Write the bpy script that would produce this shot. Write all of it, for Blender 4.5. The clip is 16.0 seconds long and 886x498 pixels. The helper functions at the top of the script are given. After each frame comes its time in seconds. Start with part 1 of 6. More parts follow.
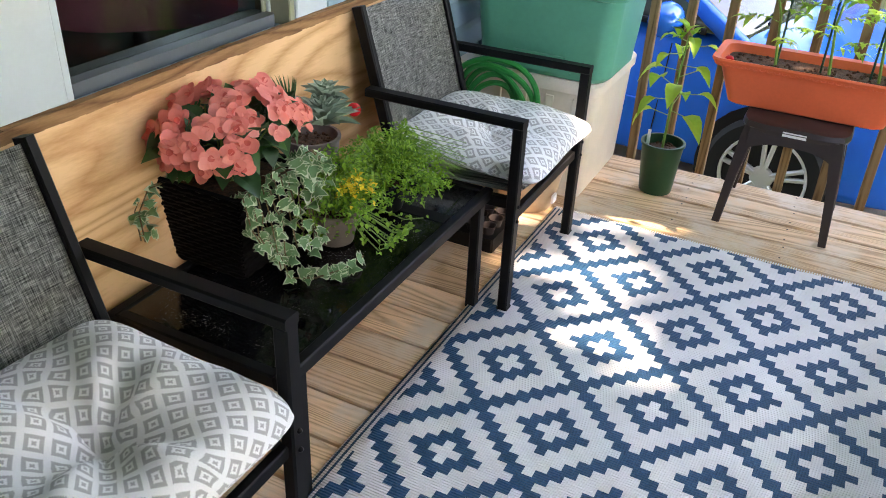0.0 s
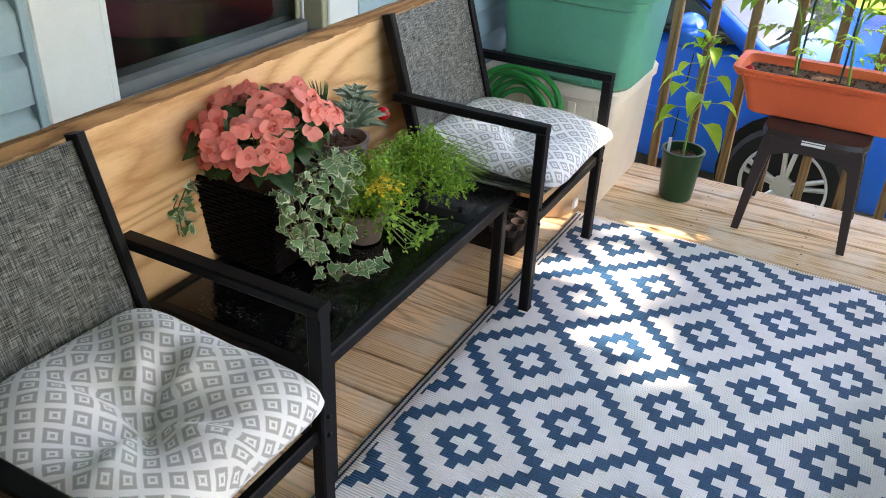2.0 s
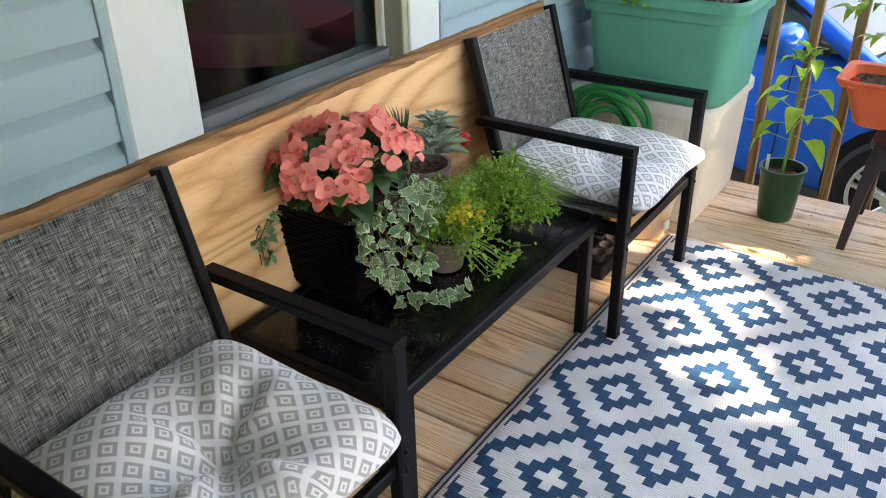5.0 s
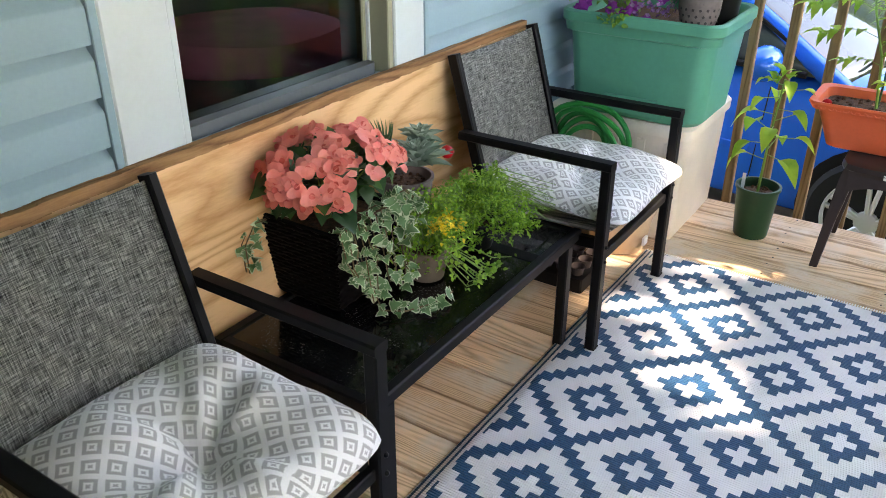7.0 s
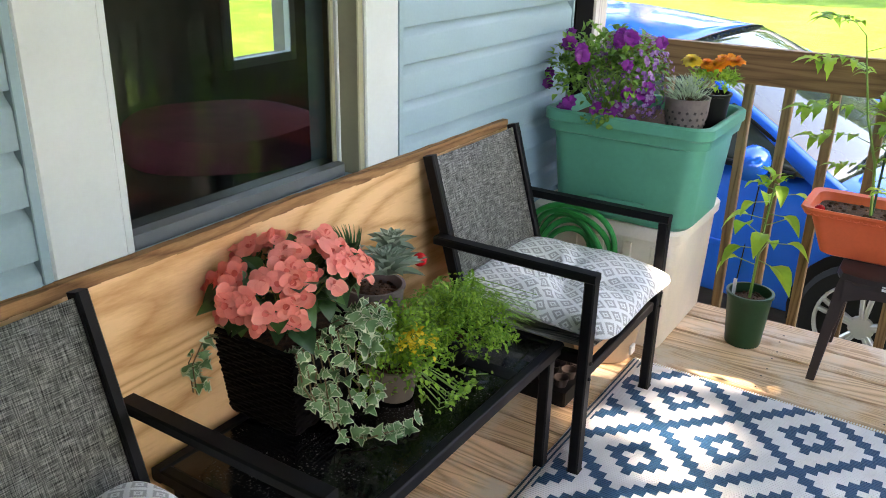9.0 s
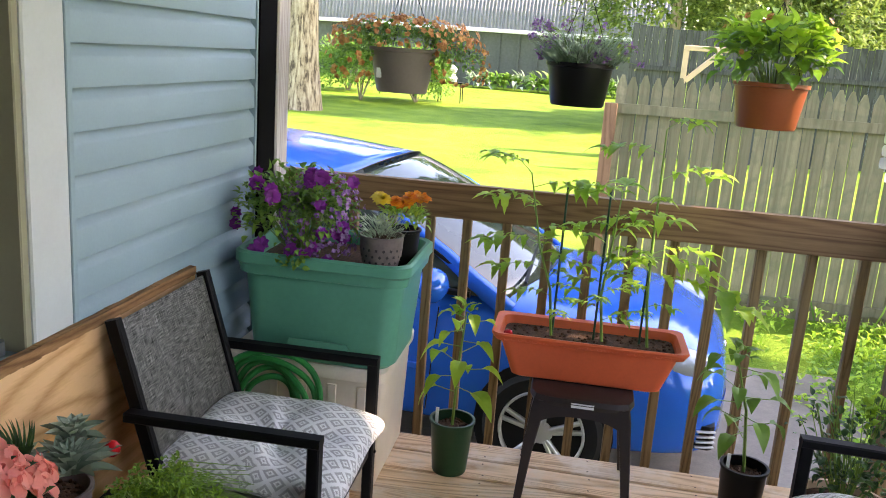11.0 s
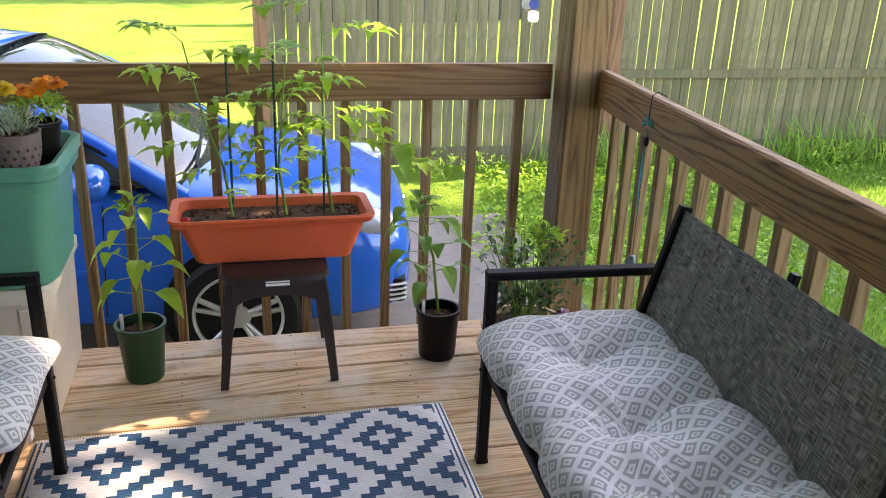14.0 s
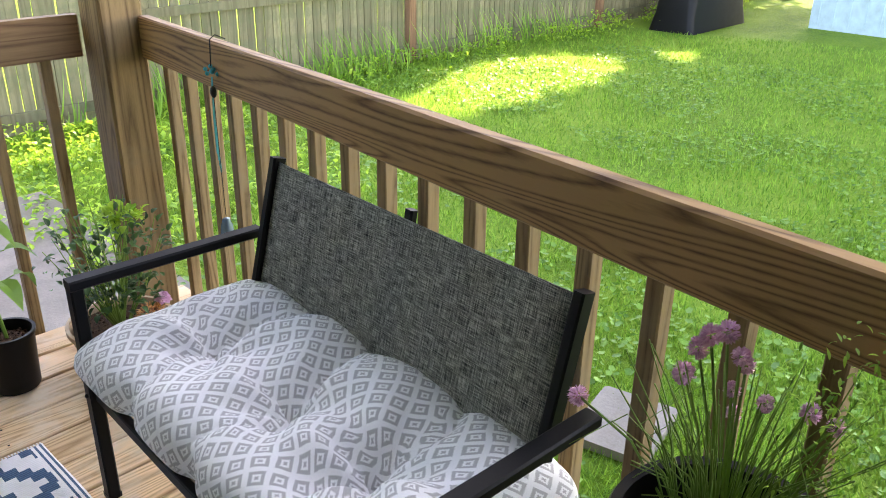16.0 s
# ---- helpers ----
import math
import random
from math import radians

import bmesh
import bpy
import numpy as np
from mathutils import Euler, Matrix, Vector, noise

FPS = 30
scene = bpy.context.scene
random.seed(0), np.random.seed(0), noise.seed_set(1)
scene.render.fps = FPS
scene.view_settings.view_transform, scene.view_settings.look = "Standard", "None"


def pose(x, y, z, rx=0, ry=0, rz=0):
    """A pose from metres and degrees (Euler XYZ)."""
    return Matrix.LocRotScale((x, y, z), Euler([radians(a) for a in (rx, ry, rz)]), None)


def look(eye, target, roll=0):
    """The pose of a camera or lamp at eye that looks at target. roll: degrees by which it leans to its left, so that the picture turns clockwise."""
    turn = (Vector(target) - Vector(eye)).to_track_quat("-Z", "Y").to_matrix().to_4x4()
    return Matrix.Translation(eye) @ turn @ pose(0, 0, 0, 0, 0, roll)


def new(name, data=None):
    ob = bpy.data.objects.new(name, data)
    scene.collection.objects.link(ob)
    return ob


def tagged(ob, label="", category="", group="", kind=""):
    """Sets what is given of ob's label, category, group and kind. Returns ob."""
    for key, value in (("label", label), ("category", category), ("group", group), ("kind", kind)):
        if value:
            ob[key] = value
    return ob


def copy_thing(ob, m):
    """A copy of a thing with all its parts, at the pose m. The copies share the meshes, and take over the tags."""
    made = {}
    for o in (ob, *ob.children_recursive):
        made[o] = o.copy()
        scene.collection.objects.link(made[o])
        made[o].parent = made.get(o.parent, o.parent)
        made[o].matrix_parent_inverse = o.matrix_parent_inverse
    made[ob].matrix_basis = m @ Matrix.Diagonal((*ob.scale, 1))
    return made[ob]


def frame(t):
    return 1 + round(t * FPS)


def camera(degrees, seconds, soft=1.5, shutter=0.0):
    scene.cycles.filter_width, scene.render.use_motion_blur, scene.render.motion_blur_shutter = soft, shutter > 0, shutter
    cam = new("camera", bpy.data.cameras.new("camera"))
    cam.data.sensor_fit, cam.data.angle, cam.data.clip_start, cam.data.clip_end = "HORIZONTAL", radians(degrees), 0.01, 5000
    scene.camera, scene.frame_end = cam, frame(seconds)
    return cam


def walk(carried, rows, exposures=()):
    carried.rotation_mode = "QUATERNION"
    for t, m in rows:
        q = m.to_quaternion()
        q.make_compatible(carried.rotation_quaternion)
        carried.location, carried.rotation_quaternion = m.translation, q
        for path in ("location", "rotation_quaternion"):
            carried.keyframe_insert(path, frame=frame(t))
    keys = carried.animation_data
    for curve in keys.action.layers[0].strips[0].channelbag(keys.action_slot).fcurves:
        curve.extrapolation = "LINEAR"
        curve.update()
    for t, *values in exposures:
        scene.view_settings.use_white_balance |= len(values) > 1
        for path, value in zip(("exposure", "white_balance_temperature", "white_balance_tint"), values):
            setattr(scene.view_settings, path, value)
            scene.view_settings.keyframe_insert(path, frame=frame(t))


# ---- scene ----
EXPOSURES = [(0, 3.76, 7850, 21), (8, 3.76, 7850, 21), (10.5, 3.18, 8000, 24), (12.5, 2.8, 8200, 30), (14, 3.1, 8150, 26), (16, 3.58, 8400, 24)]
cam = camera(56.24, 16.0, 1.0)
PATH = [
    (0, (0.000, 0.000, 1.387), (-0.753, 1.552, 0.374), 2.70),
    (0.5, (-0.002, -0.019, 1.389), (-0.781, 1.526, 0.387), 2.74),
    (1, (0.001, -0.040, 1.394), (-0.785, 1.502, 0.392), 2.93),
    (1.5, (0.012, -0.056, 1.400), (-0.777, 1.484, 0.397), 2.91),
    (2, (0.024, -0.069, 1.400), (-0.777, 1.469, 0.405), 2.70),
    (2.5, (0.032, -0.068, 1.404), (-0.781, 1.474, 0.424), 2.04),
    (3, (0.025, -0.042, 1.408), (-0.802, 1.509, 0.453), 1.08),
    (3.5, (0.007, -0.004, 1.400), (-0.835, 1.541, 0.448), 0.38),
    (4, (0.006, 0.002, 1.401), (-0.987, 1.447, 0.438), -1.60),
    (4.2, (0.006, 0.006, 1.403), (-1.002, 1.433, 0.429), -1.45),
    (6.5, (0.061, -0.059, 1.409), (-0.920, 1.413, 0.476), -0.19),
    (7, (0.051, -0.049, 1.408), (-0.929, 1.428, 0.482), 0.09),
    (7.5, (0.038, -0.038, 1.403), (-0.942, 1.439, 0.478), 0.25),
    (8, (0.027, 0.001, 1.403), (-0.964, 1.483, 0.496), 0.03),
    (8.2, (0.021, 0.022, 1.402), (-0.987, 1.514, 0.531), -0.10),
    (10.3, (-0.132, 0.229, 1.447), (-0.816, 2.010, 0.848), 4.02),
    (10.5, (-0.160, 0.231, 1.453), (-0.732, 2.061, 0.884), 4.49),
    (11, (-0.196, 0.234, 1.467), (-0.495, 2.157, 1.005), 4.16),
    (11.5, (-0.210, 0.222, 1.497), (-0.316, 2.176, 1.083), 2.40),
    (12, (-0.213, 0.238, 1.506), (-0.194, 2.209, 1.169), 2.73),
    (12.5, (-0.201, 0.260, 1.506), (-0.151, 2.230, 1.165), 2.07),
    (13, (-0.198, 0.267, 1.497), (-0.107, 2.228, 1.116), 1.39),
    (13.5, (-0.201, 0.286, 1.467), (0.024, 2.199, 0.929), 1.16),
    (14, (-0.197, 0.338, 1.427), (0.270, 2.149, 0.717), 2.16),
    (14.5, (-0.127, 0.486, 1.405), (0.557, 2.202, 0.637), -3.03),
    (15, (-0.113, 0.544, 1.405), (0.745, 2.170, 0.619), -1.96),
    (15.5, (-0.137, 0.569, 1.409), (1.097, 1.921, 0.603), 0.96),
    (16, (-0.162, 0.586, 1.411), (1.153, 1.848, 0.585), 0.97),
]
walk(cam, [(t, look(eye, target, roll)) for t, eye, target, roll in PATH], EXPOSURES)

# ---- light: open sky, low warm sun from the garden side, shaded by added trees ----
SUN_AZ, SUN_EL = 14.0, 42.0
world = bpy.data.worlds.new("sky")
scene.world = world
world.use_nodes = True
wn = world.node_tree.nodes
sky = wn.new("ShaderNodeTexSky")
sky.sky_type, sky.sun_disc = "NISHITA", False
sky.sun_elevation, sky.sun_rotation = radians(SUN_EL), radians(90 - SUN_AZ)
wn["Background"].inputs["Strength"].default_value = 0.15
world.node_tree.links.new(sky.outputs["Color"], wn["Background"].inputs["Color"])
sun = new("sun", bpy.data.lights.new("sun", "SUN"))
sun.data.energy, sun.data.angle, sun.data.color = 2.3, radians(0.6), (1.0, 0.93, 0.8)
SUN_DIR = Vector((math.cos(radians(SUN_AZ)) * math.cos(radians(SUN_EL)), math.sin(radians(SUN_AZ)) * math.cos(radians(SUN_EL)), math.sin(radians(SUN_EL))))
sun.matrix_world = look(SUN_DIR * 40, (0, 0, 0))

# ---- materials ----
def base_mat(name, rough=0.6, metal=0.0):
    m = bpy.data.materials.new(name)
    m.use_nodes = True
    b = m.node_tree.nodes["Principled BSDF"]
    b.inputs["Roughness"].default_value, b.inputs["Metallic"].default_value = rough, metal
    return m, m.node_tree.nodes, m.node_tree.links, b


def mth(nt, op, a, b=None, c=None):
    n = nt.nodes.new("ShaderNodeMath")
    n.operation = op
    for i, v in enumerate((a, b, c)):
        if v is None:
            continue
        if isinstance(v, (int, float)):
            n.inputs[i].default_value = v
        else:
            nt.links.new(v, n.inputs[i])
    return n.outputs[0]


def mix(nt, fac, a, b):
    n = nt.nodes.new("ShaderNodeMix")
    n.data_type = "RGBA"
    for sock, v in ((n.inputs[0], fac), (n.inputs[6], a), (n.inputs[7], b)):
        if isinstance(v, (int, float)):
            sock.default_value = v
        elif isinstance(v, tuple):
            sock.default_value = (*v[:3], 1)
        else:
            nt.links.new(v, sock)
    return n.outputs[2]


def coords(nt, scale=(1, 1, 1), rot=(0, 0, 0), kind="Object"):
    tc, mp = nt.nodes.new("ShaderNodeTexCoord"), nt.nodes.new("ShaderNodeMapping")
    mp.inputs["Scale"].default_value, mp.inputs["Rotation"].default_value = scale, [radians(a) for a in rot]
    nt.links.new(tc.outputs[kind], mp.inputs["Vector"])
    return mp.outputs["Vector"]


def noise_of(nt, vec, scale, detail=4.0, rough=0.55, dist=0.0):
    n = nt.nodes.new("ShaderNodeTexNoise")
    n.inputs["Scale"].default_value, n.inputs["Detail"].default_value = scale, detail
    n.inputs["Roughness"].default_value, n.inputs["Distortion"].default_value = rough, dist
    nt.links.new(vec, n.inputs["Vector"])
    return n.outputs["Fac"]


def ramp(nt, fac, stops):
    r = nt.nodes.new("ShaderNodeValToRGB")
    while len(r.color_ramp.elements) < len(stops):
        r.color_ramp.elements.new(0.5)
    for e, (p, c) in zip(r.color_ramp.elements, stops):
        e.position, e.color = p, (*(c if isinstance(c, tuple) else (c, c, c)), 1)
    nt.links.new(fac, r.inputs[0])
    return r.outputs[0]


def bump(nt, b, height, strength=0.3, dist=0.002):
    n = nt.nodes.new("ShaderNodeBump")
    n.inputs["Strength"].default_value, n.inputs["Distance"].default_value = strength, dist
    nt.links.new(height, n.inputs["Height"])
    nt.links.new(n.outputs[0], b.inputs["Normal"])


def rnd(nt, kind="object"):
    if kind == "object":
        return nt.nodes.new("ShaderNodeObjectInfo").outputs["Random"]
    return nt.nodes.new("ShaderNodeNewGeometry").outputs["Random Per Island"]


def plain(name, col, rough=0.55, metal=0.0, var=0.18, scale=8.0, fine=90.0, bumps=0.15, dist=0.0006, spec=0.3):
    """A surface with soft stains and a fine grain."""
    m, n, l, b = base_mat(name, rough, metal)
    nt = m.node_tree
    v = coords(nt)
    big, small = noise_of(nt, v, scale), noise_of(nt, v, fine, 3.0)
    f = mth(nt, "ADD", mth(nt, "MULTIPLY", big, 0.7), mth(nt, "MULTIPLY", small, 0.3))
    lo, hi = tuple(c * (1 - var) for c in col), tuple(min(1, c * (1 + var)) for c in col)
    l.new(ramp(nt, f, [(0.3, lo), (0.7, hi)]), b.inputs["Base Color"])
    r = mth(nt, "ADD", mth(nt, "MULTIPLY", big, 0.2), rough - 0.1)
    l.new(r, b.inputs["Roughness"])
    if bumps:
        bump(nt, b, small, bumps, dist)
    if spec is not None:
        b.inputs["Specular IOR Level"].default_value = spec
    return m


def wood(name, light, dark, axis="x", rough=0.7, ring=9.0, stretch=0.08, rand=0.25, grain=0.6, bands=42.0, wear=None):
    """Sawn softwood: long growth rings, fibres and a few knots along one axis."""
    m, n, l, b = base_mat(name, rough)
    nt = m.node_tree
    sc = [1.0, 1.0, 1.0]
    sc["xyz".index(axis)] = stretch
    v = coords(nt, sc)
    off = nt.nodes.new("ShaderNodeVectorMath")
    off.operation = "ADD"
    comb = nt.nodes.new("ShaderNodeCombineXYZ")
    r = rnd(nt)
    for i, k in enumerate((7.3, 13.1, 5.7)):
        l.new(mth(nt, "MULTIPLY", r, k), comb.inputs[i])
    l.new(v, off.inputs[0])
    l.new(comb.outputs[0], off.inputs[1])
    vec = off.outputs[0]
    field = noise_of(nt, vec, ring * 0.55, 2.0, 0.45, 0.4)
    rings = mth(nt, "ABSOLUTE", mth(nt, "SINE", mth(nt, "MULTIPLY", field, bands)))
    fib = noise_of(nt, vec, ring * 22, 3.0, 0.6)
    stain = noise_of(nt, vec, ring * 0.35, 3.0)
    f = mth(nt, "ADD", mth(nt, "MULTIPLY", rings, grain * 0.55), mth(nt, "MULTIPLY", fib, 0.45))
    col = ramp(nt, f, [(0.1, dark), (0.62, light)])
    shade = mth(nt, "ADD", 1 - rand, mth(nt, "MULTIPLY", mth(nt, "ADD", r, stain), rand))
    hsv = nt.nodes.new("ShaderNodeHueSaturation")
    l.new(shade, hsv.inputs["Value"])
    l.new(col, hsv.inputs["Color"])
    out = hsv.outputs[0]
    if wear:
        w = ramp(nt, noise_of(nt, coords(nt), 5.0, 5.0, 0.65), [(0.46, 0.0), (0.68, 1.0)])
        out = mix(nt, w, out, wear)
    l.new(out, b.inputs["Base Color"])
    b.inputs["Specular IOR Level"].default_value = 0.22
    bump(nt, b, f, 0.35, 0.0012)
    return m


def stepped(nt, vec, px, py, cells):
    """Distances in whole cells (along x, along y, their sum) from the nearest centre of a diamond lattice."""
    sep = nt.nodes.new("ShaderNodeSeparateXYZ")
    nt.links.new(vec, sep.inputs[0])
    half = cells / 2

    def cell(s, period, shift):
        u = mth(nt, "ADD", mth(nt, "DIVIDE", s, period), shift)
        fr = mth(nt, "SUBTRACT", u, mth(nt, "ROUND", u))
        return mth(nt, "ROUND", mth(nt, "MULTIPLY", mth(nt, "ABSOLUTE", fr), cells))
    a = (cell(sep.outputs[0], px, 0.0), cell(sep.outputs[1], py, 0.0))
    c = (cell(sep.outputs[0], px, 0.5), cell(sep.outputs[1], py, 0.5))
    da, dc = mth(nt, "ADD", *a), mth(nt, "ADD", *c)
    first = mth(nt, "LESS_THAN", da, dc)
    pick = lambda p, q: mth(nt, "ADD", mth(nt, "MULTIPLY", p, first), mth(nt, "MULTIPLY", q, mth(nt, "SUBTRACT", 1.0, first)))
    return pick(a[0], c[0]), pick(a[1], c[1]), mth(nt, "MINIMUM", da, dc)


def between(nt, v, lo, hi):
    return mth(nt, "MULTIPLY", mth(nt, "GREATER_THAN", v, lo), mth(nt, "LESS_THAN", v, hi))


def rug_mat():
    m, n, l, b = base_mat("woven_plastic_rug", 0.55)
    nt = m.node_tree
    v = coords(nt)
    di, dj, d = stepped(nt, v, 0.388, 0.383, 15)
    blue = mth(nt, "MAXIMUM", between(nt, d, 1.5, 3.5), mth(nt, "GREATER_THAN", d, 6.5))
    sep = nt.nodes.new("ShaderNodeSeparateXYZ")
    l.new(v, sep.inputs[0])
    # border: white band with two thin blue lines along the long sides
    ex = mth(nt, "ABSOLUTE", sep.outputs[0])
    inner = mth(nt, "LESS_THAN", ex, 0.575)
    lines = mth(nt, "MAXIMUM", between(nt, ex, 0.583, 0.589), between(nt, ex, 0.597, 0.603))
    blue = mth(nt, "MAXIMUM", mth(nt, "MULTIPLY", blue, inner), lines)
    dirt = noise_of(nt, v, 6.0, 5.0)
    speck = noise_of(nt, v, 140.0, 2.0)
    white = ramp(nt, dirt, [(0.3, (0.72, 0.70, 0.72)), (0.7, (0.86, 0.84, 0.86))])
    navy = ramp(nt, speck, [(0.3, (0.005, 0.05, 0.13)), (0.75, (0.015, 0.095, 0.21))])
    l.new(mix(nt, blue, white, navy), b.inputs["Base Color"])
    w = nt.nodes.new("ShaderNodeTexWave")
    w.bands_direction = "Y"
    w.inputs["Scale"].default_value, w.inputs["Distortion"].default_value = 42.0, 0.5
    l.new(v, w.inputs["Vector"])
    hgt = mth(nt, "ADD", w.outputs["Fac"], mth(nt, "MULTIPLY", speck, 0.4))
    bump(nt, b, hgt, 0.8, 0.003)
    return m


def cushion_mat():
    m, n, l, b = base_mat("printed_cushion_cotton", 0.85)
    nt = m.node_tree
    v = coords(nt, kind="UV")
    di, dj, d = stepped(nt, v, 0.058, 0.052, 18)
    grey = mth(nt, "MAXIMUM", between(nt, d, 3.5, 6.8), mth(nt, "LESS_THAN", d, 1.5))
    weave = noise_of(nt, v, 420.0, 2.0)
    big = noise_of(nt, v, 7.0, 4.0)
    a = ramp(nt, weave, [(0.3, (0.76, 0.755, 0.745)), (0.7, (0.88, 0.875, 0.865))])
    g = ramp(nt, weave, [(0.3, (0.35, 0.345, 0.335)), (0.7, (0.46, 0.455, 0.44))])
    col = mix(nt, grey, a, g)
    col = mix(nt, mth(nt, "MULTIPLY", big, 0.16), col, (0.42, 0.41, 0.39))
    l.new(col, b.inputs["Base Color"])
    b.inputs["Sheen Weight"].default_value = 0.15
    bump(nt, b, weave, 0.25, 0.0008)
    return m


def sling_mat():
    """Grey textilene with slubs running both ways."""
    m, n, l, b = base_mat("grey_textilene", 0.75)
    nt = m.node_tree
    p = noise_of(nt, coords(nt, (0, 1, 0.05)), 520.0, 2.0)
    q = noise_of(nt, coords(nt, (0, 0.05, 1)), 520.0, 2.0)
    slow = noise_of(nt, coords(nt, (0, 1, 0.08)), 30.0, 3.0)
    f = mth(nt, "ADD", mth(nt, "ADD", mth(nt, "MULTIPLY", p, 0.48), mth(nt, "MULTIPLY", q, 0.46)), mth(nt, "MULTIPLY", slow, 0.06))
    col = ramp(nt, f, [(0.37, (0.02, 0.021, 0.02)), (0.5, (0.20, 0.207, 0.19)), (0.63, (0.58, 0.58, 0.53))])
    l.new(col, b.inputs["Base Color"])
    bump(nt, b, f, 0.4, 0.0012)
    tr, ms = n.new("ShaderNodeBsdfTranslucent"), n.new("ShaderNodeMixShader")
    l.new(col, tr.inputs["Color"])
    ms.inputs[0].default_value = 0.5
    l.new(b.outputs[0], ms.inputs[1])
    l.new(tr.outputs[0], ms.inputs[2])
    l.new(ms.outputs[0], n["Material Output"].inputs["Surface"])
    return m


def leaf_mat(name, a, b2, rough=0.45, trans=0.35, edge=None):
    m, n, l, b = base_mat(name, rough)
    nt = m.node_tree
    r = rnd(nt, "island")
    v = coords(nt)
    f = mth(nt, "ADD", mth(nt, "MULTIPLY", r, 0.75), mth(nt, "MULTIPLY", noise_of(nt, v, 45.0, 3.0), 0.35))
    col = ramp(nt, f, [(0.15, a), (0.85, b2)])
    if edge:
        col = mix(nt, ramp(nt, noise_of(nt, v, 95.0, 2.0), [(0.52, 0.0), (0.60, 1.0)]), col, edge)
    l.new(col, b.inputs["Base Color"])
    tr = n.new("ShaderNodeBsdfTranslucent")
    l.new(col, tr.inputs["Color"])
    ms = n.new("ShaderNodeMixShader")
    ms.inputs[0].default_value = trans
    l.new(b.outputs[0], ms.inputs[1])
    l.new(tr.outputs[0], ms.inputs[2])
    l.new(ms.outputs[0], n["Material Output"].inputs["Surface"])
    return m


def glass_mat(name, tint=(0.72, 0.76, 0.73), rough=0.0):
    m, n, l, b = base_mat(name, rough)
    gl, tr, mx, fr = n.new("ShaderNodeBsdfGlossy"), n.new("ShaderNodeBsdfTransparent"), n.new("ShaderNodeMixShader"), n.new("ShaderNodeLayerWeight")
    gl.inputs["Roughness"].default_value = rough
    tr.inputs["Color"].default_value = (*tint, 1)
    l.new(mth(m.node_tree, "ADD", 0.03, mth(m.node_tree, "MULTIPLY", mth(m.node_tree, "POWER", fr.outputs["Facing"], 4.0), 0.6)), mx.inputs[0])
    l.new(tr.outputs[0], mx.inputs[1])
    l.new(gl.outputs[0], mx.inputs[2])
    l.new(mx.outputs[0], n["Material Output"].inputs["Surface"])
    return m


def grass_mat():
    m, n, l, b = base_mat("lawn", 0.8)
    nt = m.node_tree
    v = coords(nt)
    f = mth(nt, "ADD", mth(nt, "MULTIPLY", noise_of(nt, v, 0.9, 5.0, 0.6), 0.5), mth(nt, "MULTIPLY", noise_of(nt, v, 38.0, 4.0, 0.7), 0.5))
    l.new(ramp(nt, f, [(0.30, (0.04, 0.10, 0.010)), (0.5, (0.15, 0.27, 0.024)), (0.70, (0.31, 0.42, 0.06))]), b.inputs["Base Color"])
    bump(nt, b, noise_of(nt, v, 60.0, 4.0, 0.75), 0.8, 0.03)
    b.inputs["Specular IOR Level"].default_value = 0.15
    return m


DECK = wood("weathered_deck_pine", (0.80, 0.55, 0.325), (0.34, 0.19, 0.09), "x", 0.72, 11, 0.06, 0.35, 0.7, bands=95.0, wear=(0.66, 0.54, 0.40))
RAILW = wood("stained_rail_pine", (0.28, 0.16, 0.078), (0.11, 0.052, 0.024), "x", 0.6, 9, 0.05, 0.2, 0.6, bands=80.0)
RAILY = wood("stained_rail_pine_long", (0.30, 0.172, 0.072), (0.06, 0.025, 0.011), "y", 0.6, 9, 0.06, 0.2, 0.85, bands=110.0)
POSTW = wood("stained_post_pine", (0.27, 0.175, 0.082), (0.075, 0.042, 0.018), "z", 0.65, 15, 0.06, 0.3, 0.7, bands=60.0, wear=(0.22, 0.16, 0.09))
PLY = wood("pine_plywood", (0.76, 0.475, 0.245), (0.47, 0.225, 0.085), "y", 0.55, 7.5, 0.14, 0.15, 0.8)
PLYEDGE = wood("rough_plywood_edge", (0.42, 0.225, 0.10), (0.13, 0.058, 0.025), "y", 0.8, 14, 0.1, 0.3)
OLDPOST = wood("grey_weathered_post", (0.50, 0.47, 0.43), (0.25, 0.22, 0.2), "z", 0.8, 9, 0.08, 0.25)
FENCEW = wood("weathered_fence_cedar", (0.275, 0.24, 0.14), (0.14, 0.12, 0.068), "z", 0.85, 9, 0.05, 0.5, 0.5, bands=30.0, wear=(0.15, 0.155, 0.085))
DARKFENCE = wood("dark_stockade_boards", (0.085, 0.092, 0.085), (0.03, 0.033, 0.03), "z", 0.9, 9, 0.06, 0.5)
FENCEP = wood("reddish_fence_post", (0.30, 0.16, 0.09), (0.14, 0.07, 0.04), "z", 0.8, 8, 0.08, 0.3)
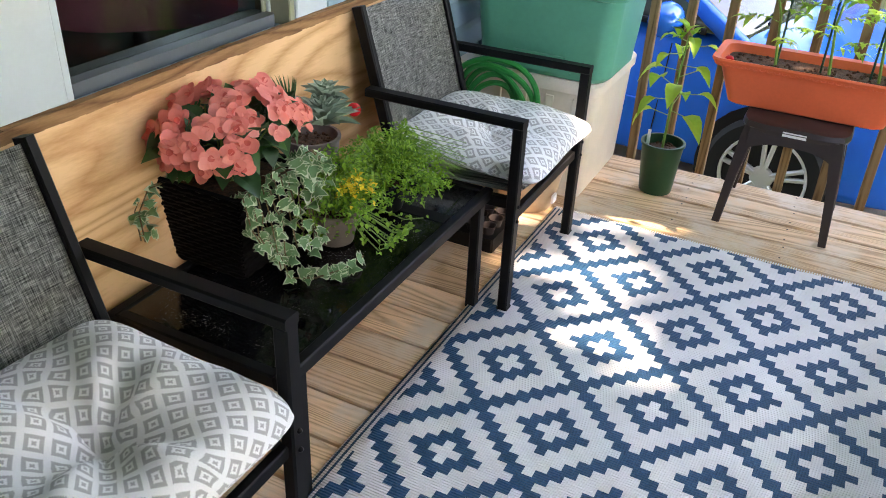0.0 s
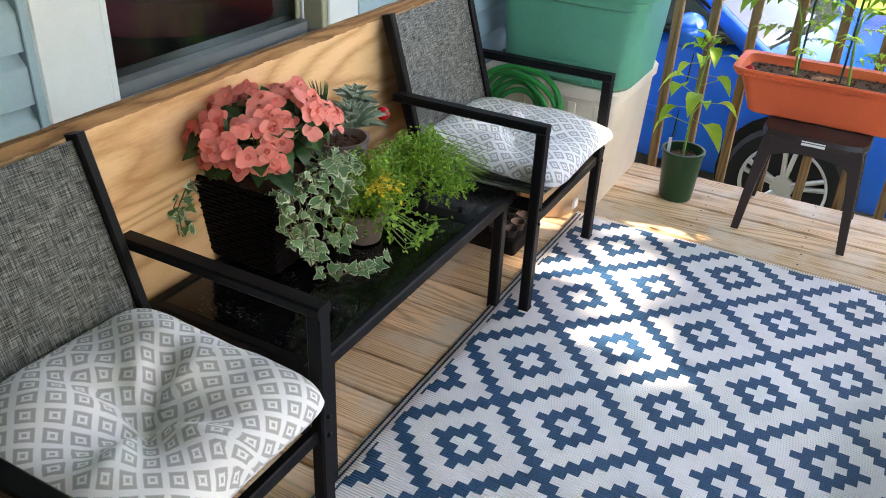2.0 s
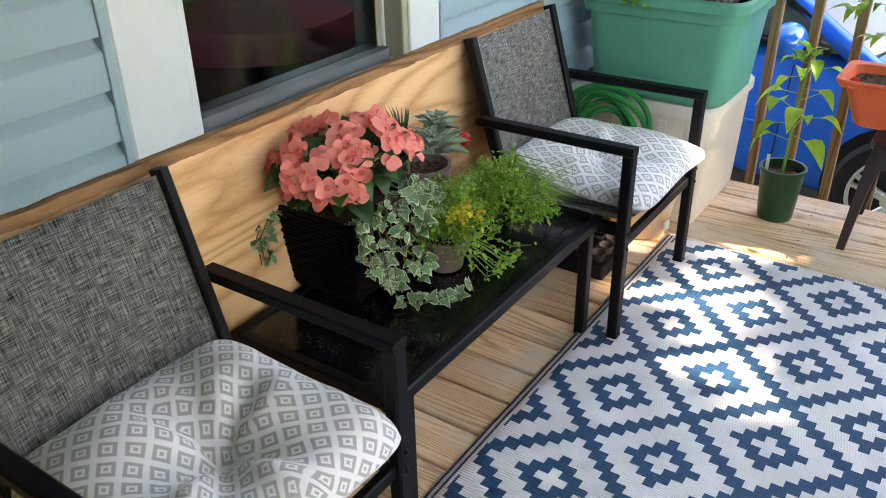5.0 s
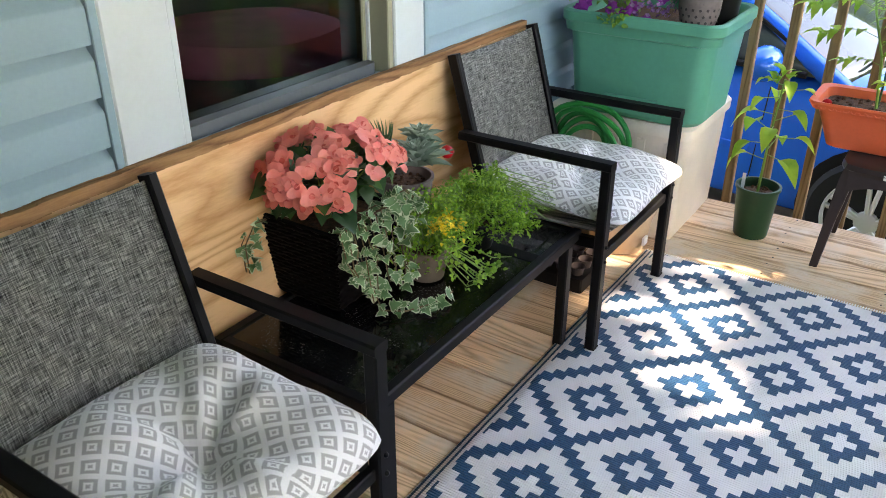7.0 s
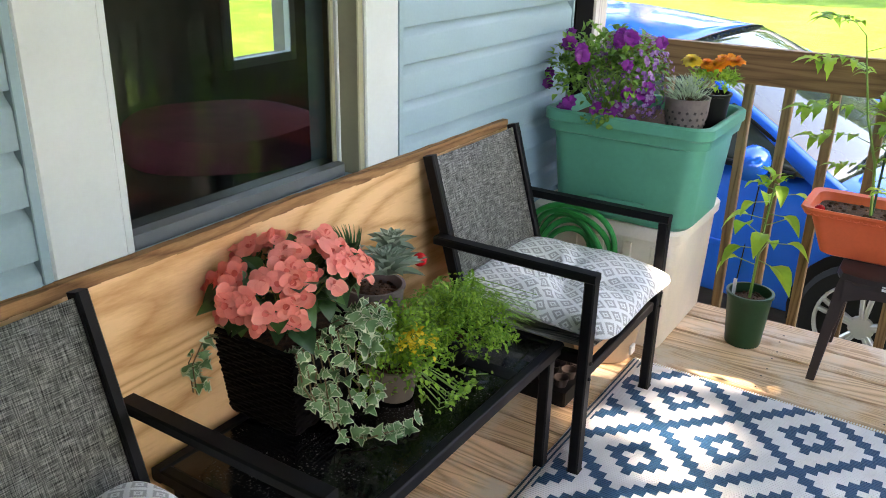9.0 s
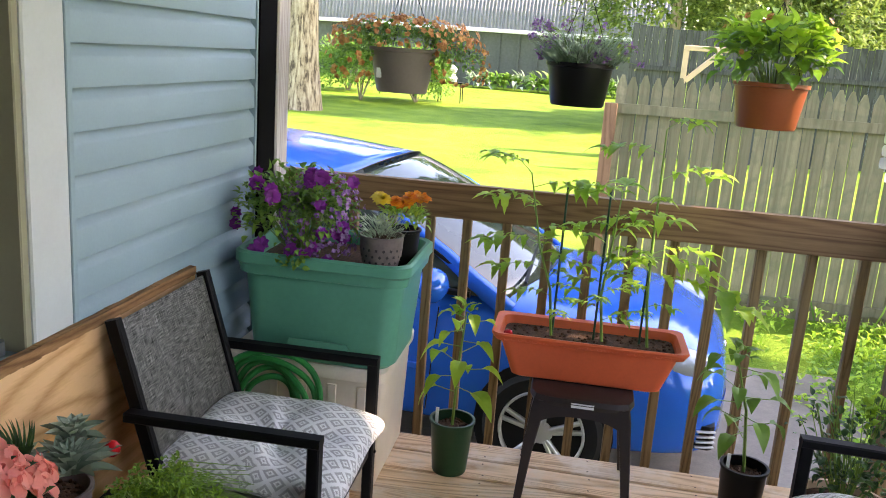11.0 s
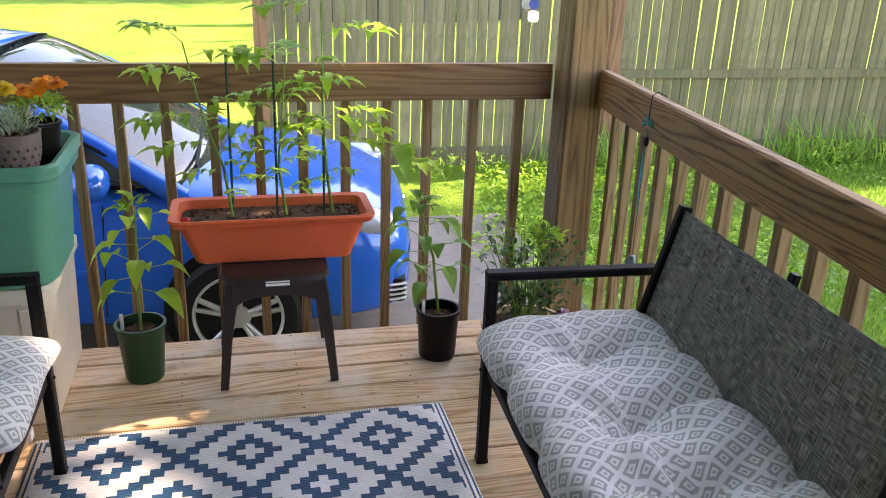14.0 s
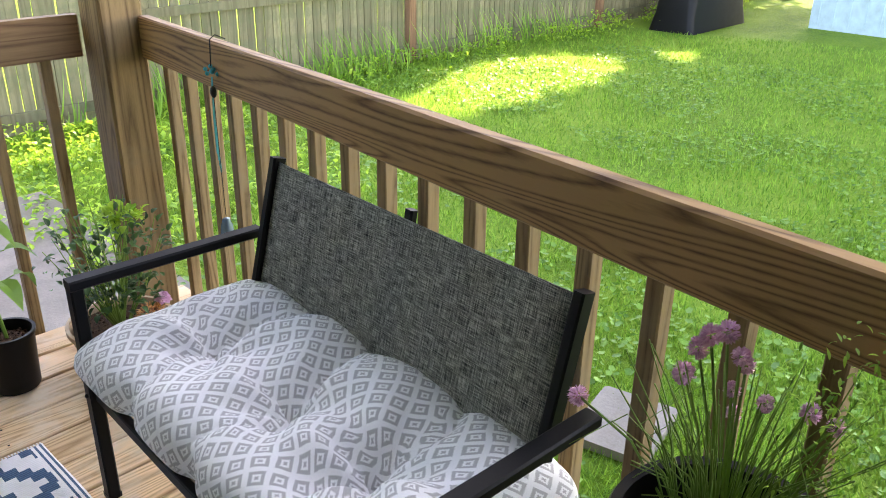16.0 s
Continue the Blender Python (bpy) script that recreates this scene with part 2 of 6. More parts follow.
def bark_mat():
    """Furrowed bark: long dark cracks between pale flaking plates."""
    m, n, l, b = base_mat("furrowed_tree_bark", 0.95)
    nt = m.node_tree
    crack = noise_of(nt, coords(nt, (1, 1, 0.16)), 11.0, 5.0, 0.62, 0.5)
    plate = noise_of(nt, coords(nt), 5.0, 4.0, 0.6)
    f = mth(nt, "ADD", mth(nt, "MULTIPLY", crack, 0.8), mth(nt, "MULTIPLY", plate, 0.2))
    l.new(ramp(nt, f, [(0.40, (0.07, 0.05, 0.034)), (0.49, (0.30, 0.235, 0.16)), (0.62, (0.46, 0.385, 0.28))]), b.inputs["Base Color"])
    bump(nt, b, f, 1.0, 0.06)
    return m


BARK = bark_mat()
SIDING = plain("blue_grey_vinyl_siding", (0.21, 0.312, 0.35), 0.5, 0, 0.08, 3.0, 120.0, 0.15, 0.0005)
TRIM = plain("off_white_vinyl_trim", (0.47, 0.52, 0.525), 0.45, 0, 0.05)
SASH = plain("taupe_window_sash", (0.25, 0.25, 0.17), 0.45, 0, 0.06)
SASHG = plain("grey_window_sill", (0.11, 0.125, 0.13), 0.4, 0, 0.08)
BLACKM = plain("black_powder_coat", (0.004, 0.004, 0.0045), 0.5, 0.0, 0.25, 14, 320, 0.12, 0.0003, 0.16)
BLACKP = plain("black_plastic", (0.004, 0.004, 0.004), 0.4, 0, 0.2, spec=0.2)
DARKC = plain("black_flashing", (0.0025, 0.0023, 0.0022), 0.85, 0, 0.4, spec=0.05)
RUG, CUSHION, SLING = rug_mat(), cushion_mat(), sling_mat()
def wet_glass():
    """Black glass with drying rain marks and grit."""
    m, n, l, b = base_mat("black_tempered_glass", 0.08)
    nt = m.node_tree
    v = coords(nt)
    blot = ramp(nt, noise_of(nt, v, 16.0, 4.0, 0.6), [(0.45, 0.0), (0.62, 1.0)])
    grit = ramp(nt, noise_of(nt, v, 190.0, 2.0), [(0.60, 0.0), (0.70, 1.0)])
    f = mth(nt, "MULTIPLY", blot, grit)
    l.new(mix(nt, f, (0.003, 0.0035, 0.004), (0.14, 0.14, 0.13)), b.inputs["Base Color"])
    l.new(mth(nt, "ADD", 0.05, mth(nt, "MULTIPLY", mth(nt, "MAXIMUM", f, mth(nt, "MULTIPLY", blot, 0.25)), 0.6)), b.inputs["Roughness"])
    bump(nt, b, mth(nt, "MULTIPLY", blot, grit), 0.3, 0.001)
    return m


TGLASS = wet_glass()
GREENBIN = plain("green_tote_plastic", (0.075, 0.31, 0.205), 0.42, 0, 0.1, 4.0, 60, 0.12)
TANBIN = plain("beige_deck_box_plastic", (0.72, 0.63, 0.50), 0.5, 0, 0.08)
HOSE = plain("green_hose_rubber", (0.008, 0.24, 0.055), 0.35, 0, 0.12)
TERRA = plain("terracotta_plastic", (0.74, 0.13, 0.048), 0.48, 0, 0.09, 6)
BROWNP = plain("dark_brown_stool_plastic", (0.035, 0.026, 0.024), 0.4, 0, 0.15)
GREENPOT = plain("dark_green_nursery_pot", (0.012, 0.05, 0.02), 0.42, 0, 0.15)
HERBPOT = plain("brown_ceramic_pot", (0.16, 0.12, 0.085), 0.55, 0, 0.15)
TANPOT = plain("tan_clay_pot", (0.52, 0.38, 0.25), 0.6, 0, 0.1)
TAUPEPOT = plain("taupe_basket_plastic", (0.19, 0.16, 0.13), 0.5, 0, 0.12)
RUSTPOT = plain("rust_basket_plastic", (0.30, 0.075, 0.028), 0.42, 0, 0.1)
SOIL = plain("potting_soil", (0.075, 0.036, 0.019), 0.95, 0, 0.7, 60, 240, 0.9, 0.006)
WICKER = plain("black_brown_wicker", (0.004, 0.0032, 0.003), 0.6, 0, 0.35, spec=0.06)
STONEPOT = plain("mottled_stone_pot", (0.16, 0.125, 0.115), 0.7, 0, 0.25, 30)
WHITEP = plain("white_plastic", (0.78, 0.77, 0.74), 0.45, 0, 0.06)
REDP = plain("glossy_red_glass", (0.5, 0.01, 0.015), 0.12, 0, 0.1, bumps=0)
CARBLUE = plain("blue_car_paint", (0.001, 0.125, 0.60), 0.11, 0.0, 0.05, 2, 400, 0.0)
CARBLUE.node_tree.nodes["Principled BSDF"].inputs["Coat Weight"].default_value = 0.35
CARBLUE.node_tree.nodes["Principled BSDF"].inputs["Metallic"].default_value = 0.12
CARGLASS = plain("dark_car_glass", (0.035, 0.05, 0.042), 0.04, 0, 0.1, bumps=0, spec=0.8)
CARGREY = plain("grey_car_interior", (0.16, 0.16, 0.15), 0.7)
TYRE = plain("tyre_rubber", (0.012, 0.012, 0.012), 0.8)
ALLOY = plain("silver_alloy", (0.62, 0.62, 0.60), 0.35, 0.55, 0.06)
LAMP = plain("clear_headlight", (0.42, 0.47, 0.52), 0.08, 0.3, 0.05, bumps=0)
CHROME = plain("chrome", (0.7, 0.7, 0.7), 0.15, 1.0, 0.05, bumps=0)
GLASS = glass_mat("window_glass")
LAWN = grass_mat()
BLADE = leaf_mat("grass_blades", (0.07, 0.20, 0.015), (0.28, 0.50, 0.06), 0.6, 0.4)
CONCRETE = plain("old_concrete", (0.22, 0.195, 0.16), 0.9, 0, 0.25, 5, 70, 0.5, 0.003)
CEIL = plain("porch_ceiling_paint", (0.55, 0.55, 0.52), 0.7, 0, 0.06)
ROOM = plain("dim_room_wall", (0.24, 0.235, 0.21), 0.9, 0, 0.2)
ROOF = plain("brown_roof_shingle", (0.045, 0.034, 0.034), 0.9, 0, 0.3, 6, 50, 0.5, 0.01)
CREAM = plain("cream_house_siding", (0.44, 0.385, 0.30), 0.7, 0, 0.06)
CORRU = plain("galvanised_sheet", (0.30, 0.30, 0.31), 0.55, 0.3, 0.15)
SLATE = plain("grey_shed_cladding", (0.10, 0.11, 0.10), 0.8, 0, 0.25)
SHEDB = plain("pale_blue_shed_paint", (0.45, 0.60, 0.66), 0.6)
L_MID = leaf_mat("mid_green_leaf", (0.07, 0.19, 0.025), (0.21, 0.40, 0.06))
L_DARK = leaf_mat("deep_green_leaf", (0.02, 0.065, 0.02), (0.06, 0.15, 0.035))
L_LIME = leaf_mat("lime_green_leaf", (0.17, 0.38, 0.025), (0.46, 0.68, 0.08), 0.4, 0.55)
L_IVY = leaf_mat("ivy_leaf_centre", (0.07, 0.17, 0.055), (0.19, 0.33, 0.15), 0.4, 0.25)
L_CREAM = leaf_mat("cream_ivy_margin", (0.44, 0.54, 0.30), (0.66, 0.71, 0.50), 0.4, 0.3)
L_GREY = leaf_mat("silvery_leaf", (0.22, 0.32, 0.20), (0.42, 0.52, 0.36), 0.6, 0.2)
L_SUCC = leaf_mat("grey_green_succulent", (0.16, 0.24, 0.17), (0.38, 0.46, 0.36), 0.5, 0.1)
L_PARS = leaf_mat("bright_parsley_leaf", (0.08, 0.22, 0.018), (0.31, 0.53, 0.06), 0.5, 0.45)
L_TREE = leaf_mat("tree_foliage", (0.05, 0.12, 0.018), (0.18, 0.28, 0.045), 0.6, 0.45)
L_CEDAR = leaf_mat("cedar_foliage", (0.06, 0.125, 0.03), (0.27, 0.36, 0.085), 0.7, 0.4)
F_CORAL = leaf_mat("coral_petal", (0.70, 0.09, 0.07), (0.95, 0.34, 0.27), 0.5, 0.35)
F_PURPLE = leaf_mat("purple_petal", (0.16, 0.008, 0.18), (0.36, 0.03, 0.37), 0.5, 0.3)
F_LILAC = leaf_mat("lilac_petal", (0.20, 0.07, 0.28), (0.42, 0.24, 0.46), 0.6, 0.35)
F_ORANGE = leaf_mat("orange_petal", (0.80, 0.22, 0.01), (0.95, 0.42, 0.02), 0.5, 0.3)
F_YELLOW = leaf_mat("yellow_petal", (0.80, 0.55, 0.02), (0.90, 0.70, 0.06), 0.5, 0.3)
F_RUST = leaf_mat("rust_orange_petal", (0.52, 0.17, 0.05), (0.85, 0.46, 0.18), 0.5, 0.3)
F_PINK = leaf_mat("pink_chive_petal", (0.60, 0.30, 0.50), (0.88, 0.62, 0.78), 0.6, 0.35)
F_PINKC = plain("pink_cloth", (0.62, 0.16, 0.24), 0.9, 0, 0.2)
STEM = plain("green_stem", (0.15, 0.27, 0.05), 0.5, 0, 0.2)
WOODSTEM = plain("brown_stem", (0.16, 0.11, 0.05), 0.7, 0, 0.2)
STAKE = plain("dark_green_stake", (0.01, 0.05, 0.025), 0.45)
WIRE = plain("dark_wire", (0.02, 0.02, 0.02), 0.45, 0.6)
SHELL_W = leaf_mat("white_capiz_shell", (0.78, 0.80, 0.78), (0.92, 0.93, 0.92), 0.25, 0.55)
SHELL_B = leaf_mat("blue_capiz_shell", (0.02, 0.06, 0.40), (0.06, 0.14, 0.60), 0.25, 0.4)
SHELL_G = leaf_mat("pale_green_capiz_shell", (0.48, 0.58, 0.40), (0.62, 0.70, 0.52), 0.25, 0.4)
BELLGREY = plain("blue_grey_glazed_bell", (0.13, 0.20, 0.24), 0.2, 0.3)
TEAL = plain("teal_cord", (0.02, 0.32, 0.34), 0.6)


# ---- mesh building ----
class Geo:
    """Vertices and faces gathered for one mesh."""
    fine = True

    def __init__(self):
        self.v, self.f = [], []

    def add(self, verts, faces):
        o = len(self.v)
        self.v += [tuple(p) for p in verts]
        self.f += [tuple(o + i for i in q) for q in faces]
        return self

    def box(self, lo, hi, bev=0.0):
        (a, b, c), (d, e, f) = lo, hi
        if bev:
            return self.beam(((a + d) / 2, (b + e) / 2, c), ((a + d) / 2, (b + e) / 2, f), d - a, e - b, bev, side=(1, 0, 0))
        return self.add([(a, b, c), (d, b, c), (d, e, c), (a, e, c), (a, b, f), (d, b, f), (d, e, f), (a, e, f)],
                        [(3, 2, 1, 0), (4, 5, 6, 7), (0, 1, 5, 4), (1, 2, 6, 5), (2, 3, 7, 6), (3, 0, 4, 7)])

    def beam(self, p, q, w, h, bev=0.003, side=None):
        """A bar from p to q with chamfered edges; w across (along side), h the other way."""
        p, q = Vector(p), Vector(q)
        d = (q - p).normalized()
        s = Vector(side) if side else (Vector((0, 0, 1)).cross(d) if abs(d.z) < 0.95 else Vector((0, 1, 0)))
        s = (s - d * s.dot(d)).normalized()
        u = d.cross(s)
        w, h = w / 2, h / 2
        b = min(bev, w * 0.6, h * 0.6)
        ring = [(-w + b, -h), (w - b, -h), (w, -h + b), (w, h - b), (w - b, h), (-w + b, h), (-w, h - b), (-w, -h + b)]
        vs = [p + s * x + u * y for x, y in ring] + [q + s * x + u * y for x, y in ring]
        fs = [(i, (i + 1) % 8, 8 + (i + 1) % 8, 8 + i) for i in range(8)] + [tuple(range(7, -1, -1)), tuple(range(8, 16))]
        return self.add(vs, fs)

    def tube(self, pts, r, n=8, cap=True):
        pts = [Vector(p) for p in pts]
        rs = r if isinstance(r, (list, tuple)) else [r] * len(pts)
        rings = []
        ref = None
        for i, p in enumerate(pts):
            d = (pts[min(i + 1, len(pts) - 1)] - pts[max(i - 1, 0)]).normalized()
            if ref is None:
                ref = d.orthogonal().normalized()
            ref = (ref - d * ref.dot(d))
            ref = ref.normalized() if ref.length > 1e-6 else d.orthogonal().normalized()
            o = d.cross(ref)
            rings += [p + (ref * math.cos(6.28319 * k / n) + o * math.sin(6.28319 * k / n)) * rs[i] for k in range(n)]
        fs = [(i * n + k, i * n + (k + 1) % n, (i + 1) * n + (k + 1) % n, (i + 1) * n + k) for i in range(len(pts) - 1) for k in range(n)]
        if cap:
            fs += [tuple(range(n - 1, -1, -1)), tuple(range((len(pts) - 1) * n, len(pts) * n))]
        return self.add(rings, fs)

    def lathe(self, prof, n=32, at=(0, 0, 0), square=0.0, wob=0.0):
        """Turns a profile of (radius, height) round z."""
        vs = []
        for r, z in prof:
            for k in range(n):
                a = 6.28319 * k / n
                e = 1 + wob * math.sin(5 * a + z * 20)
                vs.append((at[0] + r * e * math.cos(a), at[1] + r * e * math.sin(a), at[2] + z))
        m = len(prof)
        fs = [(i * n + k, i * n + (k + 1) % n, (i + 1) * n + (k + 1) % n, (i + 1) * n + k) for i in range(m - 1) for k in range(n)]
        if prof[0][0] > 1e-5:
            fs.append(tuple(range(n - 1, -1, -1)))
        if prof[-1][0] > 1e-5:
            fs.append(tuple(range((m - 1) * n, m * n)))
        return self.add(vs, fs)

    def loft(self, rings, close=True, cap=True):
        """Skin over rings of equal count."""
        n = len(rings[0])
        vs = [p for r in rings for p in r]
        k2 = n if close else n - 1
        fs = [(i * n + k, i * n + (k + 1) % n, (i + 1) * n + (k + 1) % n, (i + 1) * n + k) for i in range(len(rings) - 1) for k in range(k2)]
        if cap and close:
            fs += [tuple(range(n - 1, -1, -1)), tuple(range((len(rings) - 1) * n, len(rings) * n))]
        return self.add(vs, fs)

    def ball(self, c, r, n=8, m=6, sq=(1, 1, 1)):
        prof = []
        vs = [(c[0], c[1], c[2] - r * sq[2])]
        for i in range(1, m):
            t = math.pi * i / m - math.pi / 2
            vs += [(c[0] + r * sq[0] * math.cos(t) * math.cos(6.28319 * k / n), c[1] + r * sq[1] * math.cos(t) * math.sin(6.28319 * k / n), c[2] + r * sq[2] * math.sin(t)) for k in range(n)]
        vs.append((c[0], c[1], c[2] + r * sq[2]))
        fs = [(0, 1 + (k + 1) % n, 1 + k) for k in range(n)]
        fs += [(1 + i * n + k, 1 + i * n + (k + 1) % n, 1 + (i + 1) * n + (k + 1) % n, 1 + (i + 1) * n + k) for i in range(m - 2) for k in range(n)]
        o = 1 + (m - 2) * n
        fs += [(o + k, o + (k + 1) % n, len(vs) - 1) for k in range(n)]
        return self.add(vs, fs)

    def leaf(self, p, d, ln, wd, up=(0, 0, 1), droop=0.25, fold=0.2, lobes=0):
        """One leaf from p along d: folded at the rib, bent down towards its tip."""
        p, d, up = Vector(p), Vector(d).normalized(), Vector(up)
        s = d.cross(up)
        s = s.normalized() if s.length > 1e-4 else d.orthogonal().normalized()
        u = s.cross(d)
        st = ((0.0, 0.03), (0.14, 0.33), (0.34, 0.5), (0.56, 0.45), (0.76, 0.28), (0.91, 0.11), (1.0, 0.0)) if self.fine else ((0.0, 0.03), (0.2, 0.42), (0.45, 0.5), (0.75, 0.27), (1.0, 0.0))
        if lobes == 2:
            st = ((0.0, 0.03), (0.10, 0.36), (0.17, 0.29), (0.30, 0.52), (0.38, 0.40), (0.52, 0.43), (0.60, 0.28), (0.76, 0.26), (0.82, 0.14), (1.0, 0.0))
        if lobes == 1:
            st = ((0.0, 0.05), (-0.10, 0.30), (0.08, 0.52), (0.22, 0.30), (0.36, 0.56), (0.50, 0.24), (0.72, 0.17), (1.0, 0.0))
        rib, lft, rgt = [], [], []
        for t, w in st:
            c = p + d * ln * t * (1 - 0.12 * abs(droop) * max(t, 0)) - u * ln * droop * t * abs(t) + u * ln * 0.08 * math.sin(3.1 * max(t, 0))
            e = u * wd * fold * w * 2
            rib.append(c)
            lft.append(c + s * wd * w + e)
            rgt.append(c - s * wd * w + e)
        n = len(st)
        vs = rib + lft[:-1] + rgt[:-1]
        fs = []
        for k in range(n - 2):
            fs += [(k, n + k, n + k + 1, k + 1), (k, k + 1, 2 * n - 1 + k + 1, 2 * n - 1 + k)]
        fs += [(n - 2, 2 * n - 2, n - 1), (n - 2, n - 1, 3 * n - 3)]
        return self.add(vs, fs)

    def disc(self, c, nrm, r, n=6, cup=0.25):
        """A small cupped petal or floret."""
        nrm = Vector(nrm).normalized()
        s = nrm.orthogonal().normalized()
        o = nrm.cross(s)
        c = Vector(c)
        a0 = random.uniform(0, 6.283)
        mid, ring = [], []
        for k in range(n):
            a = a0 + 6.28319 * k / n
            w = (s * math.cos(a) + o * math.sin(a)) * r
            mid.append(c + w * 0.6 + nrm * r * cup * 0.25)
            ring.append(c + w * (1 + 0.07 * math.sin(3 * a)) + nrm * r * (cup + 0.10 * math.sin(2 * a + a0)))
        fs = [(0, 1 + k, 1 + (k + 1) % n) for k in range(n)]
        fs += [(1 + k, 1 + n + k, 1 + n + (k + 1) % n, 1 + (k + 1) % n) for k in range(n)]
        return self.add([c] + mid + ring, fs)


def to_mesh(name, g, mat, smooth=True):
    me = bpy.data.meshes.new(name)
    me.from_pydata(g.v, [], g.f)
    if smooth:
        me.polygons.foreach_set("use_smooth", [True] * len(me.polygons))
        me.set_sharp_from_angle(angle=radians(38))
    me.materials.append(mat)
    me.update()
    return me


def part(name, g, mat, parent=None, label="", smooth=True, m=None, kind=""):
    """One mesh object from a Geo, under a thing, a part or nothing."""
    ob = new(name, to_mesh(name, g, mat, smooth))
    if m is not None:
        ob.matrix_basis = m
    if parent is not None:
        ob.parent = parent
    if label:
        ob["label"] = label
    if kind:
        ob["kind"] = kind
    return ob


def thing(name, label, category, m=None, group="", kind=""):
    ob = new(name)
    ob.empty_display_size = 0.05
    if m is not None:
        ob.matrix_basis = m
    return tagged(ob, label, category, group, kind)


def whole(name, g, mat, label, category, group="", kind="", m=None, smooth=True):
    return tagged(part(name, g, mat, None, "", smooth, m), label, category, group, kind)


def rv(a=1.0):
    return Vector((random.uniform(-a, a), random.uniform(-a, a), random.uniform(-a, a)))


def rail2_x(y):
    """The inner face of the garden-side rail, which runs a little askew to the house."""
    return 1.055 - 0.1115 * (3.072 - y)

# ---- ground, house wall, deck, rails, porch roof ----
GZ = -0.62


def land(x, y):
    """Height of the garden: flat by the house, rising gently beyond the fence."""
    far = max(0.0, math.hypot(x, y - 3) - 16)
    s = lambda a: max(0.0, min(1.0, a)) ** 2 * (3 - 2 * max(0.0, min(1.0, a)))
    return GZ + min(far, 60) * 0.02 + 1.43 * s((y - 15) / 22) * s((x - 2) / 10)


g = Geo()
N = 70
for i in range(N + 1):
    for j in range(N + 1):
        x, y = -160 + 320 * i / N, -110 + 320 * j / N
        far = max(0.0, math.hypot(x, y - 3) - 16)
        g.v.append((x, y, land(x, y) + 0.03 * noise.noise((x * 0.2, y * 0.2, 0.0)) * min(1, far / 8)))
g.f = [(i * (N + 1) + j, (i + 1) * (N + 1) + j, (i + 1) * (N + 1) + j + 1, i * (N + 1) + j + 1) for i in range(N) for j in range(N)]
whole("ground", g, LAWN, "mown green lawn with clover and pale worn patches", "lawn", kind="structure")
g = Geo()
g.box((-9, 3.6, GZ - 0.1), (1.75, 6.2, GZ + 0.025))
whole("pavement", g, CONCRETE, "worn concrete driveway beside the wooden deck", "driveway", kind="structure")

WX = -1.305
wall = thing("wall_west", "blue-grey vinyl-sided house wall", "wall", kind="structure")
g = Geo()
g.box((WX - 0.16, -3.2, GZ), (WX - 0.014, 0.95, 2.6))
g.box((WX - 0.16, 1.72, GZ), (WX - 0.014, 3.0, 2.6))
g.box((WX - 0.16, 0.95, GZ), (WX - 0.012, 1.72, 0.79))
g.box((WX - 0.16, 0.95, 2.0), (WX - 0.012, 1.72, 2.6))
part("sheathing", g, SIDING, wall)
g = Geo()
g.box((WX - 0.06, 2.935, GZ), (WX + 0.024, 3.085, 2.6))
part("corner_flashing", g, DARKC, wall, "black corner strip")
g = Geo()
g.box((WX - 0.05, 3.09, GZ), (WX + 0.03, 3.205, 2.5), 0.006)
whole("end_post", g, OLDPOST, "grey weathered post bolted to the house corner", "post", kind="structure")

# window with white trim, taupe jamb, dark glass
win = thing("window_1", "double-hung window with off-white trim and dark glass", "window", kind="structure")
for y0, y1 in ((0.859, 1.01), (1.735, 1.872)):
    g = Geo()
    g.box((WX - 0.01, y0, 0.806), (WX + 0.018, y1, 2.1), 0.004)
    part("casing", g, TRIM, win)
g = Geo()
g.box((WX - 0.01, 1.012, 2.0), (WX + 0.022, 1.733, 2.1), 0.004)
part("head_casing", g, TRIM, win)
for y0, y1, d in ((1.01, 1.03, 0.012), (1.03, 1.045, -0.02), (1.712, 1.735, 0.012)):
    g = Geo()
    g.box((WX - 0.1, y0, 0.79), (WX + d, y1, 2.0), 0.003)
    part("jamb", g, TRIM if y0 < 1.03 else SASH, win)
for y0, y1, d, mt in ((1.703, 1.711, -0.045, TRIM), (1.686, 1.702, -0.052, SASH)):
    part("sash_stile", Geo().box((WX - 0.062, y0, 0.79), (WX + d, y1, 2.0), 0.003), mt, win)
g = Geo()
g.box((WX - 0.1, 1.045, 1.368), (WX - 0.02, 1.70, 1.39), 0.004)
part("meeting_rail", g, TRIM, win)
part("sash_top_rail", Geo().box((WX - 0.1, 1.045, 1.345), (WX - 0.04, 1.682, 1.365), 0.003), SASH, win)
g = Geo()
g.box((WX - 0.1, 1.045, 0.76), (WX - 0.02, 1.70, 0.82), 0.01)
part("bottom_rail", g, SASHG, win)
for z0, z1, x in ((0.82, 1.346, -0.055), (1.39, 2.0, -0.075)):
    g = Geo()
    g.box((WX + x - 0.004, 1.045, z0), (WX + x, 1.683, z1))
    pane = part("pane", g, GLASS, win, smooth=False)
    pane.visible_shadow = False
g = Geo()
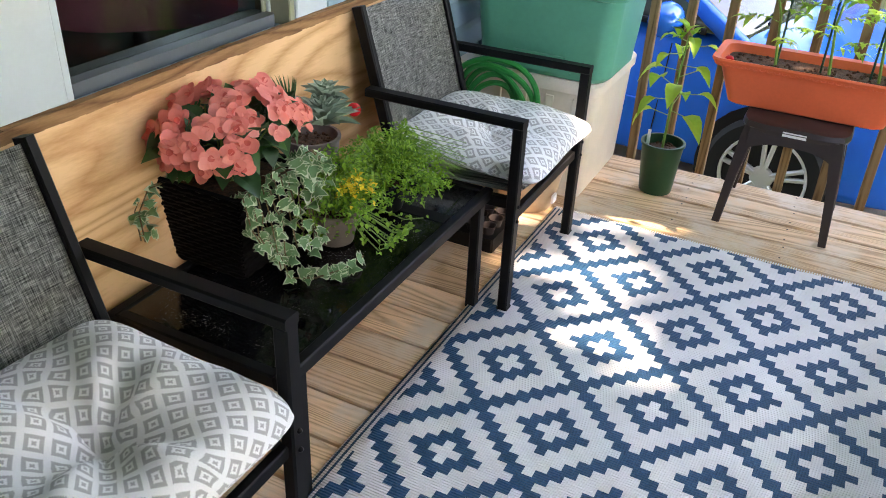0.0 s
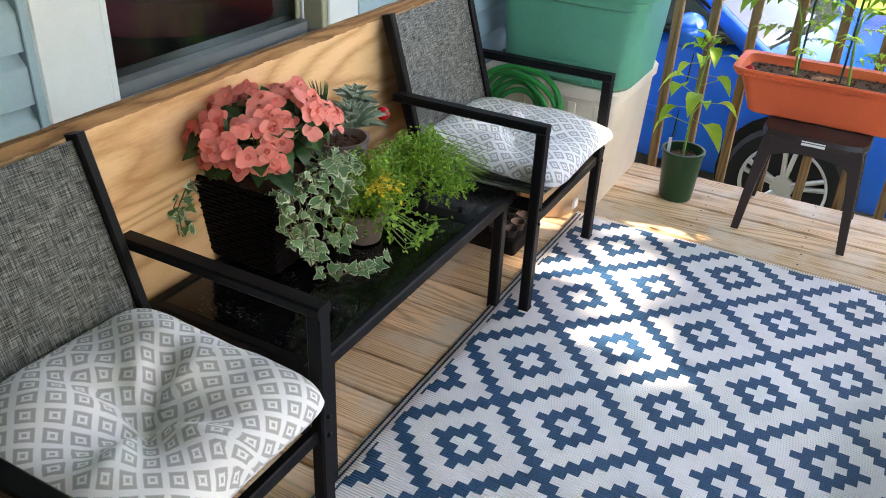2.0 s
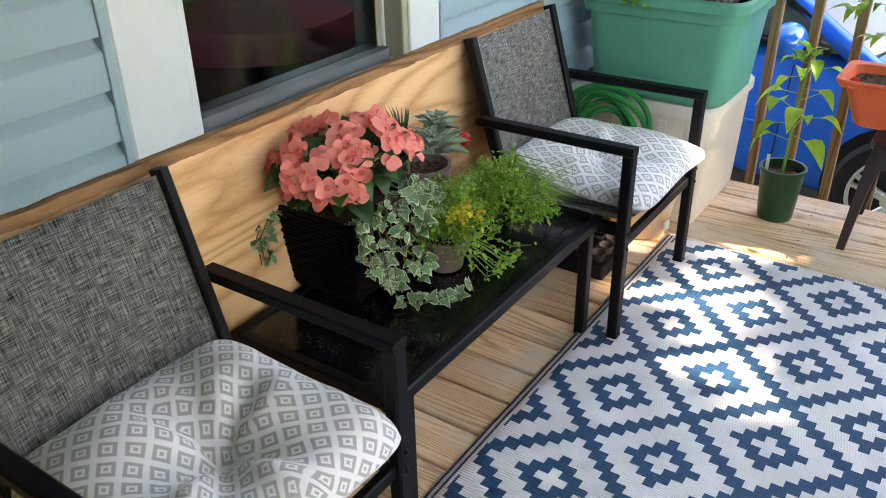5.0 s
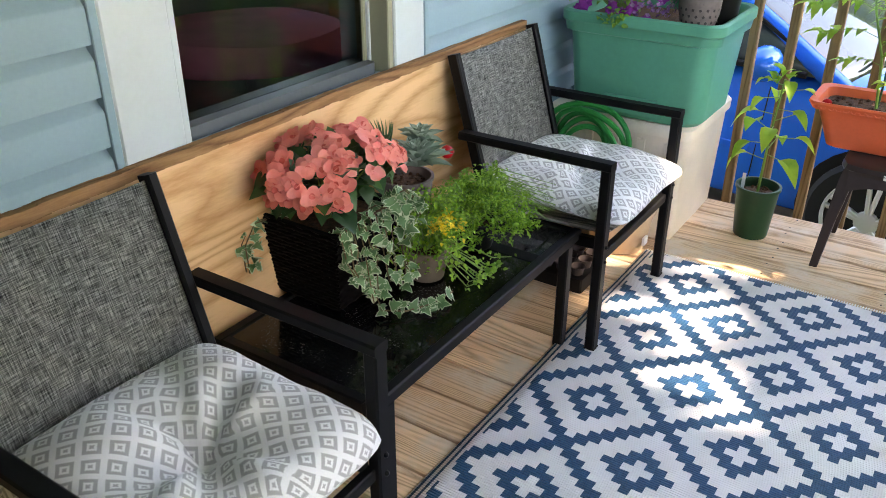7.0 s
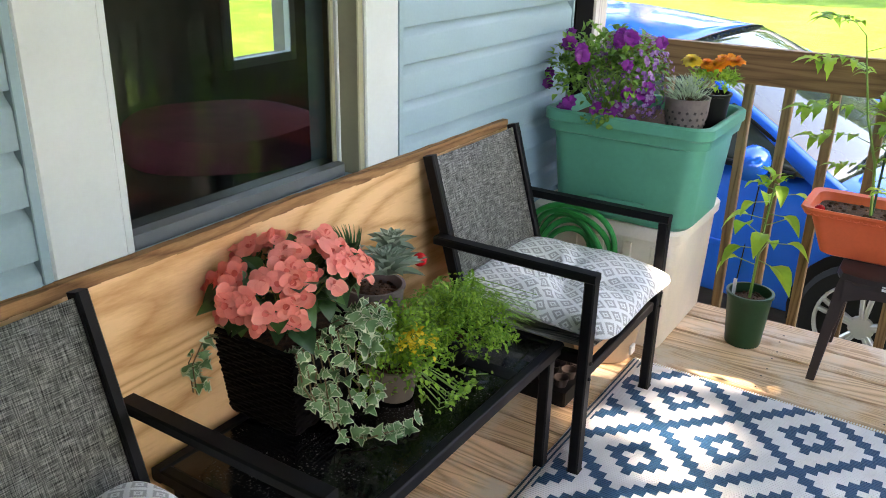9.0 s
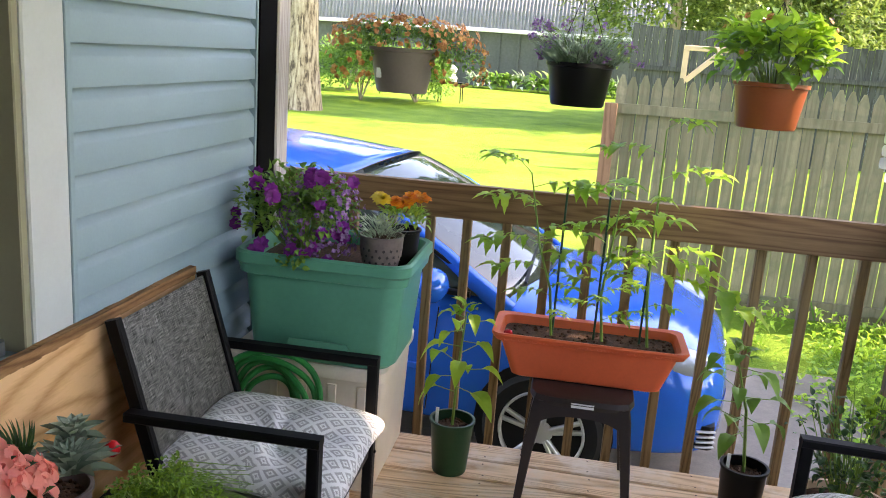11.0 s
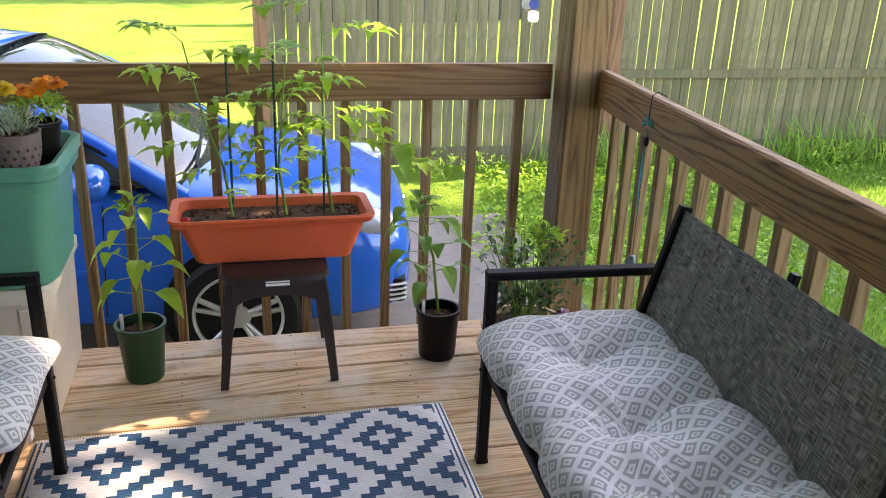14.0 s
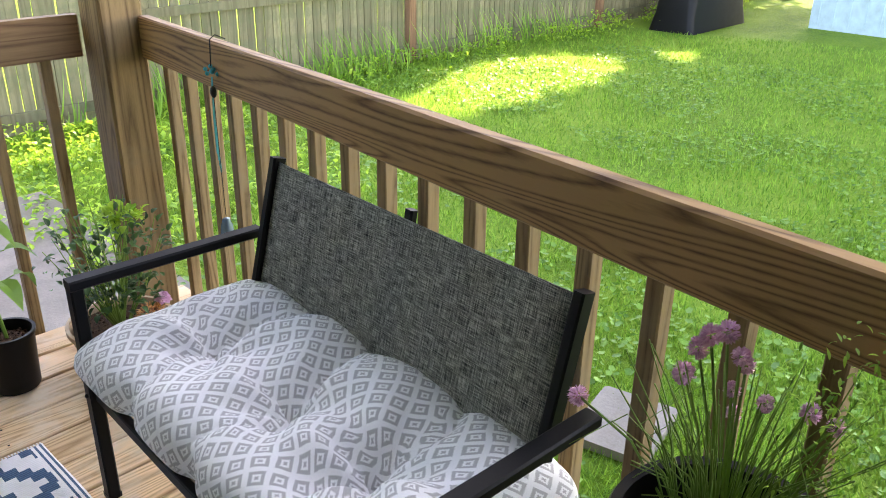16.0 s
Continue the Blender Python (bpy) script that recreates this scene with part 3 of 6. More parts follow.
for a, b in (((-2.9, -0.6, 0.2), (-2.8, 2.69, 2.6)), ((-2.9, 3.07, 0.2), (-2.8, 3.2, 2.6)), ((-2.9, 2.69, 0.2), (-2.8, 3.07, 0.79)), ((-2.9, 2.69, 1.75), (-2.8, 3.07, 2.6)), ((-2.8, -0.7, 0.2), (-1.47, -0.6, 2.6)),
             ((-2.9, 3.2, GZ), (-1.36, 3.25, 2.6)), ((-2.9, -0.6, 2.6), (-1.47, 3.2, 2.7)), ((-2.9, -0.6, 0.1), (-1.47, 3.2, 0.2))):
    g.box(a, b)
whole("wall_room", g, ROOM, "dim room behind the window", "wall", kind="structure", smooth=False)

inner = thing("window_2", "white-framed window of the room looking out on the lawn", "window", kind="structure")
for lo, hi in (((-2.82, 2.66, 0.76), (-2.78, 2.70, 1.78)), ((-2.82, 3.06, 0.76), (-2.78, 3.10, 1.78)), ((-2.82, 2.70, 0.76), (-2.78, 3.06, 0.80))):
    part("window_frame", Geo().box(lo, hi, 0.004), TRIM, inner)
g = Geo().lathe([(0.32, 0.0), (0.33, 0.012), (0.32, 0.02), (0.0001, 0.02)], 30)
rt = thing("round_table", "small indoor table with a dusky pink cloth", "table", pose(-2.25, 2.12, 0.2))
part("tabletop", g, ROOM, rt, m=Matrix.Translation((0, 0, 0.5)))
part("table_leg", Geo().tube([(0, 0, 0), (0, 0, 0.5)], 0.03, 10), ROOM, rt)
g = Geo().lathe([(0.36, 0.42), (0.35, 0.48), (0.335, 0.523), (0.0001, 0.526)], 30, wob=0.03)
whole("tablecloth", g, F_PINKC, "dusky pink tablecloth on the indoor table", "tablecloth", m=pose(-2.25, 2.12, 0.2))

# leaning plywood sheet in front of the wall
g = Geo()
g.box((WX + 0.016, -2.6, 0.002), (WX + 0.034, 2.445, 0.797), 0.002)
ply = thing("plywood_sheet", "long pine plywood sheet with rough top edge against the wall", "board")
part("sheet", g, PLY, ply)
g = Geo()
random.seed(5)
for k in range(260):
    y0 = -2.6 + k * 5.045 / 260
    h = 0.003 * noise.noise((k * 0.31, 0.0, 0.0))
    g.box((WX + 0.015, y0, 0.7975), (WX + 0.0355, y0 + 5.045 / 260 + 0.001, 0.804 + h))
    g.box((WX + 0.0345, y0, 0.778 + 1.6 * h + 0.002 * random.random()), (WX + 0.0358, y0 + 5.045 / 260 + 0.001, 0.7975))
part("rough_edge", g, PLYEDGE, ply, "rough splintered brown edge")

# deck frame
g = Geo()
g.box((-1.29, 3.15, GZ + 0.02), (1.10, 3.19, -0.04))
g.box((1.0, -2.6, GZ + 0.02), (1.04, 3.1, -0.3))
for k in range(7):
    g.box((-1.2 + 0.38 * k, -2.6, -0.22), (-1.16 + 0.38 * k, 3.14, -0.04))
whole("deck_frame", g, RAILW, "brown timber joists under the deck boards", "deck frame", kind="structure")

# corner post, rails
g = Geo()
g.box((0.936, 3.066, GZ), (1.076, 3.206, 2.3), 0.008)
whole("corner_post", g, POSTW, "thick brown timber corner post with knots and grain", "post", kind="structure")
g = Geo()
g.box((-1.29, 3.208, 0.872), (0.934, 3.246, 1.0), 0.006)
front_rail = thing("railing_front", "brown stained timber railing with square balusters", "railing", kind="structure")
part("top_rail", g, RAILW, front_rail)
bal = Geo()
bal.box((-0.017, 0, 0), (0.017, 0.034, 1.0), 0.003)
bal_me = to_mesh("baluster", bal, POSTW)
k = 0
for x in (-1.17, -1.02, -0.87, -0.721, -0.581, -0.431, -0.276, -0.124, 0.027, 0.179, 0.329, 0.479, 0.652, 0.829):
    o = new("baluster", bal_me)
    o.matrix_basis = Matrix.Translation((x, 3.249, -0.05)) @ Matrix.Diagonal((1, 1, 1.03, 1))
    o.parent = front_rail
side_rail = thing("railing_side", "brown stained timber railing with square balusters on the garden side", "railing", kind="structure")
ang = math.atan(0.1115)
u = Vector((math.sin(ang), math.cos(ang), 0))
w = Vector((u.y, -u.x, 0))
start = Vector((rail2_x(3.062), 3.062, 0.936))
g = Geo()
g.beam(start + w * 0.019, start - u * 5.6 + w * 0.019, 0.038, 0.13, 0.006)
part("top_rail", g, RAILY, side_rail)
for k in range(-6, 34):
    y = 1.121 + 0.1435 * k
    if y > 3.0 or y < -2.4:
        continue
    o = new("baluster", bal_me)
    o.matrix_basis = Matrix.Translation((rail2_x(y) + 0.062, y + 0.0, -0.12)) @ Matrix.Rotation(-ang, 4, "Z") @ Matrix.Diagonal((1, 1, 1.05, 1))
    o.parent = side_rail

# porch roof
g = Geo()
g.box((-1.5, -3.2, 2.5), (1.15, 3.5, 2.6))
whole("ceiling", g, CEIL, "painted boarded porch ceiling", "ceiling", kind="structure")
g = Geo()
g.box((-1.31, 3.21, 2.3), (1.2, 3.35, 2.5))
whole("porch_beam", g, POSTW, "brown timber porch beam", "beam", kind="structure")
# unseen wall, added to hold back the skylight from the south end
g = Geo()
g.box((-1.4, -3.2, GZ), (1.15, -3.1, 2.5))
whole("shade_wall_south", g, SIDING, "unseen blue-grey sided wall added to cut light from the south", "wall", kind="structure")

# unseen wall, added to dim the house wall and the near seats
g = Geo()
g.box((0.90, -3.1, GZ), (1.0, 0.0, 2.5))
whole("shade_wall_east", g, SIDING, "unseen plain sided wall added to darken the house side of the porch", "wall", kind="structure")

# ---- rug ----
rug = thing("rug", "flat-woven blue and white outdoor rug with stepped diamonds", "rug", pose(-0.209 + 0.0, 1.29, 0.001))
g = Geo()
RX0, RX1, RY0, RY1 = -0.605, 0.608, -3.3, 1.305
NX, NY = 24, 90
for i in range(NX + 1):
    for j in range(NY + 1):
        x, y = RX0 + (RX1 - RX0) * i / NX, RY0 + (RY1 - RY0) * j / NY
        edge = min(i, NX - i) == 0
        x += 0.006 * noise.noise((y * 3, 5.0, 0.0)) * (1 if edge else 0)
        g.v.append((x, y, 0.006 + 0.0035 * noise.noise((x * 3, y * 3, 1.0)) + (0.006 * abs(noise.noise((y * 4, i * 1.0, 2.0))) if edge else 0)))
g.f = [(i * (NY + 1) + j, (i + 1) * (NY + 1) + j, (i + 1) * (NY + 1) + j + 1, i * (NY + 1) + j + 1) for i in range(NX) for j in range(NY)]
sh = part("woven_field", g, RUG, rug)
md = sh.modifiers.new("thick", "SOLIDIFY")
md.thickness, md.offset = 0.004, -1
g = Geo()
for k in range(150):
    x = RX0 + 0.004 + (RX1 - RX0 - 0.008) * k / 149
    g.beam((x, RY1 - 0.003, 0.006), (x + 0.001, RY1 + 0.012, 0.004), 0.004, 0.003, 0.001)
part("fringe", g, WHITEP, rug, "short pale stitched end")

# ---- seats and table ----
def seat_frame(name, label, category, half, m, group=""):
    """A black steel garden seat with a textilene sling; x forward, width along y."""
    t = thing(name, label, category, m, group)
    inset, lean = (0.05, 0.30) if half < 0.4 else (0.082, 0.282)
    top = 0.803 if half < 0.4 else 0.784
    for s in (-1, 1):
        y = s * (half - 0.018)
        g = Geo()
        g.beam((0.213, y, 0), (0.213, y, 0.573), 0.036, 0.03, 0.004, side=(0, 1, 0))
        leg = part("front_leg", g, BLACKM, t)
        g = Geo()
        g.box((0.196, y - 0.017, 0), (0.23, y + 0.017, 0.012), 0.002)
        part("foot_cap", g, BLACKP, leg)
        g = Geo()
        g.beam((0.228, y, 0.584), (-0.25, y, 0.582), 0.038, 0.024, 0.004)
        part("armrest", g, BLACKM, t)
        yi = s * (half - inset)
        g = Geo()
        g.beam((-0.165, yi, 0.33), (-lean, yi, top), 0.024, 0.036, 0.004, side=(0, 1, 0))
        part("back_post", g, BLACKM, t)
        g = Geo()
        g.beam((-0.18, yi, 0.36), (-0.255, yi, 0), 0.026, 0.032, 0.004, side=(0, 1, 0))
        part("rear_leg", g, BLACKM, t)
        g = Geo()
        g.beam((0.20, yi, 0.335), (-0.19, yi, 0.315), 0.026, 0.034, 0.004)
        part("seat_rail", g, BLACKM, t)
        for x, z in ((0.231, 0.345), (0.231, 0.30)):
            g = Geo()
            g.ball((x - 0.002, y, z), 0.006, 8, 5)
            part("bolt", g, BLACKP, t)
    g = Geo()
    g.beam((0.205, -half + 0.03, 0.30), (0.205, half - 0.03, 0.30), 0.022, 0.03, 0.003)
    part("front_bar", g, BLACKM, t)
    g = Geo()
    g.beam((-0.17, -half + 0.05, 0.30), (-0.17, half - 0.05, 0.30), 0.02, 0.025, 0.003)
    part("rear_bar", g, BLACKM, t)
    # back sling: slightly slack between the posts
    def sheet(fn, nu, nv):
        q = Geo()
        q.v = [tuple(fn(i / nu, j / nv)) for i in range(nu + 1) for j in range(nv + 1)]
        q.f = [(i * (nv + 1) + j, (i + 1) * (nv + 1) + j, (i + 1) * (nv + 1) + j + 1, i * (nv + 1) + j + 1) for i in range(nu) for j in range(nv)]
        return q
    hw = half - inset - 0.008

    def back(a, b):
        y = -hw + 2 * hw * a
        z = 0.36 + (top - 0.368) * b
        sag = 0.012 * math.sin(math.pi * a)
        dip = -0.006 * math.sin(math.pi * a) * b
        return (-0.168 - (lean - 0.175) * b - sag * 0.6, y, z + dip)
    o = part("back_sling", sheet(back, 16, 8), SLING, t, "slack grey woven textilene back")
    o.modifiers.new("thick", "SOLIDIFY").thickness = 0.004

    def seat(a, b):
        y = -hw + 2 * hw * a
        return (-0.18 + 0.39 * b, y, 0.352 + 0.012 * b - 0.018 * math.sin(math.pi * a))
    o = part("seat_sling", sheet(seat, 12, 8), SLING, t, "grey woven textilene seat")
    o.modifiers.new("thick", "SOLIDIFY").thickness = 0.004
    if half > 0.4:
        g = Geo()
        g.beam((-0.21, 0, 0.33), (-lean - 0.022, 0, top), 0.024, 0.02, 0.004, side=(0, 1, 0))
        part("middle_post", g, BLACKM, t)
    return t


def cushion(name, label, lx, ly, h, tufts, m, seed=0, group="", crease=0.0):
    """A soft tufted pad: pillowed shell pulled in at the tufts, with radiating folds and creases."""
    n1, n2 = 56, max(56, int(56 * ly / lx))
    top, bot = [], []
    for i in range(n1 + 1):
        for j in range(n2 + 1):
            a, b = 2 * i / n1 - 1, 2 * j / n2 - 1
            r = (1 - abs(a) ** 3.4) * (1 - abs(b) ** (3.4 * ly / lx))
            e = max(0.0, r) ** 0.42
            x, y = a * lx / 2, b * ly / 2
            pinch = sum(math.exp(-((y - ty) / 0.04) ** 2) for tx, ty, depth in tufts) if crease else 0.0
            cx = 1 - 0.05 * (1 - b * b) * abs(a) ** 4 - 0.09 * min(1, pinch) * abs(a) ** 3 + 0.02 * noise.noise((y * 6, seed, a))
            cx -= 0.075 * abs(b) ** (9 * ly / lx)
            cy = 1 - 0.05 * (1 - a * a) * abs(b) ** 4 - 0.075 * lx / ly * abs(a) ** 9
            z = h * 0.66 * e
            fold = 0.0
            for tx, ty, depth in tufts:
                dx, dy = x - tx, y - ty
                d = math.hypot(dx, dy)
                th = math.atan2(dy, dx)
                z -= depth * math.exp(-(d / 0.05) ** 1.2)
                z -= depth * 0.55 * math.exp(-(d / 0.13) ** 2)
                fold += 0.013 * math.sin(5 * th + seed + 2.5 * noise.noise((th, seed, 0.0))) * math.exp(-((d - 0.10) / 0.085) ** 2)
                if crease:
                    wig = dy - 0.03 * math.sin(x * 14 + seed + ty * 9)
                    z -= crease * math.exp(-abs(wig) / 0.03) * e
            z += (fold + 0.016 * noise.noise((x * 6, y * 6, seed)) + 0.006 * noise.noise((x * 17, y * 17, seed))) * e
            top.append((x * cx, y * cy, z))
            bot.append((x * cx, y * cy, -h * 0.34 * e + 0.004 * e * noise.noise((x * 8, y * 8, 9.0))))
    g = Geo()
    M = n2 + 1
    g.v = top + bot
    K = len(top)
    g.f = [(i * M + j, (i + 1) * M + j, (i + 1) * M + j + 1, i * M + j + 1) for i in range(n1) for j in range(n2)]
    g.f += [(K + i * M + j, K + i * M + j + 1, K + (i + 1) * M + j + 1, K + (i + 1) * M + j) for i in range(n1) for j in range(n2)]
    t = thing(name, label, "cushion", m, group)
    o = part("pad", g, CUSHION, t)
    # fabric coordinates that follow the surface
    acc_u, acc_v = [0.0] * K, [0.0] * K
    for i in range(n1 + 1):
        for j in range(n2 + 1):
            k = i * M + j
            if i:
                acc_u[k] = acc_u[k - M] + math.dist(top[k], top[k - M])
            if j:
                acc_v[k] = acc_v[k - 1] + math.dist(top[k], top[k - 1])
    mid_u = [acc_u[(n1 // 2) * M + j] for j in range(M)]
    mid_v = [acc_v[i * M + n2 // 2] for i in range(n1 + 1)]
    uv = o.data.uv_layers.new(name="fabric")
    for lp in o.data.loops:
        k = lp.vertex_index % K
        uv.data[lp.index].uv = (acc_u[k] - mid_u[k % M], acc_v[k] - mid_v[k // M])
    bmx = bmesh.new()
    bmx.from_mesh(o.data)
    bmesh.ops.remove_doubles(bmx, verts=bmx.verts, dist=0.0004)
    bmx.to_mesh(o.data)
    bmx.free()
    o.data.polygons.foreach_set("use_smooth", [True] * len(o.data.polygons))
    return t


CH_B = pose(-0.93, 2.171, 0)
CH_A = pose(-0.93, 0.625, 0)
seat_a = seat_frame("patio_chair", "black steel patio chair with grey woven sling and armrests", "chair", 0.285, CH_A, "patio chairs by the wall")
seat_b = copy_thing(seat_a, CH_B)
cushion("seat_cushion", "tufted grey and white diamond print cushion on a patio chair", 0.49, 0.50, 0.135, [(0.03, 0.0, 0.06)], pose(-0.912, 0.628, 0.42, 0, 2, 0), 1, "patio seat cushions")
cushion("seat_cushion", "flatter tufted grey and white diamond print cushion on a patio chair", 0.50, 0.51, 0.09, [(0.0, -0.02, 0.028)], pose(-0.905, 2.171, 0.42, 0, 2, 0), 4, "patio seat cushions")
LS = pose(0.627, 1.741, 0, 0, 0, 177.0)
seat_frame("loveseat", "black steel garden loveseat with grey woven sling back", "bench", 0.546, LS)
cushion("bench_cushion", "long puffy tufted grey and white diamond print cushion on the loveseat", 0.525, 1.09, 0.163, [(0.02, -0.27, 0.055), (0.02, 0.0, 0.055), (0.02, 0.27, 0.055)], LS @ pose(0.0, 0, 0.407, 0, 2, 0), 7, "", 0.03)

table = thing("coffee_table", "low black steel patio table with a wet black glass top", "table", pose(-1.022, 1.455, 0))
TX, TY, TH = 0.229, 0.484, 0.363
for s in (-1, 1):
    g = Geo()
    g.beam((s * (TX - 0.014), -TY, TH - 0.016), (s * (TX - 0.014), TY, TH - 0.016), 0.028, 0.032, 0.004)
    part("side_rail", g, BLACKM, table)
    g = Geo()
    g.beam((-TX + 0.029, s * (TY - 0.014), TH - 0.016), (TX - 0.029, s * (TY - 0.014), TH - 0.016), 0.028, 0.032, 0.004)
    part("end_rail", g, BLACKM, table)
    for q in (-1, 1):
        g = Geo()
        g.beam((s * (TX - 0.017), q * (TY - 0.06), 0), (s * (TX - 0.017), q * (TY - 0.06), TH - 0.033), 0.034, 0.03, 0.004, side=(0, 1, 0))
        part("leg", g, BLACKM, table)
g = Geo()
g.box((-TX + 0.03, -TY + 0.03, TH - 0.012), (TX - 0.03, TY - 0.03, TH - 0.005), 0.002)
part("glass_top", g, TGLASS, table, "wet glossy black glass")
g = Geo()
g.beam((-TX + 0.03, 0.26, TH - 0.013), (TX - 0.03, 0.26, TH - 0.013), 0.05, 0.02, 0.003)
part("cross_bar", g, BLACKM, table)

# ---- stool, boxes, hose ----
stool = thing("stool", "dark brown square plastic stool with splayed legs", "stool", pose(-0.1, 2.985, 0))
g = Geo()
rings = []
for z, r in ((0.355, 0.168), (0.372, 0.175), (0.388, 0.17), (0.392, 0.155)):
    ring = []
    for k in range(32):
        a = 6.28319 * k / 32
        c, s = math.cos(a), math.sin(a)
        e = (abs(c) ** 6 + abs(s) ** 6) ** (-1 / 6)
        ring.append((r * e * c, r * e * s, z))
    rings.append(ring)
g.loft(rings)
part("seat", g, BROWNP, stool)
for sx in (-1, 1):
    for sy in (-1, 1):
        g = Geo()
        rr = []
        for z, o, w1 in ((0.0, 0.193, 0.024), (0.18, 0.178, 0.030), (0.33, 0.163, 0.040), (0.372, 0.155, 0.05)):
            cx, cy = sx * (o - w1 * 0.5), sy * ((0.155 + (o - 0.155) * 0.5) - w1 * 0.5)
            rr.append([(cx + a * w1 * 0.55, cy + b * w1 * 0.55, z) for a, b in ((-1, -1), (0.8, -1), (1, -0.8), (1, 1), (-0.8, 1), (-1, 0.8))])
        g.loft(rr)
        part("leg", g, BROWNP, stool)
for s in (-1, 1):
    rr = []
    for k in range(13):
        a = -1 + 2 * k / 12
        zz = 0.325 - 0.035 * abs(a) ** 3
        rr.append([(0.14 * a, s * 0.168, zz), (0.14 * a, s * 0.168, 0.37), (0.14 * a, s * 0.158, 0.37), (0.14 * a, s * 0.158, zz)])
    g = Geo().loft(rr)
    part("apron", g, BROWNP, stool)
g = Geo()
g.box((-0.035, -0.1745, 0.362), (0.04, -0.171, 0.378))
part("sticker", g, WHITEP, stool, "faded pale paper sticker")


def rounded(r1, r2, z, rad, n=6):
    """A rectangle with rounded corners at height z, half sizes r1, r2."""
    out = []
    for cx, cy, a0 in ((1, 1, 0), (-1, 1, 90), (-1, -1, 180), (1, -1, 270)):
        for k in range(n + 1):
            a = radians(a0 + 90 * k / n)
            out.append((cx * (r1 - rad) + rad * math.cos(a), cy * (r2 - rad) + rad * math.sin(a), z))
    return out


def tub(prof, rad, n=6):
    """Open tub: rings (half x, half y, z) up the outside and down the inside."""
    return Geo().loft([rounded(a, b, z, rad, n) for a, b, z in prof])


box = thing("deck_box", "beige plastic storage box with lid, sunlit at its end", "storage box", pose(-1.01, 2.92, 0))
part("body", tub([(0.235, 0.21, 0.0), (0.25, 0.225, 0.03), (0.262, 0.24, 0.40), (0.265, 0.243, 0.41)], 0.03), TANBIN, box)
part("lid", tub([(0.26, 0.238, 0.409), (0.275, 0.252, 0.411), (0.276, 0.253, 0.445), (0.268, 0.246, 0.455), (0.22, 0.20, 0.459)], 0.04), TANBIN, box)
for k in range(5):
    part("rib", Geo().beam((-0.2 + 0.1 * k, -0.2225, 0.05), (-0.2 + 0.1 * k, -0.2415, 0.39), 0.03, 0.008, 0.003, side=(1, 0, 0)), TANBIN, box)
TZ = 0.46
tote = thing("storage_tote", "green plastic storage tote used as a planter on the beige box", "storage tote", pose(-0.95, 2.835, TZ))
part("body", tub([(0.222, 0.165, 0.0), (0.24, 0.178, 0.018), (0.26, 0.203, 0.285), (0.275, 0.218, 0.29), (0.279, 0.222, 0.318), (0.286, 0.23, 0.326), (0.286, 0.23, 0.356), (0.278, 0.222, 0.363),
                  (0.265, 0.21, 0.36), (0.253, 0.198, 0.33), (0.25, 0.196, 0.315)], 0.06, 8), GREENBIN, tote)
part("soil", Geo().loft([rounded(0.249, 0.194, 0.312, 0.05), rounded(0.24, 0.188, 0.318, 0.05)]), SOIL, tote)
part("hand_grip", Geo().loft([[(x, -0.192 - 0.006 * i - 0.06 * (z - 0.02), z) for x, z in ((-0.12, 0.025), (0.12, 0.025), (0.095, 0.085), (-0.095, 0.085))] for i in (0, 1)]), GREENBIN, tote)
g = Geo()
for k in range(5):
    pts = []
    for i in range(41):
        a = 6.28319 * i / 40
        r = 0.165 - 0.022 * k + 0.004 * math.sin(3 * a + k)
        pts.append((r * math.cos(a), 0.016 * math.sin(2 * a + k * 1.7), r * math.sin(a)))
    g.tube(pts, 0.0105, 8, cap=False)
hose = thing("garden_hose", "coiled bright green garden hose hung behind the chair", "hose", pose(-1.09, 2.60, 0.345, 0, 0, 0))
part("coil", g, HOSE, hose)
g = Geo()
g.tube([(-0.15, -0.02, 0.06), (-0.155, -0.03, 0.02), (-0.15, -0.03, -0.02)], 0.012, 10)
part("coupling", g, WHITEP, hose)

# ---- plants ----
def pot(parent, prof, mat, soil_z=None, n=32, label="", name="pot"):
    o = part(name, Geo().lathe(prof, n), mat, parent, label)
    if soil_z is not None:
        r = min(q[0] for q in prof if abs(q[1] - soil_z) < 0.06) * 0.97
        g = Geo()
        g.lathe([(r, soil_z - 0.004), (r * 0.6, soil_z + 0.003), (0.0001, soil_z + 0.005)], 20)
        for k in range(60):
            a, q = random.uniform(0, 6.283), r * 0.9 * math.sqrt(random.random())
            g.ball((q * math.cos(a), q * math.sin(a), soil_z + 0.003), random.uniform(0.002, 0.006), 5, 4)
        part("soil", g, SOIL, parent)
    return o


def tapered(r0, r1, h, rim=0.006, wall=0.005):
    return [(r0 * 0.96, 0), (r0, 0.006), (r1 - rim * 0.3, h - rim * 3), (r1 + rim, h - rim * 2.6), (r1 + rim, h), (r1 - wall, h), (r1 - wall * 1.4, h - 0.02), (r1 - wall * 2, h - 0.05)]


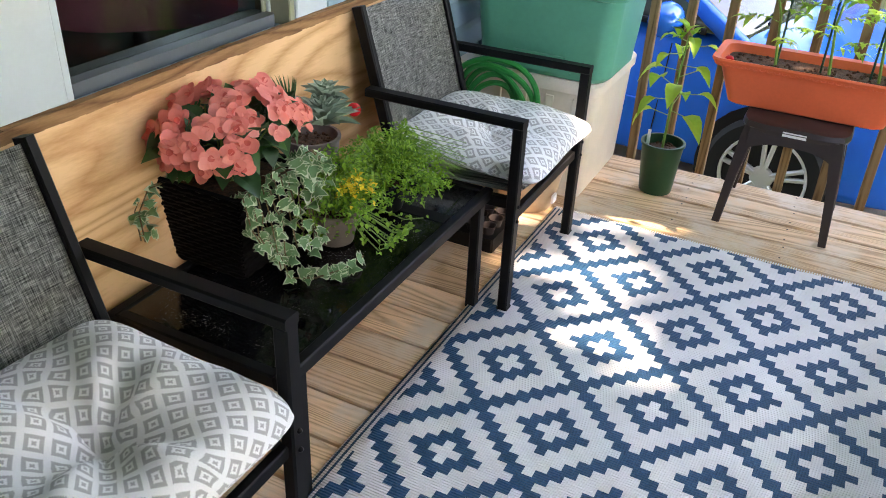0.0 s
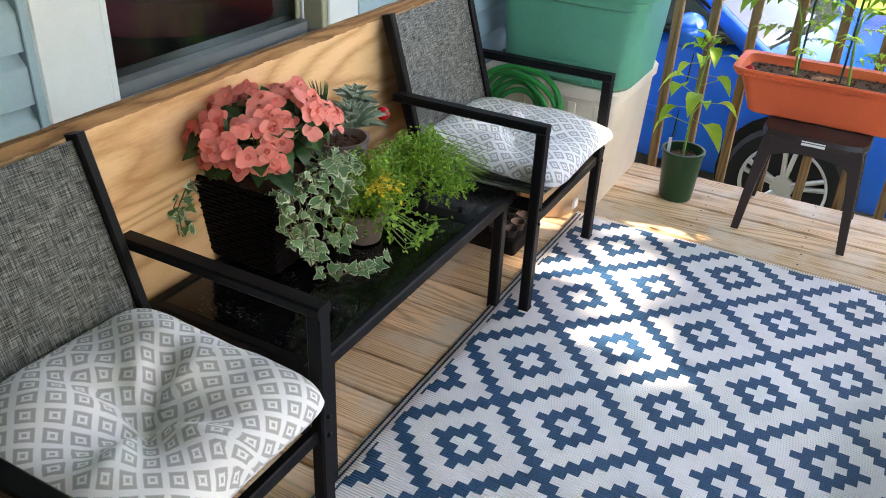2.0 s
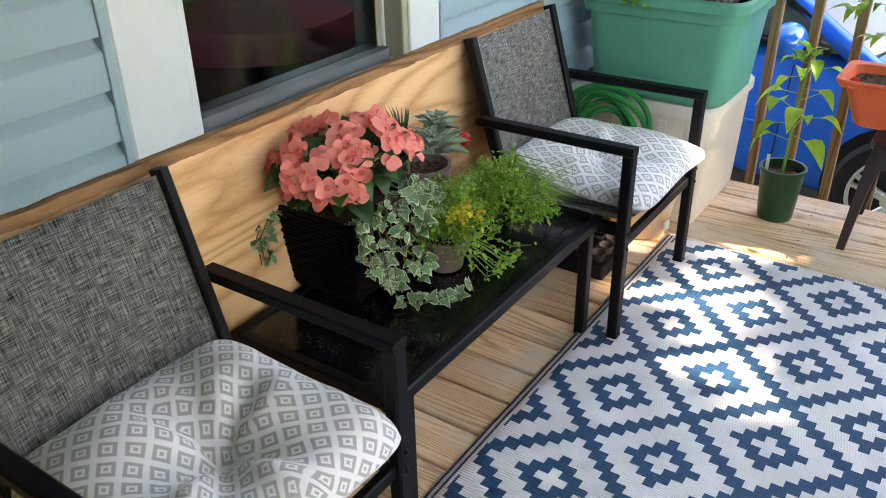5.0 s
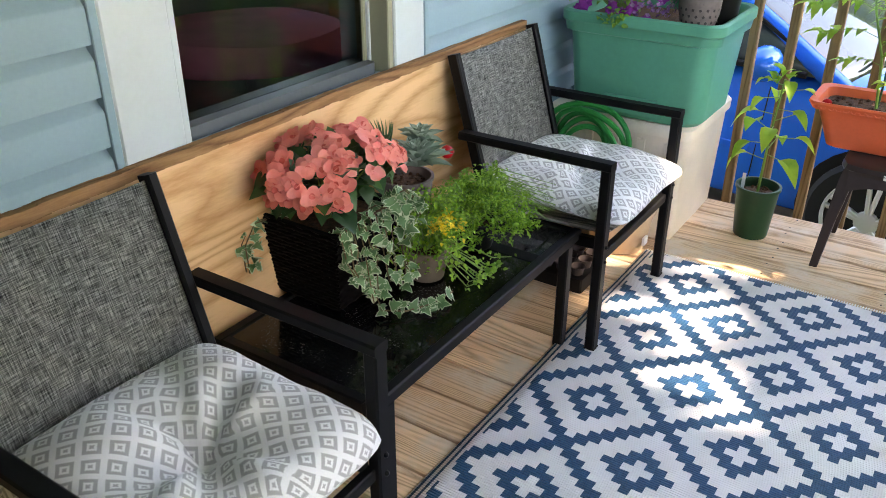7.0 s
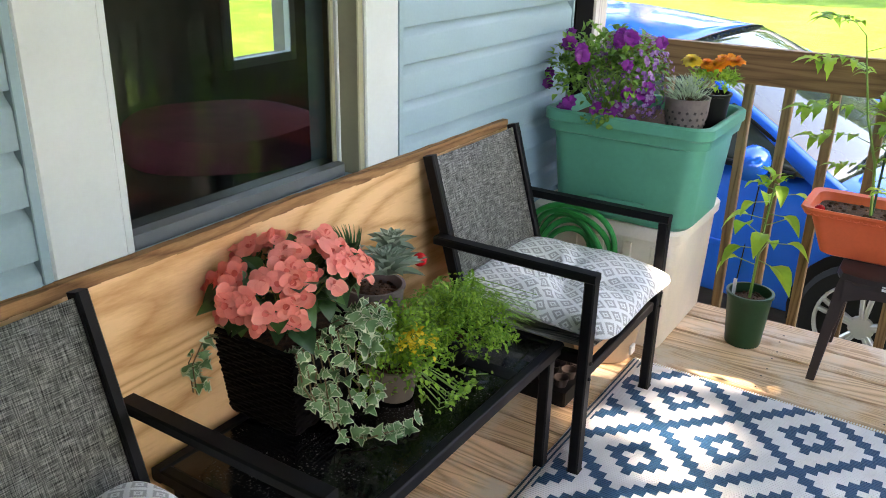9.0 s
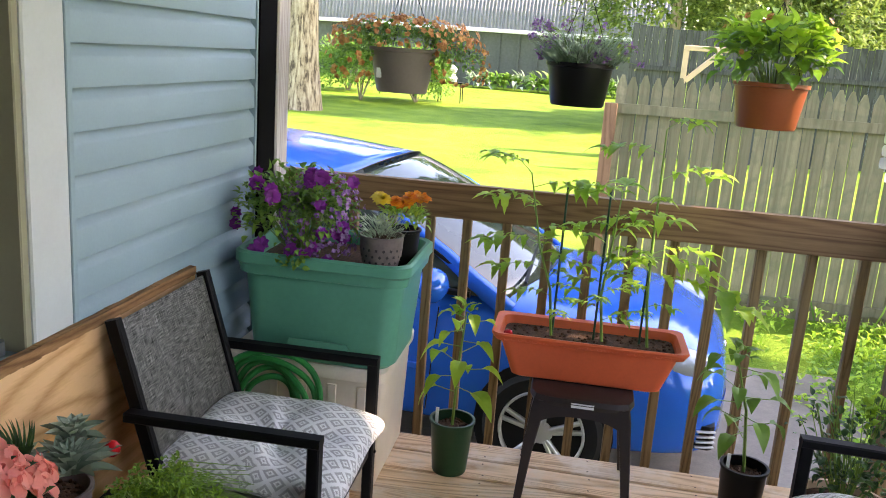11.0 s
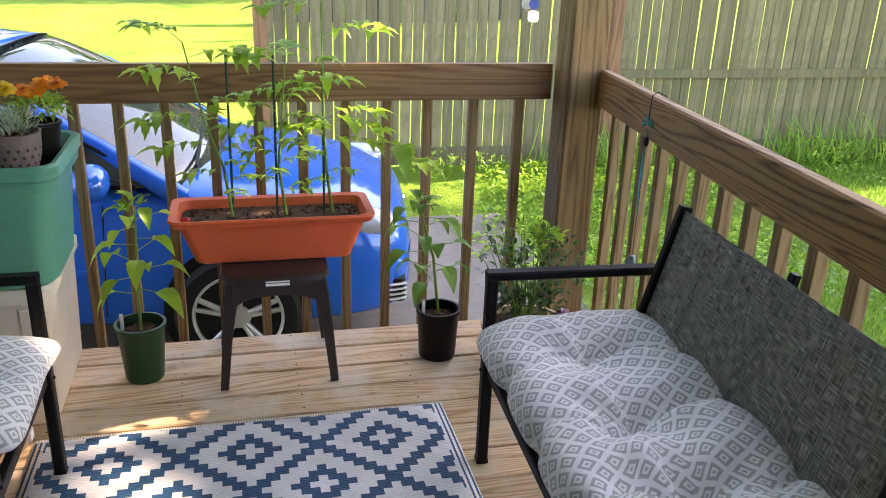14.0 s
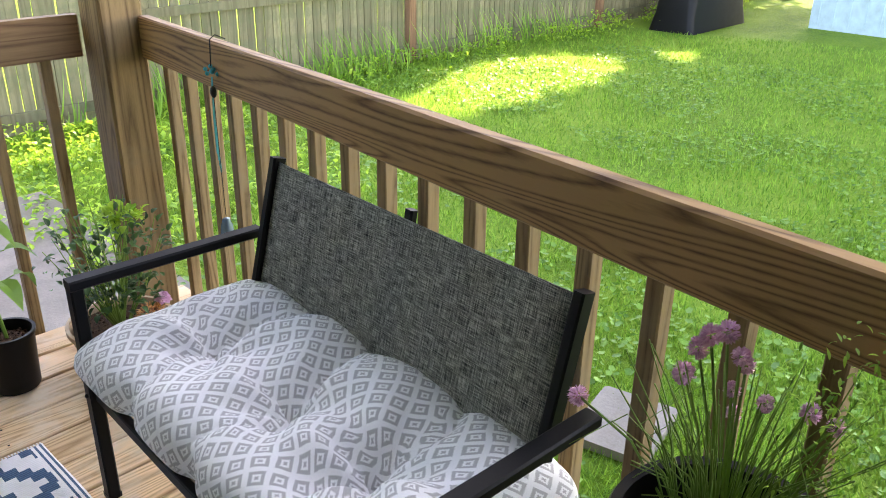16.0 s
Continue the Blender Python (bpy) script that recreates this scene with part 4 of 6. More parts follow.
def leaves_on(g, n, c, rad, ln, wd, out=0.8, lift=0.3, droop=0.3, shell=0.45, lobes=0, flat=None):
    """n leaves strewn through an ellipsoid, mostly towards its skin, pointing outwards."""
    c = Vector(c)
    for _ in range(n):
        d = rv().normalized()
        if d.z < -0.35:
            d.z *= -0.6
        q = shell + (1 - shell) * random.random() ** 0.6
        p = c + Vector((d.x * rad[0], d.y * rad[1], d.z * rad[2])) * q
        w = d * out + rv(0.7) + Vector((0, 0, lift))
        s = random.uniform(0.6, 1.25)
        g.leaf(p, w, ln * s, wd * s, (0, 0, 1) if abs(w.normalized().z) < 0.9 else (1, 0, 0), droop * random.uniform(0.3, 1.4), 0.18, lobes)
    return g


def stems_to(g, base, c, rad, n, r):
    for _ in range(n):
        d = rv().normalized()
        tip = Vector(c) + Vector((d.x * rad[0], d.y * rad[1], abs(d.z) * rad[2])) * 0.8
        b = Vector(base) + Vector((d.x, d.y, 0)) * 0.02
        mid = (b + tip) / 2 + rv(0.02)
        g.tube([b, mid, tip], [r, r * 0.8, r * 0.5], 5)
    return g


def florets(g, n, c, rad, r, petals=5, up=0.5, top=-0.1, cup=0.2, n_disc=6):
    """n open flowers on an ellipsoid, each a whorl of petals."""
    c = Vector(c)
    for _ in range(n):
        d = rv().normalized()
        while d.z < top:
            d = rv().normalized()
        p = c + Vector((d.x * rad[0], d.y * rad[1], d.z * rad[2])) * random.uniform(0.92, 1.08)
        nrm = (d + Vector((0.25, -0.25, up)) + rv(0.35)).normalized()
        flower(g, p, nrm, r * random.uniform(0.75, 1.2), petals, cup)
    return g


def flower(g, p, nrm, r, petals=5, cup=0.2):
    nrm = Vector(nrm).normalized()
    s = nrm.orthogonal().normalized()
    o = nrm.cross(s)
    a0 = random.uniform(0, 6.28)
    for k in range(petals):
        a = a0 + 6.28319 * k / petals
        d = s * math.cos(a) + o * math.sin(a)
        g.leaf(Vector(p) + nrm * 0.001 * k, d + nrm * cup, r, r * 1.05, nrm, 0.12, 0.1)


# begonia and ivy in a wicker pot on the table
TT = 0.364
beg = thing("begonia_planter", "coral begonia and variegated ivy in a black wicker pot", "potted plant", pose(-1.175, 1.305, TT))
g = Geo()
core = [rounded(a, a, z, 0.012, 3) for a, z in ((0.088, 0.0), (0.093, 0.005), (0.122, 0.215), (0.124, 0.218), (0.114, 0.218), (0.106, 0.19))]
g.loft(core)
wick = part("pot", g, WICKER, beg, "black-brown woven wicker pot")
g = Geo()
for k in range(20):
    z = 0.008 + k * 0.0105
    h = 0.094 + 0.031 * z / 0.215
    pts = []
    corners = [(h, -h), (h, h), (-h, h), (-h, -h), (h, -h)]
    for (x0, y0), (x1, y1) in zip(corners, corners[1:]):
        for i in range(10):
            t = i / 10
            e = 1 + 0.022 * (1 if (i + k) % 2 else -1)
            pts.append(((x0 + (x1 - x0) * t) * e, (y0 + (y1 - y0) * t) * e, z))
    pts.append(pts[0])
    g.tube(pts, 0.0055, 5, cap=False)
part("weave", g, WICKER, wick, "woven strands")
g = Geo().loft([rounded(0.107, 0.107, 0.19, 0.012, 3), rounded(0.10, 0.10, 0.198, 0.012, 3)])
part("soil", g, SOIL, beg)
fc, fr = (0.02, -0.005, 0.305), (0.135, 0.175, 0.10)
g = stems_to(Geo(), (0, 0, 0.19), fc, fr, 40, 0.003)
part("stem", g, STEM, beg, kind="stuff")
g = leaves_on(Geo(), 170, (0.02, -0.005, 0.28), (0.12, 0.16, 0.09), 0.06, 0.05, 0.7, 0.2, 0.3, 0.3)
part("leaves", g, L_DARK, beg, kind="stuff")
for _ in range(112):
    d = rv().normalized()
    while d.z < -0.12:
        d = rv().normalized()
    p = Vector(fc) + Vector((d.x * fr[0], d.y * fr[1], d.z * fr[2])) * random.uniform(0.9, 1.1)
    g = Geo()
    nrm = (d + Vector((0.35, -0.35, 0.3)) + rv(0.6)).normalized()
    side = (nrm.orthogonal() + rv(0.6)).normalized()
    for q in range(5):
        a = q * 1.57 + random.uniform(-0.25, 0.25)
        w = Matrix.Rotation(a, 3, nrm) @ side
        R = random.uniform(0.0115, 0.0175) if q < 4 else 0.007
        g.disc(p + w * R * 0.85 + nrm * 0.002 * q, nrm + w * random.uniform(-0.3, 0.25) + rv(0.2), R, 12, random.uniform(0.0, 0.28))
    part("blossom", g, F_CORAL, beg)


def runner(g, st, pts, n, ln, wd, spread=0.02, lobes=1, inner=None):
    """Leaves set along a trailing stem; inner takes the darker middles of pale-edged leaves."""
    pts = [Vector(p) for p in pts]
    st.tube(pts, 0.0016, 5)
    for _ in range(n):
        t = random.random() * (len(pts) - 1)
        i = int(t)
        p = pts[i].lerp(pts[i + 1], t - i) + rv(spread)
        d = (pts[i + 1] - pts[i]).normalized() * 0.5 + rv(0.8) + Vector((0.3, -0.2, 0.0))
        s = random.uniform(0.6, 1.2)
        up = Vector((0.5, -0.4, 0.8)) + rv(0.3)
        g.leaf(p, d, ln * s, wd * s, up, 0.2, 0.12, lobes)
        if inner is not None:
            d = d.normalized()
            inner.leaf(p + d * ln * s * 0.04 + up.normalized() * 0.0012, d, ln * s * 0.84, wd * s * 0.80, up, 0.2, 0.12, lobes)


g, st, mid_g = Geo(), Geo(), Geo()
for k in range(11):
    a = -0.115 + 0.021 * k
    z1 = random.uniform(0.005, 0.15)
    runner(g, st, [(0.09, a * 0.8, 0.205), (0.14, a - 0.01, 0.232), (0.162, a - 0.02, 0.18), (0.165 + random.uniform(-0.01, 0.02), a - 0.02, z1 + 0.04), (0.168, a, z1)], 8, 0.031, 0.033, 0.016, 1, mid_g)
for k in range(4):
    a = random.uniform(-0.06, 0.12)
    runner(g, st, [(0.08, a, 0.21), (0.14, a + 0.01, 0.25), (0.17, a + 0.02, 0.22), (0.18, a + 0.02, 0.18)], 12, 0.034, 0.036, 0.018, 1, mid_g)
for e in (0.0, 0.012):
    runner(g, st, [(-0.07, -0.09, 0.21), (-0.10 + e, -0.16, 0.21), (-0.095 + e, -0.20, 0.17), (-0.09 + e, -0.20, 0.10)], 10, 0.036, 0.038, 0.02, 1, mid_g)
for k in range(2):
    e = random.uniform(-0.012, 0.012)
    runner(g, st, [(0.12, -0.06, 0.19), (0.165, -0.06, 0.09), (0.19, -0.05, 0.014), (0.235, -0.01 + e, 0.009), (0.265, 0.05 + e, 0.01), (0.275, 0.125 + e, 0.009)], 15, 0.033, 0.035, 0.012, 1, mid_g)
part("ivy_stem", st, WOODSTEM, beg, kind="stuff")
part("ivy_margin", g, L_CREAM, beg, "cream-edged ivy leaves", kind="stuff")
part("ivy_centre", mid_g, L_IVY, beg, "grey-green ivy leaf middles", kind="stuff")

herb = thing("herb_pot", "small brown pot of lime feathery herbs trailing over the table", "potted plant", pose(-1.01, 1.475, TT))
pot(herb, tapered(0.045, 0.06, 0.085, 0.004), HERBPOT, 0.07)
g, st = Geo(), Geo()
for k in range(88):
    a = random.uniform(0, 6.283)
    r = random.uniform(0.03, 0.165)
    tip = Vector((r * math.cos(a) * 0.8, r * math.sin(a) * 1.1 + 0.02, random.uniform(0.04, 0.2)))
    mid = Vector((tip.x * 0.5, tip.y * 0.5, max(tip.z, 0.12) + 0.02))
    st.tube([(0, 0, 0.07), mid, tip], [0.0016, 0.0013, 0.0008], 4)
    for _ in range(24):
        t = random.random()
        p = mid.lerp(tip, t) + rv(0.018)
        g.leaf(p, rv() + Vector((0, 0, 0.3)), random.uniform(0.008, 0.016), 0.008, (0, 0, 1), 0.2, 0.1)
for k in range(10):
    y = random.uniform(-0.02, 0.16)
    pts = [(0.03, y * 0.3, 0.09), (0.07, y * 0.7, 0.05), (0.10 + random.uniform(0, 0.03), y, 0.012), (0.14, y + 0.04, 0.008)]
    runner(g, st, pts, 16, 0.014, 0.009, 0.012, 0)
part("stem", st, STEM, herb, kind="stuff")
part("leaves", g, L_PARS, herb, kind="stuff")
g = Geo()
leaves_on(g, 130, (0.06, -0.005, 0.145), (0.045, 0.05, 0.045), 0.014, 0.011)
part("young_leaves", g, F_YELLOW, herb, "yellowing new leaves", kind="stuff")
pars = thing("parsley_pot", "bushy bright green parsley and chives in a small dark pot", "potted plant", pose(-1.0, 1.69, TT))
pot(pars, tapered(0.05, 0.062, 0.08, 0.004), BLACKP, 0.065)
g, st = Geo(), Geo()
for k in range(110):
    a = random.uniform(0, 6.283)
    r = 0.15 * random.random() ** 0.6
    tip = Vector((0.02 + r * math.cos(a) * 0.85, 0.01 + r * math.sin(a), 0.17 - 0.10 * (r / 0.15) ** 2 + random.uniform(-0.03, 0.035)))
    st.tube([(0, 0, 0.06), (tip.x * 0.4, tip.y * 0.4, 0.12), tip], [0.0018, 0.0014, 0.001], 4)
    for _ in range(24):
        g.leaf(tip + rv(0.026), rv() + Vector((0, 0, 0.5)), random.uniform(0.010, 0.019), 0.009, (0, 0, 1), 0.3, 0.25, 2)
for k in range(34):
    y, z = random.uniform(-0.03, 0.03), random.uniform(0.13, 0.19)
    st.tube([(0, y, 0.07), (-0.01, y - 0.10, z + 0.03), (0.0, y - 0.22, z - 0.03 + random.uniform(-0.03, 0.03))] if k % 3 == 0 else [(-0.04, y - 0.12, 0.11 + 0.03 * random.random()), (0.03, y + 0.04, z + 0.02), (0.10 + 0.04 * random.random(), y + 0.2, z - 0.05 - 0.07 * random.random())], [0.002, 0.0018, 0.0008], 4)
part("stem", st, STEM, pars, kind="stuff")
part("leaves", g, L_PARS, pars, kind="stuff")
succ = thing("succulent_pot", "grey-green rosette succulents in a rough log-like pot", "potted plant", pose(-1.175, 1.615, TT))
pot(succ, tapered(0.06, 0.075, 0.19, 0.003), STONEPOT, 0.17)
g = Geo()
for cx, cy, cz, R, n in ((0.045, -0.005, 0.225, 0.105, 46), (0.01, 0.055, 0.265, 0.07, 26), (-0.03, -0.05, 0.25, 0.065, 22)):
    for k in range(n):
        a = k * 2.39996
        e = radians(8 + 70 * k / n)
        d = Vector((math.cos(a) * math.cos(e), math.sin(a) * math.cos(e), math.sin(e)))
        g.leaf(Vector((cx, cy, cz)) + d * 0.006, d, R * (1.05 - 0.5 * k / n), 0.03, (0, 0, 1), -0.1, 0.45)
part("rosette", g, L_SUCC, succ, kind="stuff")
g = Geo()
for k in range(26):
    a = random.uniform(0, 6.283)
    g.leaf((-0.03, -0.075, 0.26), (math.cos(a) * 0.5, math.sin(a) * 0.5, 1), 0.10, 0.010, (1, 0, 0), 0.05, 0.4)
part("spike", g, L_DARK, succ, kind="stuff")
g = Geo().ball((0.085, 0.075, 0.25), 0.018, 14, 10)
part("ornament", g, REDP, succ, "shiny red ball pick")

# pots under the chair
tan = thing("clay_pot", "tan clay pot with small yellow-green leaves under the chair", "potted plant", pose(-0.93, 2.60, 0))
pot(tan, tapered(0.10, 0.125, 0.16, 0.006), TANPOT, 0.14)
g = leaves_on(Geo(), 260, (0.03, 0, 0.17), (0.10, 0.10, 0.06), 0.02, 0.016)
part("leaves", g, L_LIME, tan, kind="stuff")
g = Geo().box((0.115, -0.06, 0.045), (0.1235, -0.025, 0.075))
part("label", g, WHITEP, tan, "small white paper label", smooth=False)
tray = thing("seedling_tray", "black plastic seedling tray with round cells under the chair", "tray", pose(-1.0, 2.28, 0))
g = Geo().box((-0.12, -0.10, 0.0), (0.12, 0.10, 0.05), 0.006)
part("tray_body", g, BLACKP, tray)
for i in range(4):
    for j in range(3):
        g = Geo().lathe([(0.018, 0.0), (0.025, 0.03), (0.027, 0.03), (0.024, 0.028), (0.02, 0.01)], 12, (-0.085 + 0.057 * i, -0.06 + 0.06 * j, 0.05))
        part("cell", g, BROWNP, tray)

# planting in the tote
pet = thing("petunia_plant", "trailing purple petunia in full flower in the green tote", "plant", pose(-1.06, 2.78, 0.778))
pc, pr = (-0.01, -0.03, 0.14), (0.19, 0.15, 0.165)
part("stem", stems_to(Geo(), (0, 0, 0), pc, pr, 60, 0.0022), STEM, pet, kind="stuff")
g = leaves_on(Geo(), 1200, pc, (0.205, 0.165, 0.18), 0.03, 0.019, 0.7, 0.1, 0.3, 0.35)
for k in range(3):
    runner(g, Geo(), [(random.uniform(-0.1, 0.12), -0.1, 0.03), (random.uniform(-0.1, 0.12), -0.17, 0.05), (random.uniform(-0.1, 0.14), -0.19, 0.02)], 14, 0.024, 0.016, 0.02, 0)
part("leaves", g, L_MID, pet, kind="stuff")
g = Geo()
for _ in range(30):
    d = rv().normalized()
    p = Vector(pc) + Vector((d.x * pr[0], -abs(d.y) * pr[1], d.z * pr[2])) * 1.05 if _ % 3 else Vector((random.uniform(0.05, 0.2), -0.12, random.uniform(0.02, 0.3)))
    g = Geo()
    flower(g, p, Vector((0.2, -1, 0.3)) + rv(0.5), random.uniform(0.021, 0.029), 8, 0.3)
    part("blossom", g, F_PURPLE, pet)
g = florets(Geo(), 380, (0.08, -0.05, 0.15), (0.13, 0.11, 0.15), 0.0085, 4, 0.3, -0.8)
part("small_bloom", g, F_LILAC, pet, "tiny lilac blossoms", kind="stuff")
lav = thing("patterned_pot", "dotted stone-grey pot of silvery lavender in the tote", "potted plant", pose(-0.775, 2.70, 0.778))
pot(lav, [(0.046, 0), (0.05, 0.005), (0.066, 0.07), (0.069, 0.118), (0.071, 0.122), (0.064, 0.122), (0.062, 0.10), (0.058, 0.09)], STONEPOT, 0.105)
for j in range(5):
    for k in range(18):
        z = 0.022 + j * 0.02
        r = 0.05 + 0.016 * min(1, z / 0.07) + 0.001
        a = 6.28319 * (k + 0.5 * (j % 2)) / 18
        o = Geo().disc((r * math.cos(a), r * math.sin(a), z), (math.cos(a), math.sin(a), 0), 0.0055, 4, 0.05)
        part("glaze_dot", o, BROWNP, lav)
g = Geo()
for k in range(420):
    a, q = random.uniform(0, 6.283), random.random()
    p = Vector((0.06 * q * math.cos(a), 0.06 * q * math.sin(a), 0.11 + random.uniform(0, 0.06)))
    g.leaf(p, (math.cos(a) * q * 1.3, math.sin(a) * q * 1.3, 0.9), random.uniform(0.02, 0.035), 0.0045, (1, 0, 0), 0.1, 0.1)
part("foliage", g, L_GREY, lav, kind="stuff")
mar = thing("marigold_pot", "orange and yellow marigolds in a black pot in the tote", "potted plant", pose(-0.74, 2.84, 0.778))
pot(mar, tapered(0.05, 0.06, 0.12, 0.003), BLACKP, 0.10)
part("leaves", leaves_on(Geo(), 260, (0, 0, 0.15), (0.08, 0.07, 0.05), 0.03, 0.012), L_LIME, mar, kind="stuff")
for m2, xs in ((F_ORANGE, (0.0, 0.035, -0.02, 0.06, 0.02)), (F_YELLOW, (-0.085, -0.06))):
    for i, x in enumerate(xs):
        g = Geo()
        c = Vector((x, random.uniform(-0.05, 0.03), 0.205 + random.uniform(-0.008, 0.01)))
        for q in range(4):
            flower(g, c + Vector((0, 0, 0.004 * q)), Vector((0, -0.25, 1)) + rv(0.2), 0.034 - 0.006 * q, 9, 0.1 + 0.2 * q)
        part("blossom", g, m2, mar)

# pepper seedlings and the tomato trough
def pepper(at, mat, label, h, r0, r1, ht, seed, lean):
    random.seed(seed)
    t = thing("pepper_plant", label, "potted plant", pose(*at), "pepper plants by the rail")
    pot(t, tapered(r0, r1, h, 0.004), mat, h - 0.03)
    st, g = Geo(), Geo()
    top = Vector((lean, 0.0, ht))
    st.tube([(0, 0, h - 0.03), (lean * 0.3, 0, (ht + h) / 2), top], [0.006, 0.005, 0.003], 6)
    for k in range(15):
        t2 = 0.25 + 0.75 * k / 14
        z = h + (ht - h) * t2
        a = k * 2.4 + seed
        d = Vector((math.cos(a), math.sin(a), 0.15))
        b = Vector((lean * t2, 0, z))
        e = b + d * random.uniform(0.05, 0.10)
        st.tube([b, e], 0.0017, 4)
        s = random.uniform(0.75, 1.25) * (1.1 - 0.35 * t2)
        g.leaf(e, d + Vector((0, 0, -0.35)) + rv(0.2), 0.105 * s, 0.058 * s, (0, 0, 1), 0.5, 0.2)
    leaves_on(g, 10, top, (0.04, 0.04, 0.03), 0.05, 0.03, 0.8, 0.1, 0.4)
    part("stem", st, STEM, t, kind="stuff")
    part("leaves", g, L_LIME if seed == 3 else L_MID, t, kind="stuff")
    q = Geo().box((-r1 * 0.8, -0.004, h - 0.06), (-r1 * 0.8 + 0.012, -0.002, h + 0.035))
    part("plant_tag", q, WHITEP, t, "white plastic plant tag", smooth=False)
    return t


pepper((-0.54, 2.955, 0), GREENPOT, "young pepper plant in a dark green nursery pot", 0.2, 0.062, 0.078, 0.60, 3, 0.02)
pepper((0.465, 2.94, 0), BLACKP, "leggy pepper plant in a round black nursery pot", 0.185, 0.066, 0.076, 0.57, 8, -0.08)
random.seed(21)
trough = thing("trough_planter", "terracotta plastic trough of young staked tomatoes on the stool", "planter", pose(-0.096, 3.03, 0.393))
part("trough", tub([(0.245, 0.075, 0.0), (0.255, 0.085, 0.006), (0.30, 0.108, 0.135), (0.318, 0.124, 0.137), (0.33, 0.134, 0.158), (0.328, 0.132, 0.165), (0.305, 0.112, 0.16), (0.30, 0.105, 0.13), (0.295, 0.10, 0.12)], 0.035, 6), TERRA, trough)
g = Geo()
for k in range(26):
    x = -0.30 + 0.6 * k / 25
    pts = [(x + 0.009 * math.cos(a * 0.785), -0.1295, 0.148 + 0.0065 * math.sin(a * 0.785)) for a in range(9)]
    g.tube(pts, 0.0016, 5, cap=False)
part("rim_scroll", g, TERRA, trough, "moulded scroll pattern on the rim")
g = Geo().loft([rounded(0.294, 0.10, 0.128, 0.03), rounded(0.29, 0.096, 0.134, 0.03)])
for k in range(150):
    g.ball((random.uniform(-0.28, 0.28), random.uniform(-0.09, 0.09), 0.135), random.uniform(0.003, 0.008), 5, 4)
part("soil", g, SOIL, trough)
part("ornament", Geo().ball((-0.275, -0.075, 0.147), 0.017, 12, 8), REDP, trough, "shiny red ball")


def tomato_leaf(g, st, p, d, ln):
    """A compound leaf: a drooping stalk with toothed leaflets."""
    d = Vector(d).normalized()
    s = d.cross(Vector((0, 0, 1))).normalized()
    pts = [Vector(p) + d * ln * t - Vector((0, 0, 1)) * ln * 0.5 * t * t for t in (0, 0.3, 0.55, 0.8, 1)]
    st.tube(pts, [0.0016, 0.0014, 0.0012, 0.001, 0.0007], 4)
    for i, q in enumerate(pts[1:], 1):
        w = ln * (0.30, 0.22, 0.42, 0.36)[i - 1] * random.uniform(0.8, 1.15)
        for e in (-1, 1):
            g.leaf(q, s * e + d * 0.5 + Vector((0, 0, random.uniform(-0.4, 0.1))), w, w * 0.56, (0, 0, 1), random.uniform(0.2, 0.7), 0.15, 2)
    g.leaf(pts[-1], d + Vector((0, 0, -0.3)), ln * 0.46, ln * 0.27, (0, 0, 1), 0.4, 0.15, 2)


for x, hgt, lx in ((-0.15, 0.70, -0.10), (0.025, 0.66, 0.03), (0.18, 0.88, -0.01)):
    st, g = Geo(), Geo()
    pts = [Vector((x + 0.02, 0.0, 0.13)), Vector((x, 0.005, 0.3)), Vector((x + lx * 0.5, 0, 0.45)), Vector((x + lx, -0.01, hgt))]
    st.tube(pts, [0.0055, 0.005, 0.004, 0.0022], 6)
    for k in range(14):
        t = 0.16 + 0.84 * k / 13
        f = t * 3
        i = min(2, int(f))
        p = pts[i].lerp(pts[i + 1], f - i)
        a = k * 2.2 + x * 9
        tomato_leaf(g, st, p, (math.cos(a), 0.55 * math.sin(a), 0.55), random.uniform(0.14, 0.20) * (0.65 if k < 5 else 1.0 if k < 11 else 1.15))
    if x > 0.1:
        tomato_leaf(g, st, pts[2], (1, -0.3, 0.1), 0.30)
        tomato_leaf(g, st, pts[2], (1, 0.1, 0.3), 0.2)
    pl = part("tomato_plant", st, STEM, trough, "young tomato plant")
    part("leaves", g, L_LIME, pl, kind="stuff")
for x in (-0.128, 0.016, 0.172):
    g = Geo().tube([(x, 0.01, 0.1), (x + 0.003, 0.012, 0.66)], 0.004, 8)
    part("stake", g, STAKE, trough, "dark green stake")

# rose and annuals in a low bowl by the post
random.seed(31)
rose = thing("rose_bowl", "low pale bowl with a small rose bush and pink flower", "potted plant", pose(0.745, 2.80, 0))
pot(rose, tapered(0.11, 0.15, 0.17, 0.006), TANPOT, 0.15)
part("stem", stems_to(Geo(), (0, 0, 0.15), (0, 0.02, 0.40), (0.22, 0.17, 0.20), 34, 0.0025), STEM, rose, kind="stuff")
g = leaves_on(Geo(), 210, (0, 0.02, 0.34), (0.21, 0.17, 0.21), 0.03, 0.019, 0.6, 0.1, 0.3, 0.2)
leaves_on(g, 170, (0.01, 0.01, 0.24), (0.13, 0.12, 0.09), 0.034, 0.022, 0.6, 0.1, 0.3, 0.2)
part("leaves", g, L_DARK, rose, kind="stuff")
part("young_leaves", leaves_on(Geo(), 90, (0.05, -0.02, 0.48), (0.06, 0.06, 0.05), 0.03, 0.018), L_LIME, rose, kind="stuff")
part("fern", leaves_on(Geo(), 160, (0.08, -0.05, 0.17), (0.05, 0.05, 0.03), 0.02, 0.006), F_RUST, rose, "orange-brown dry sprigs", kind="stuff")
g = Geo()
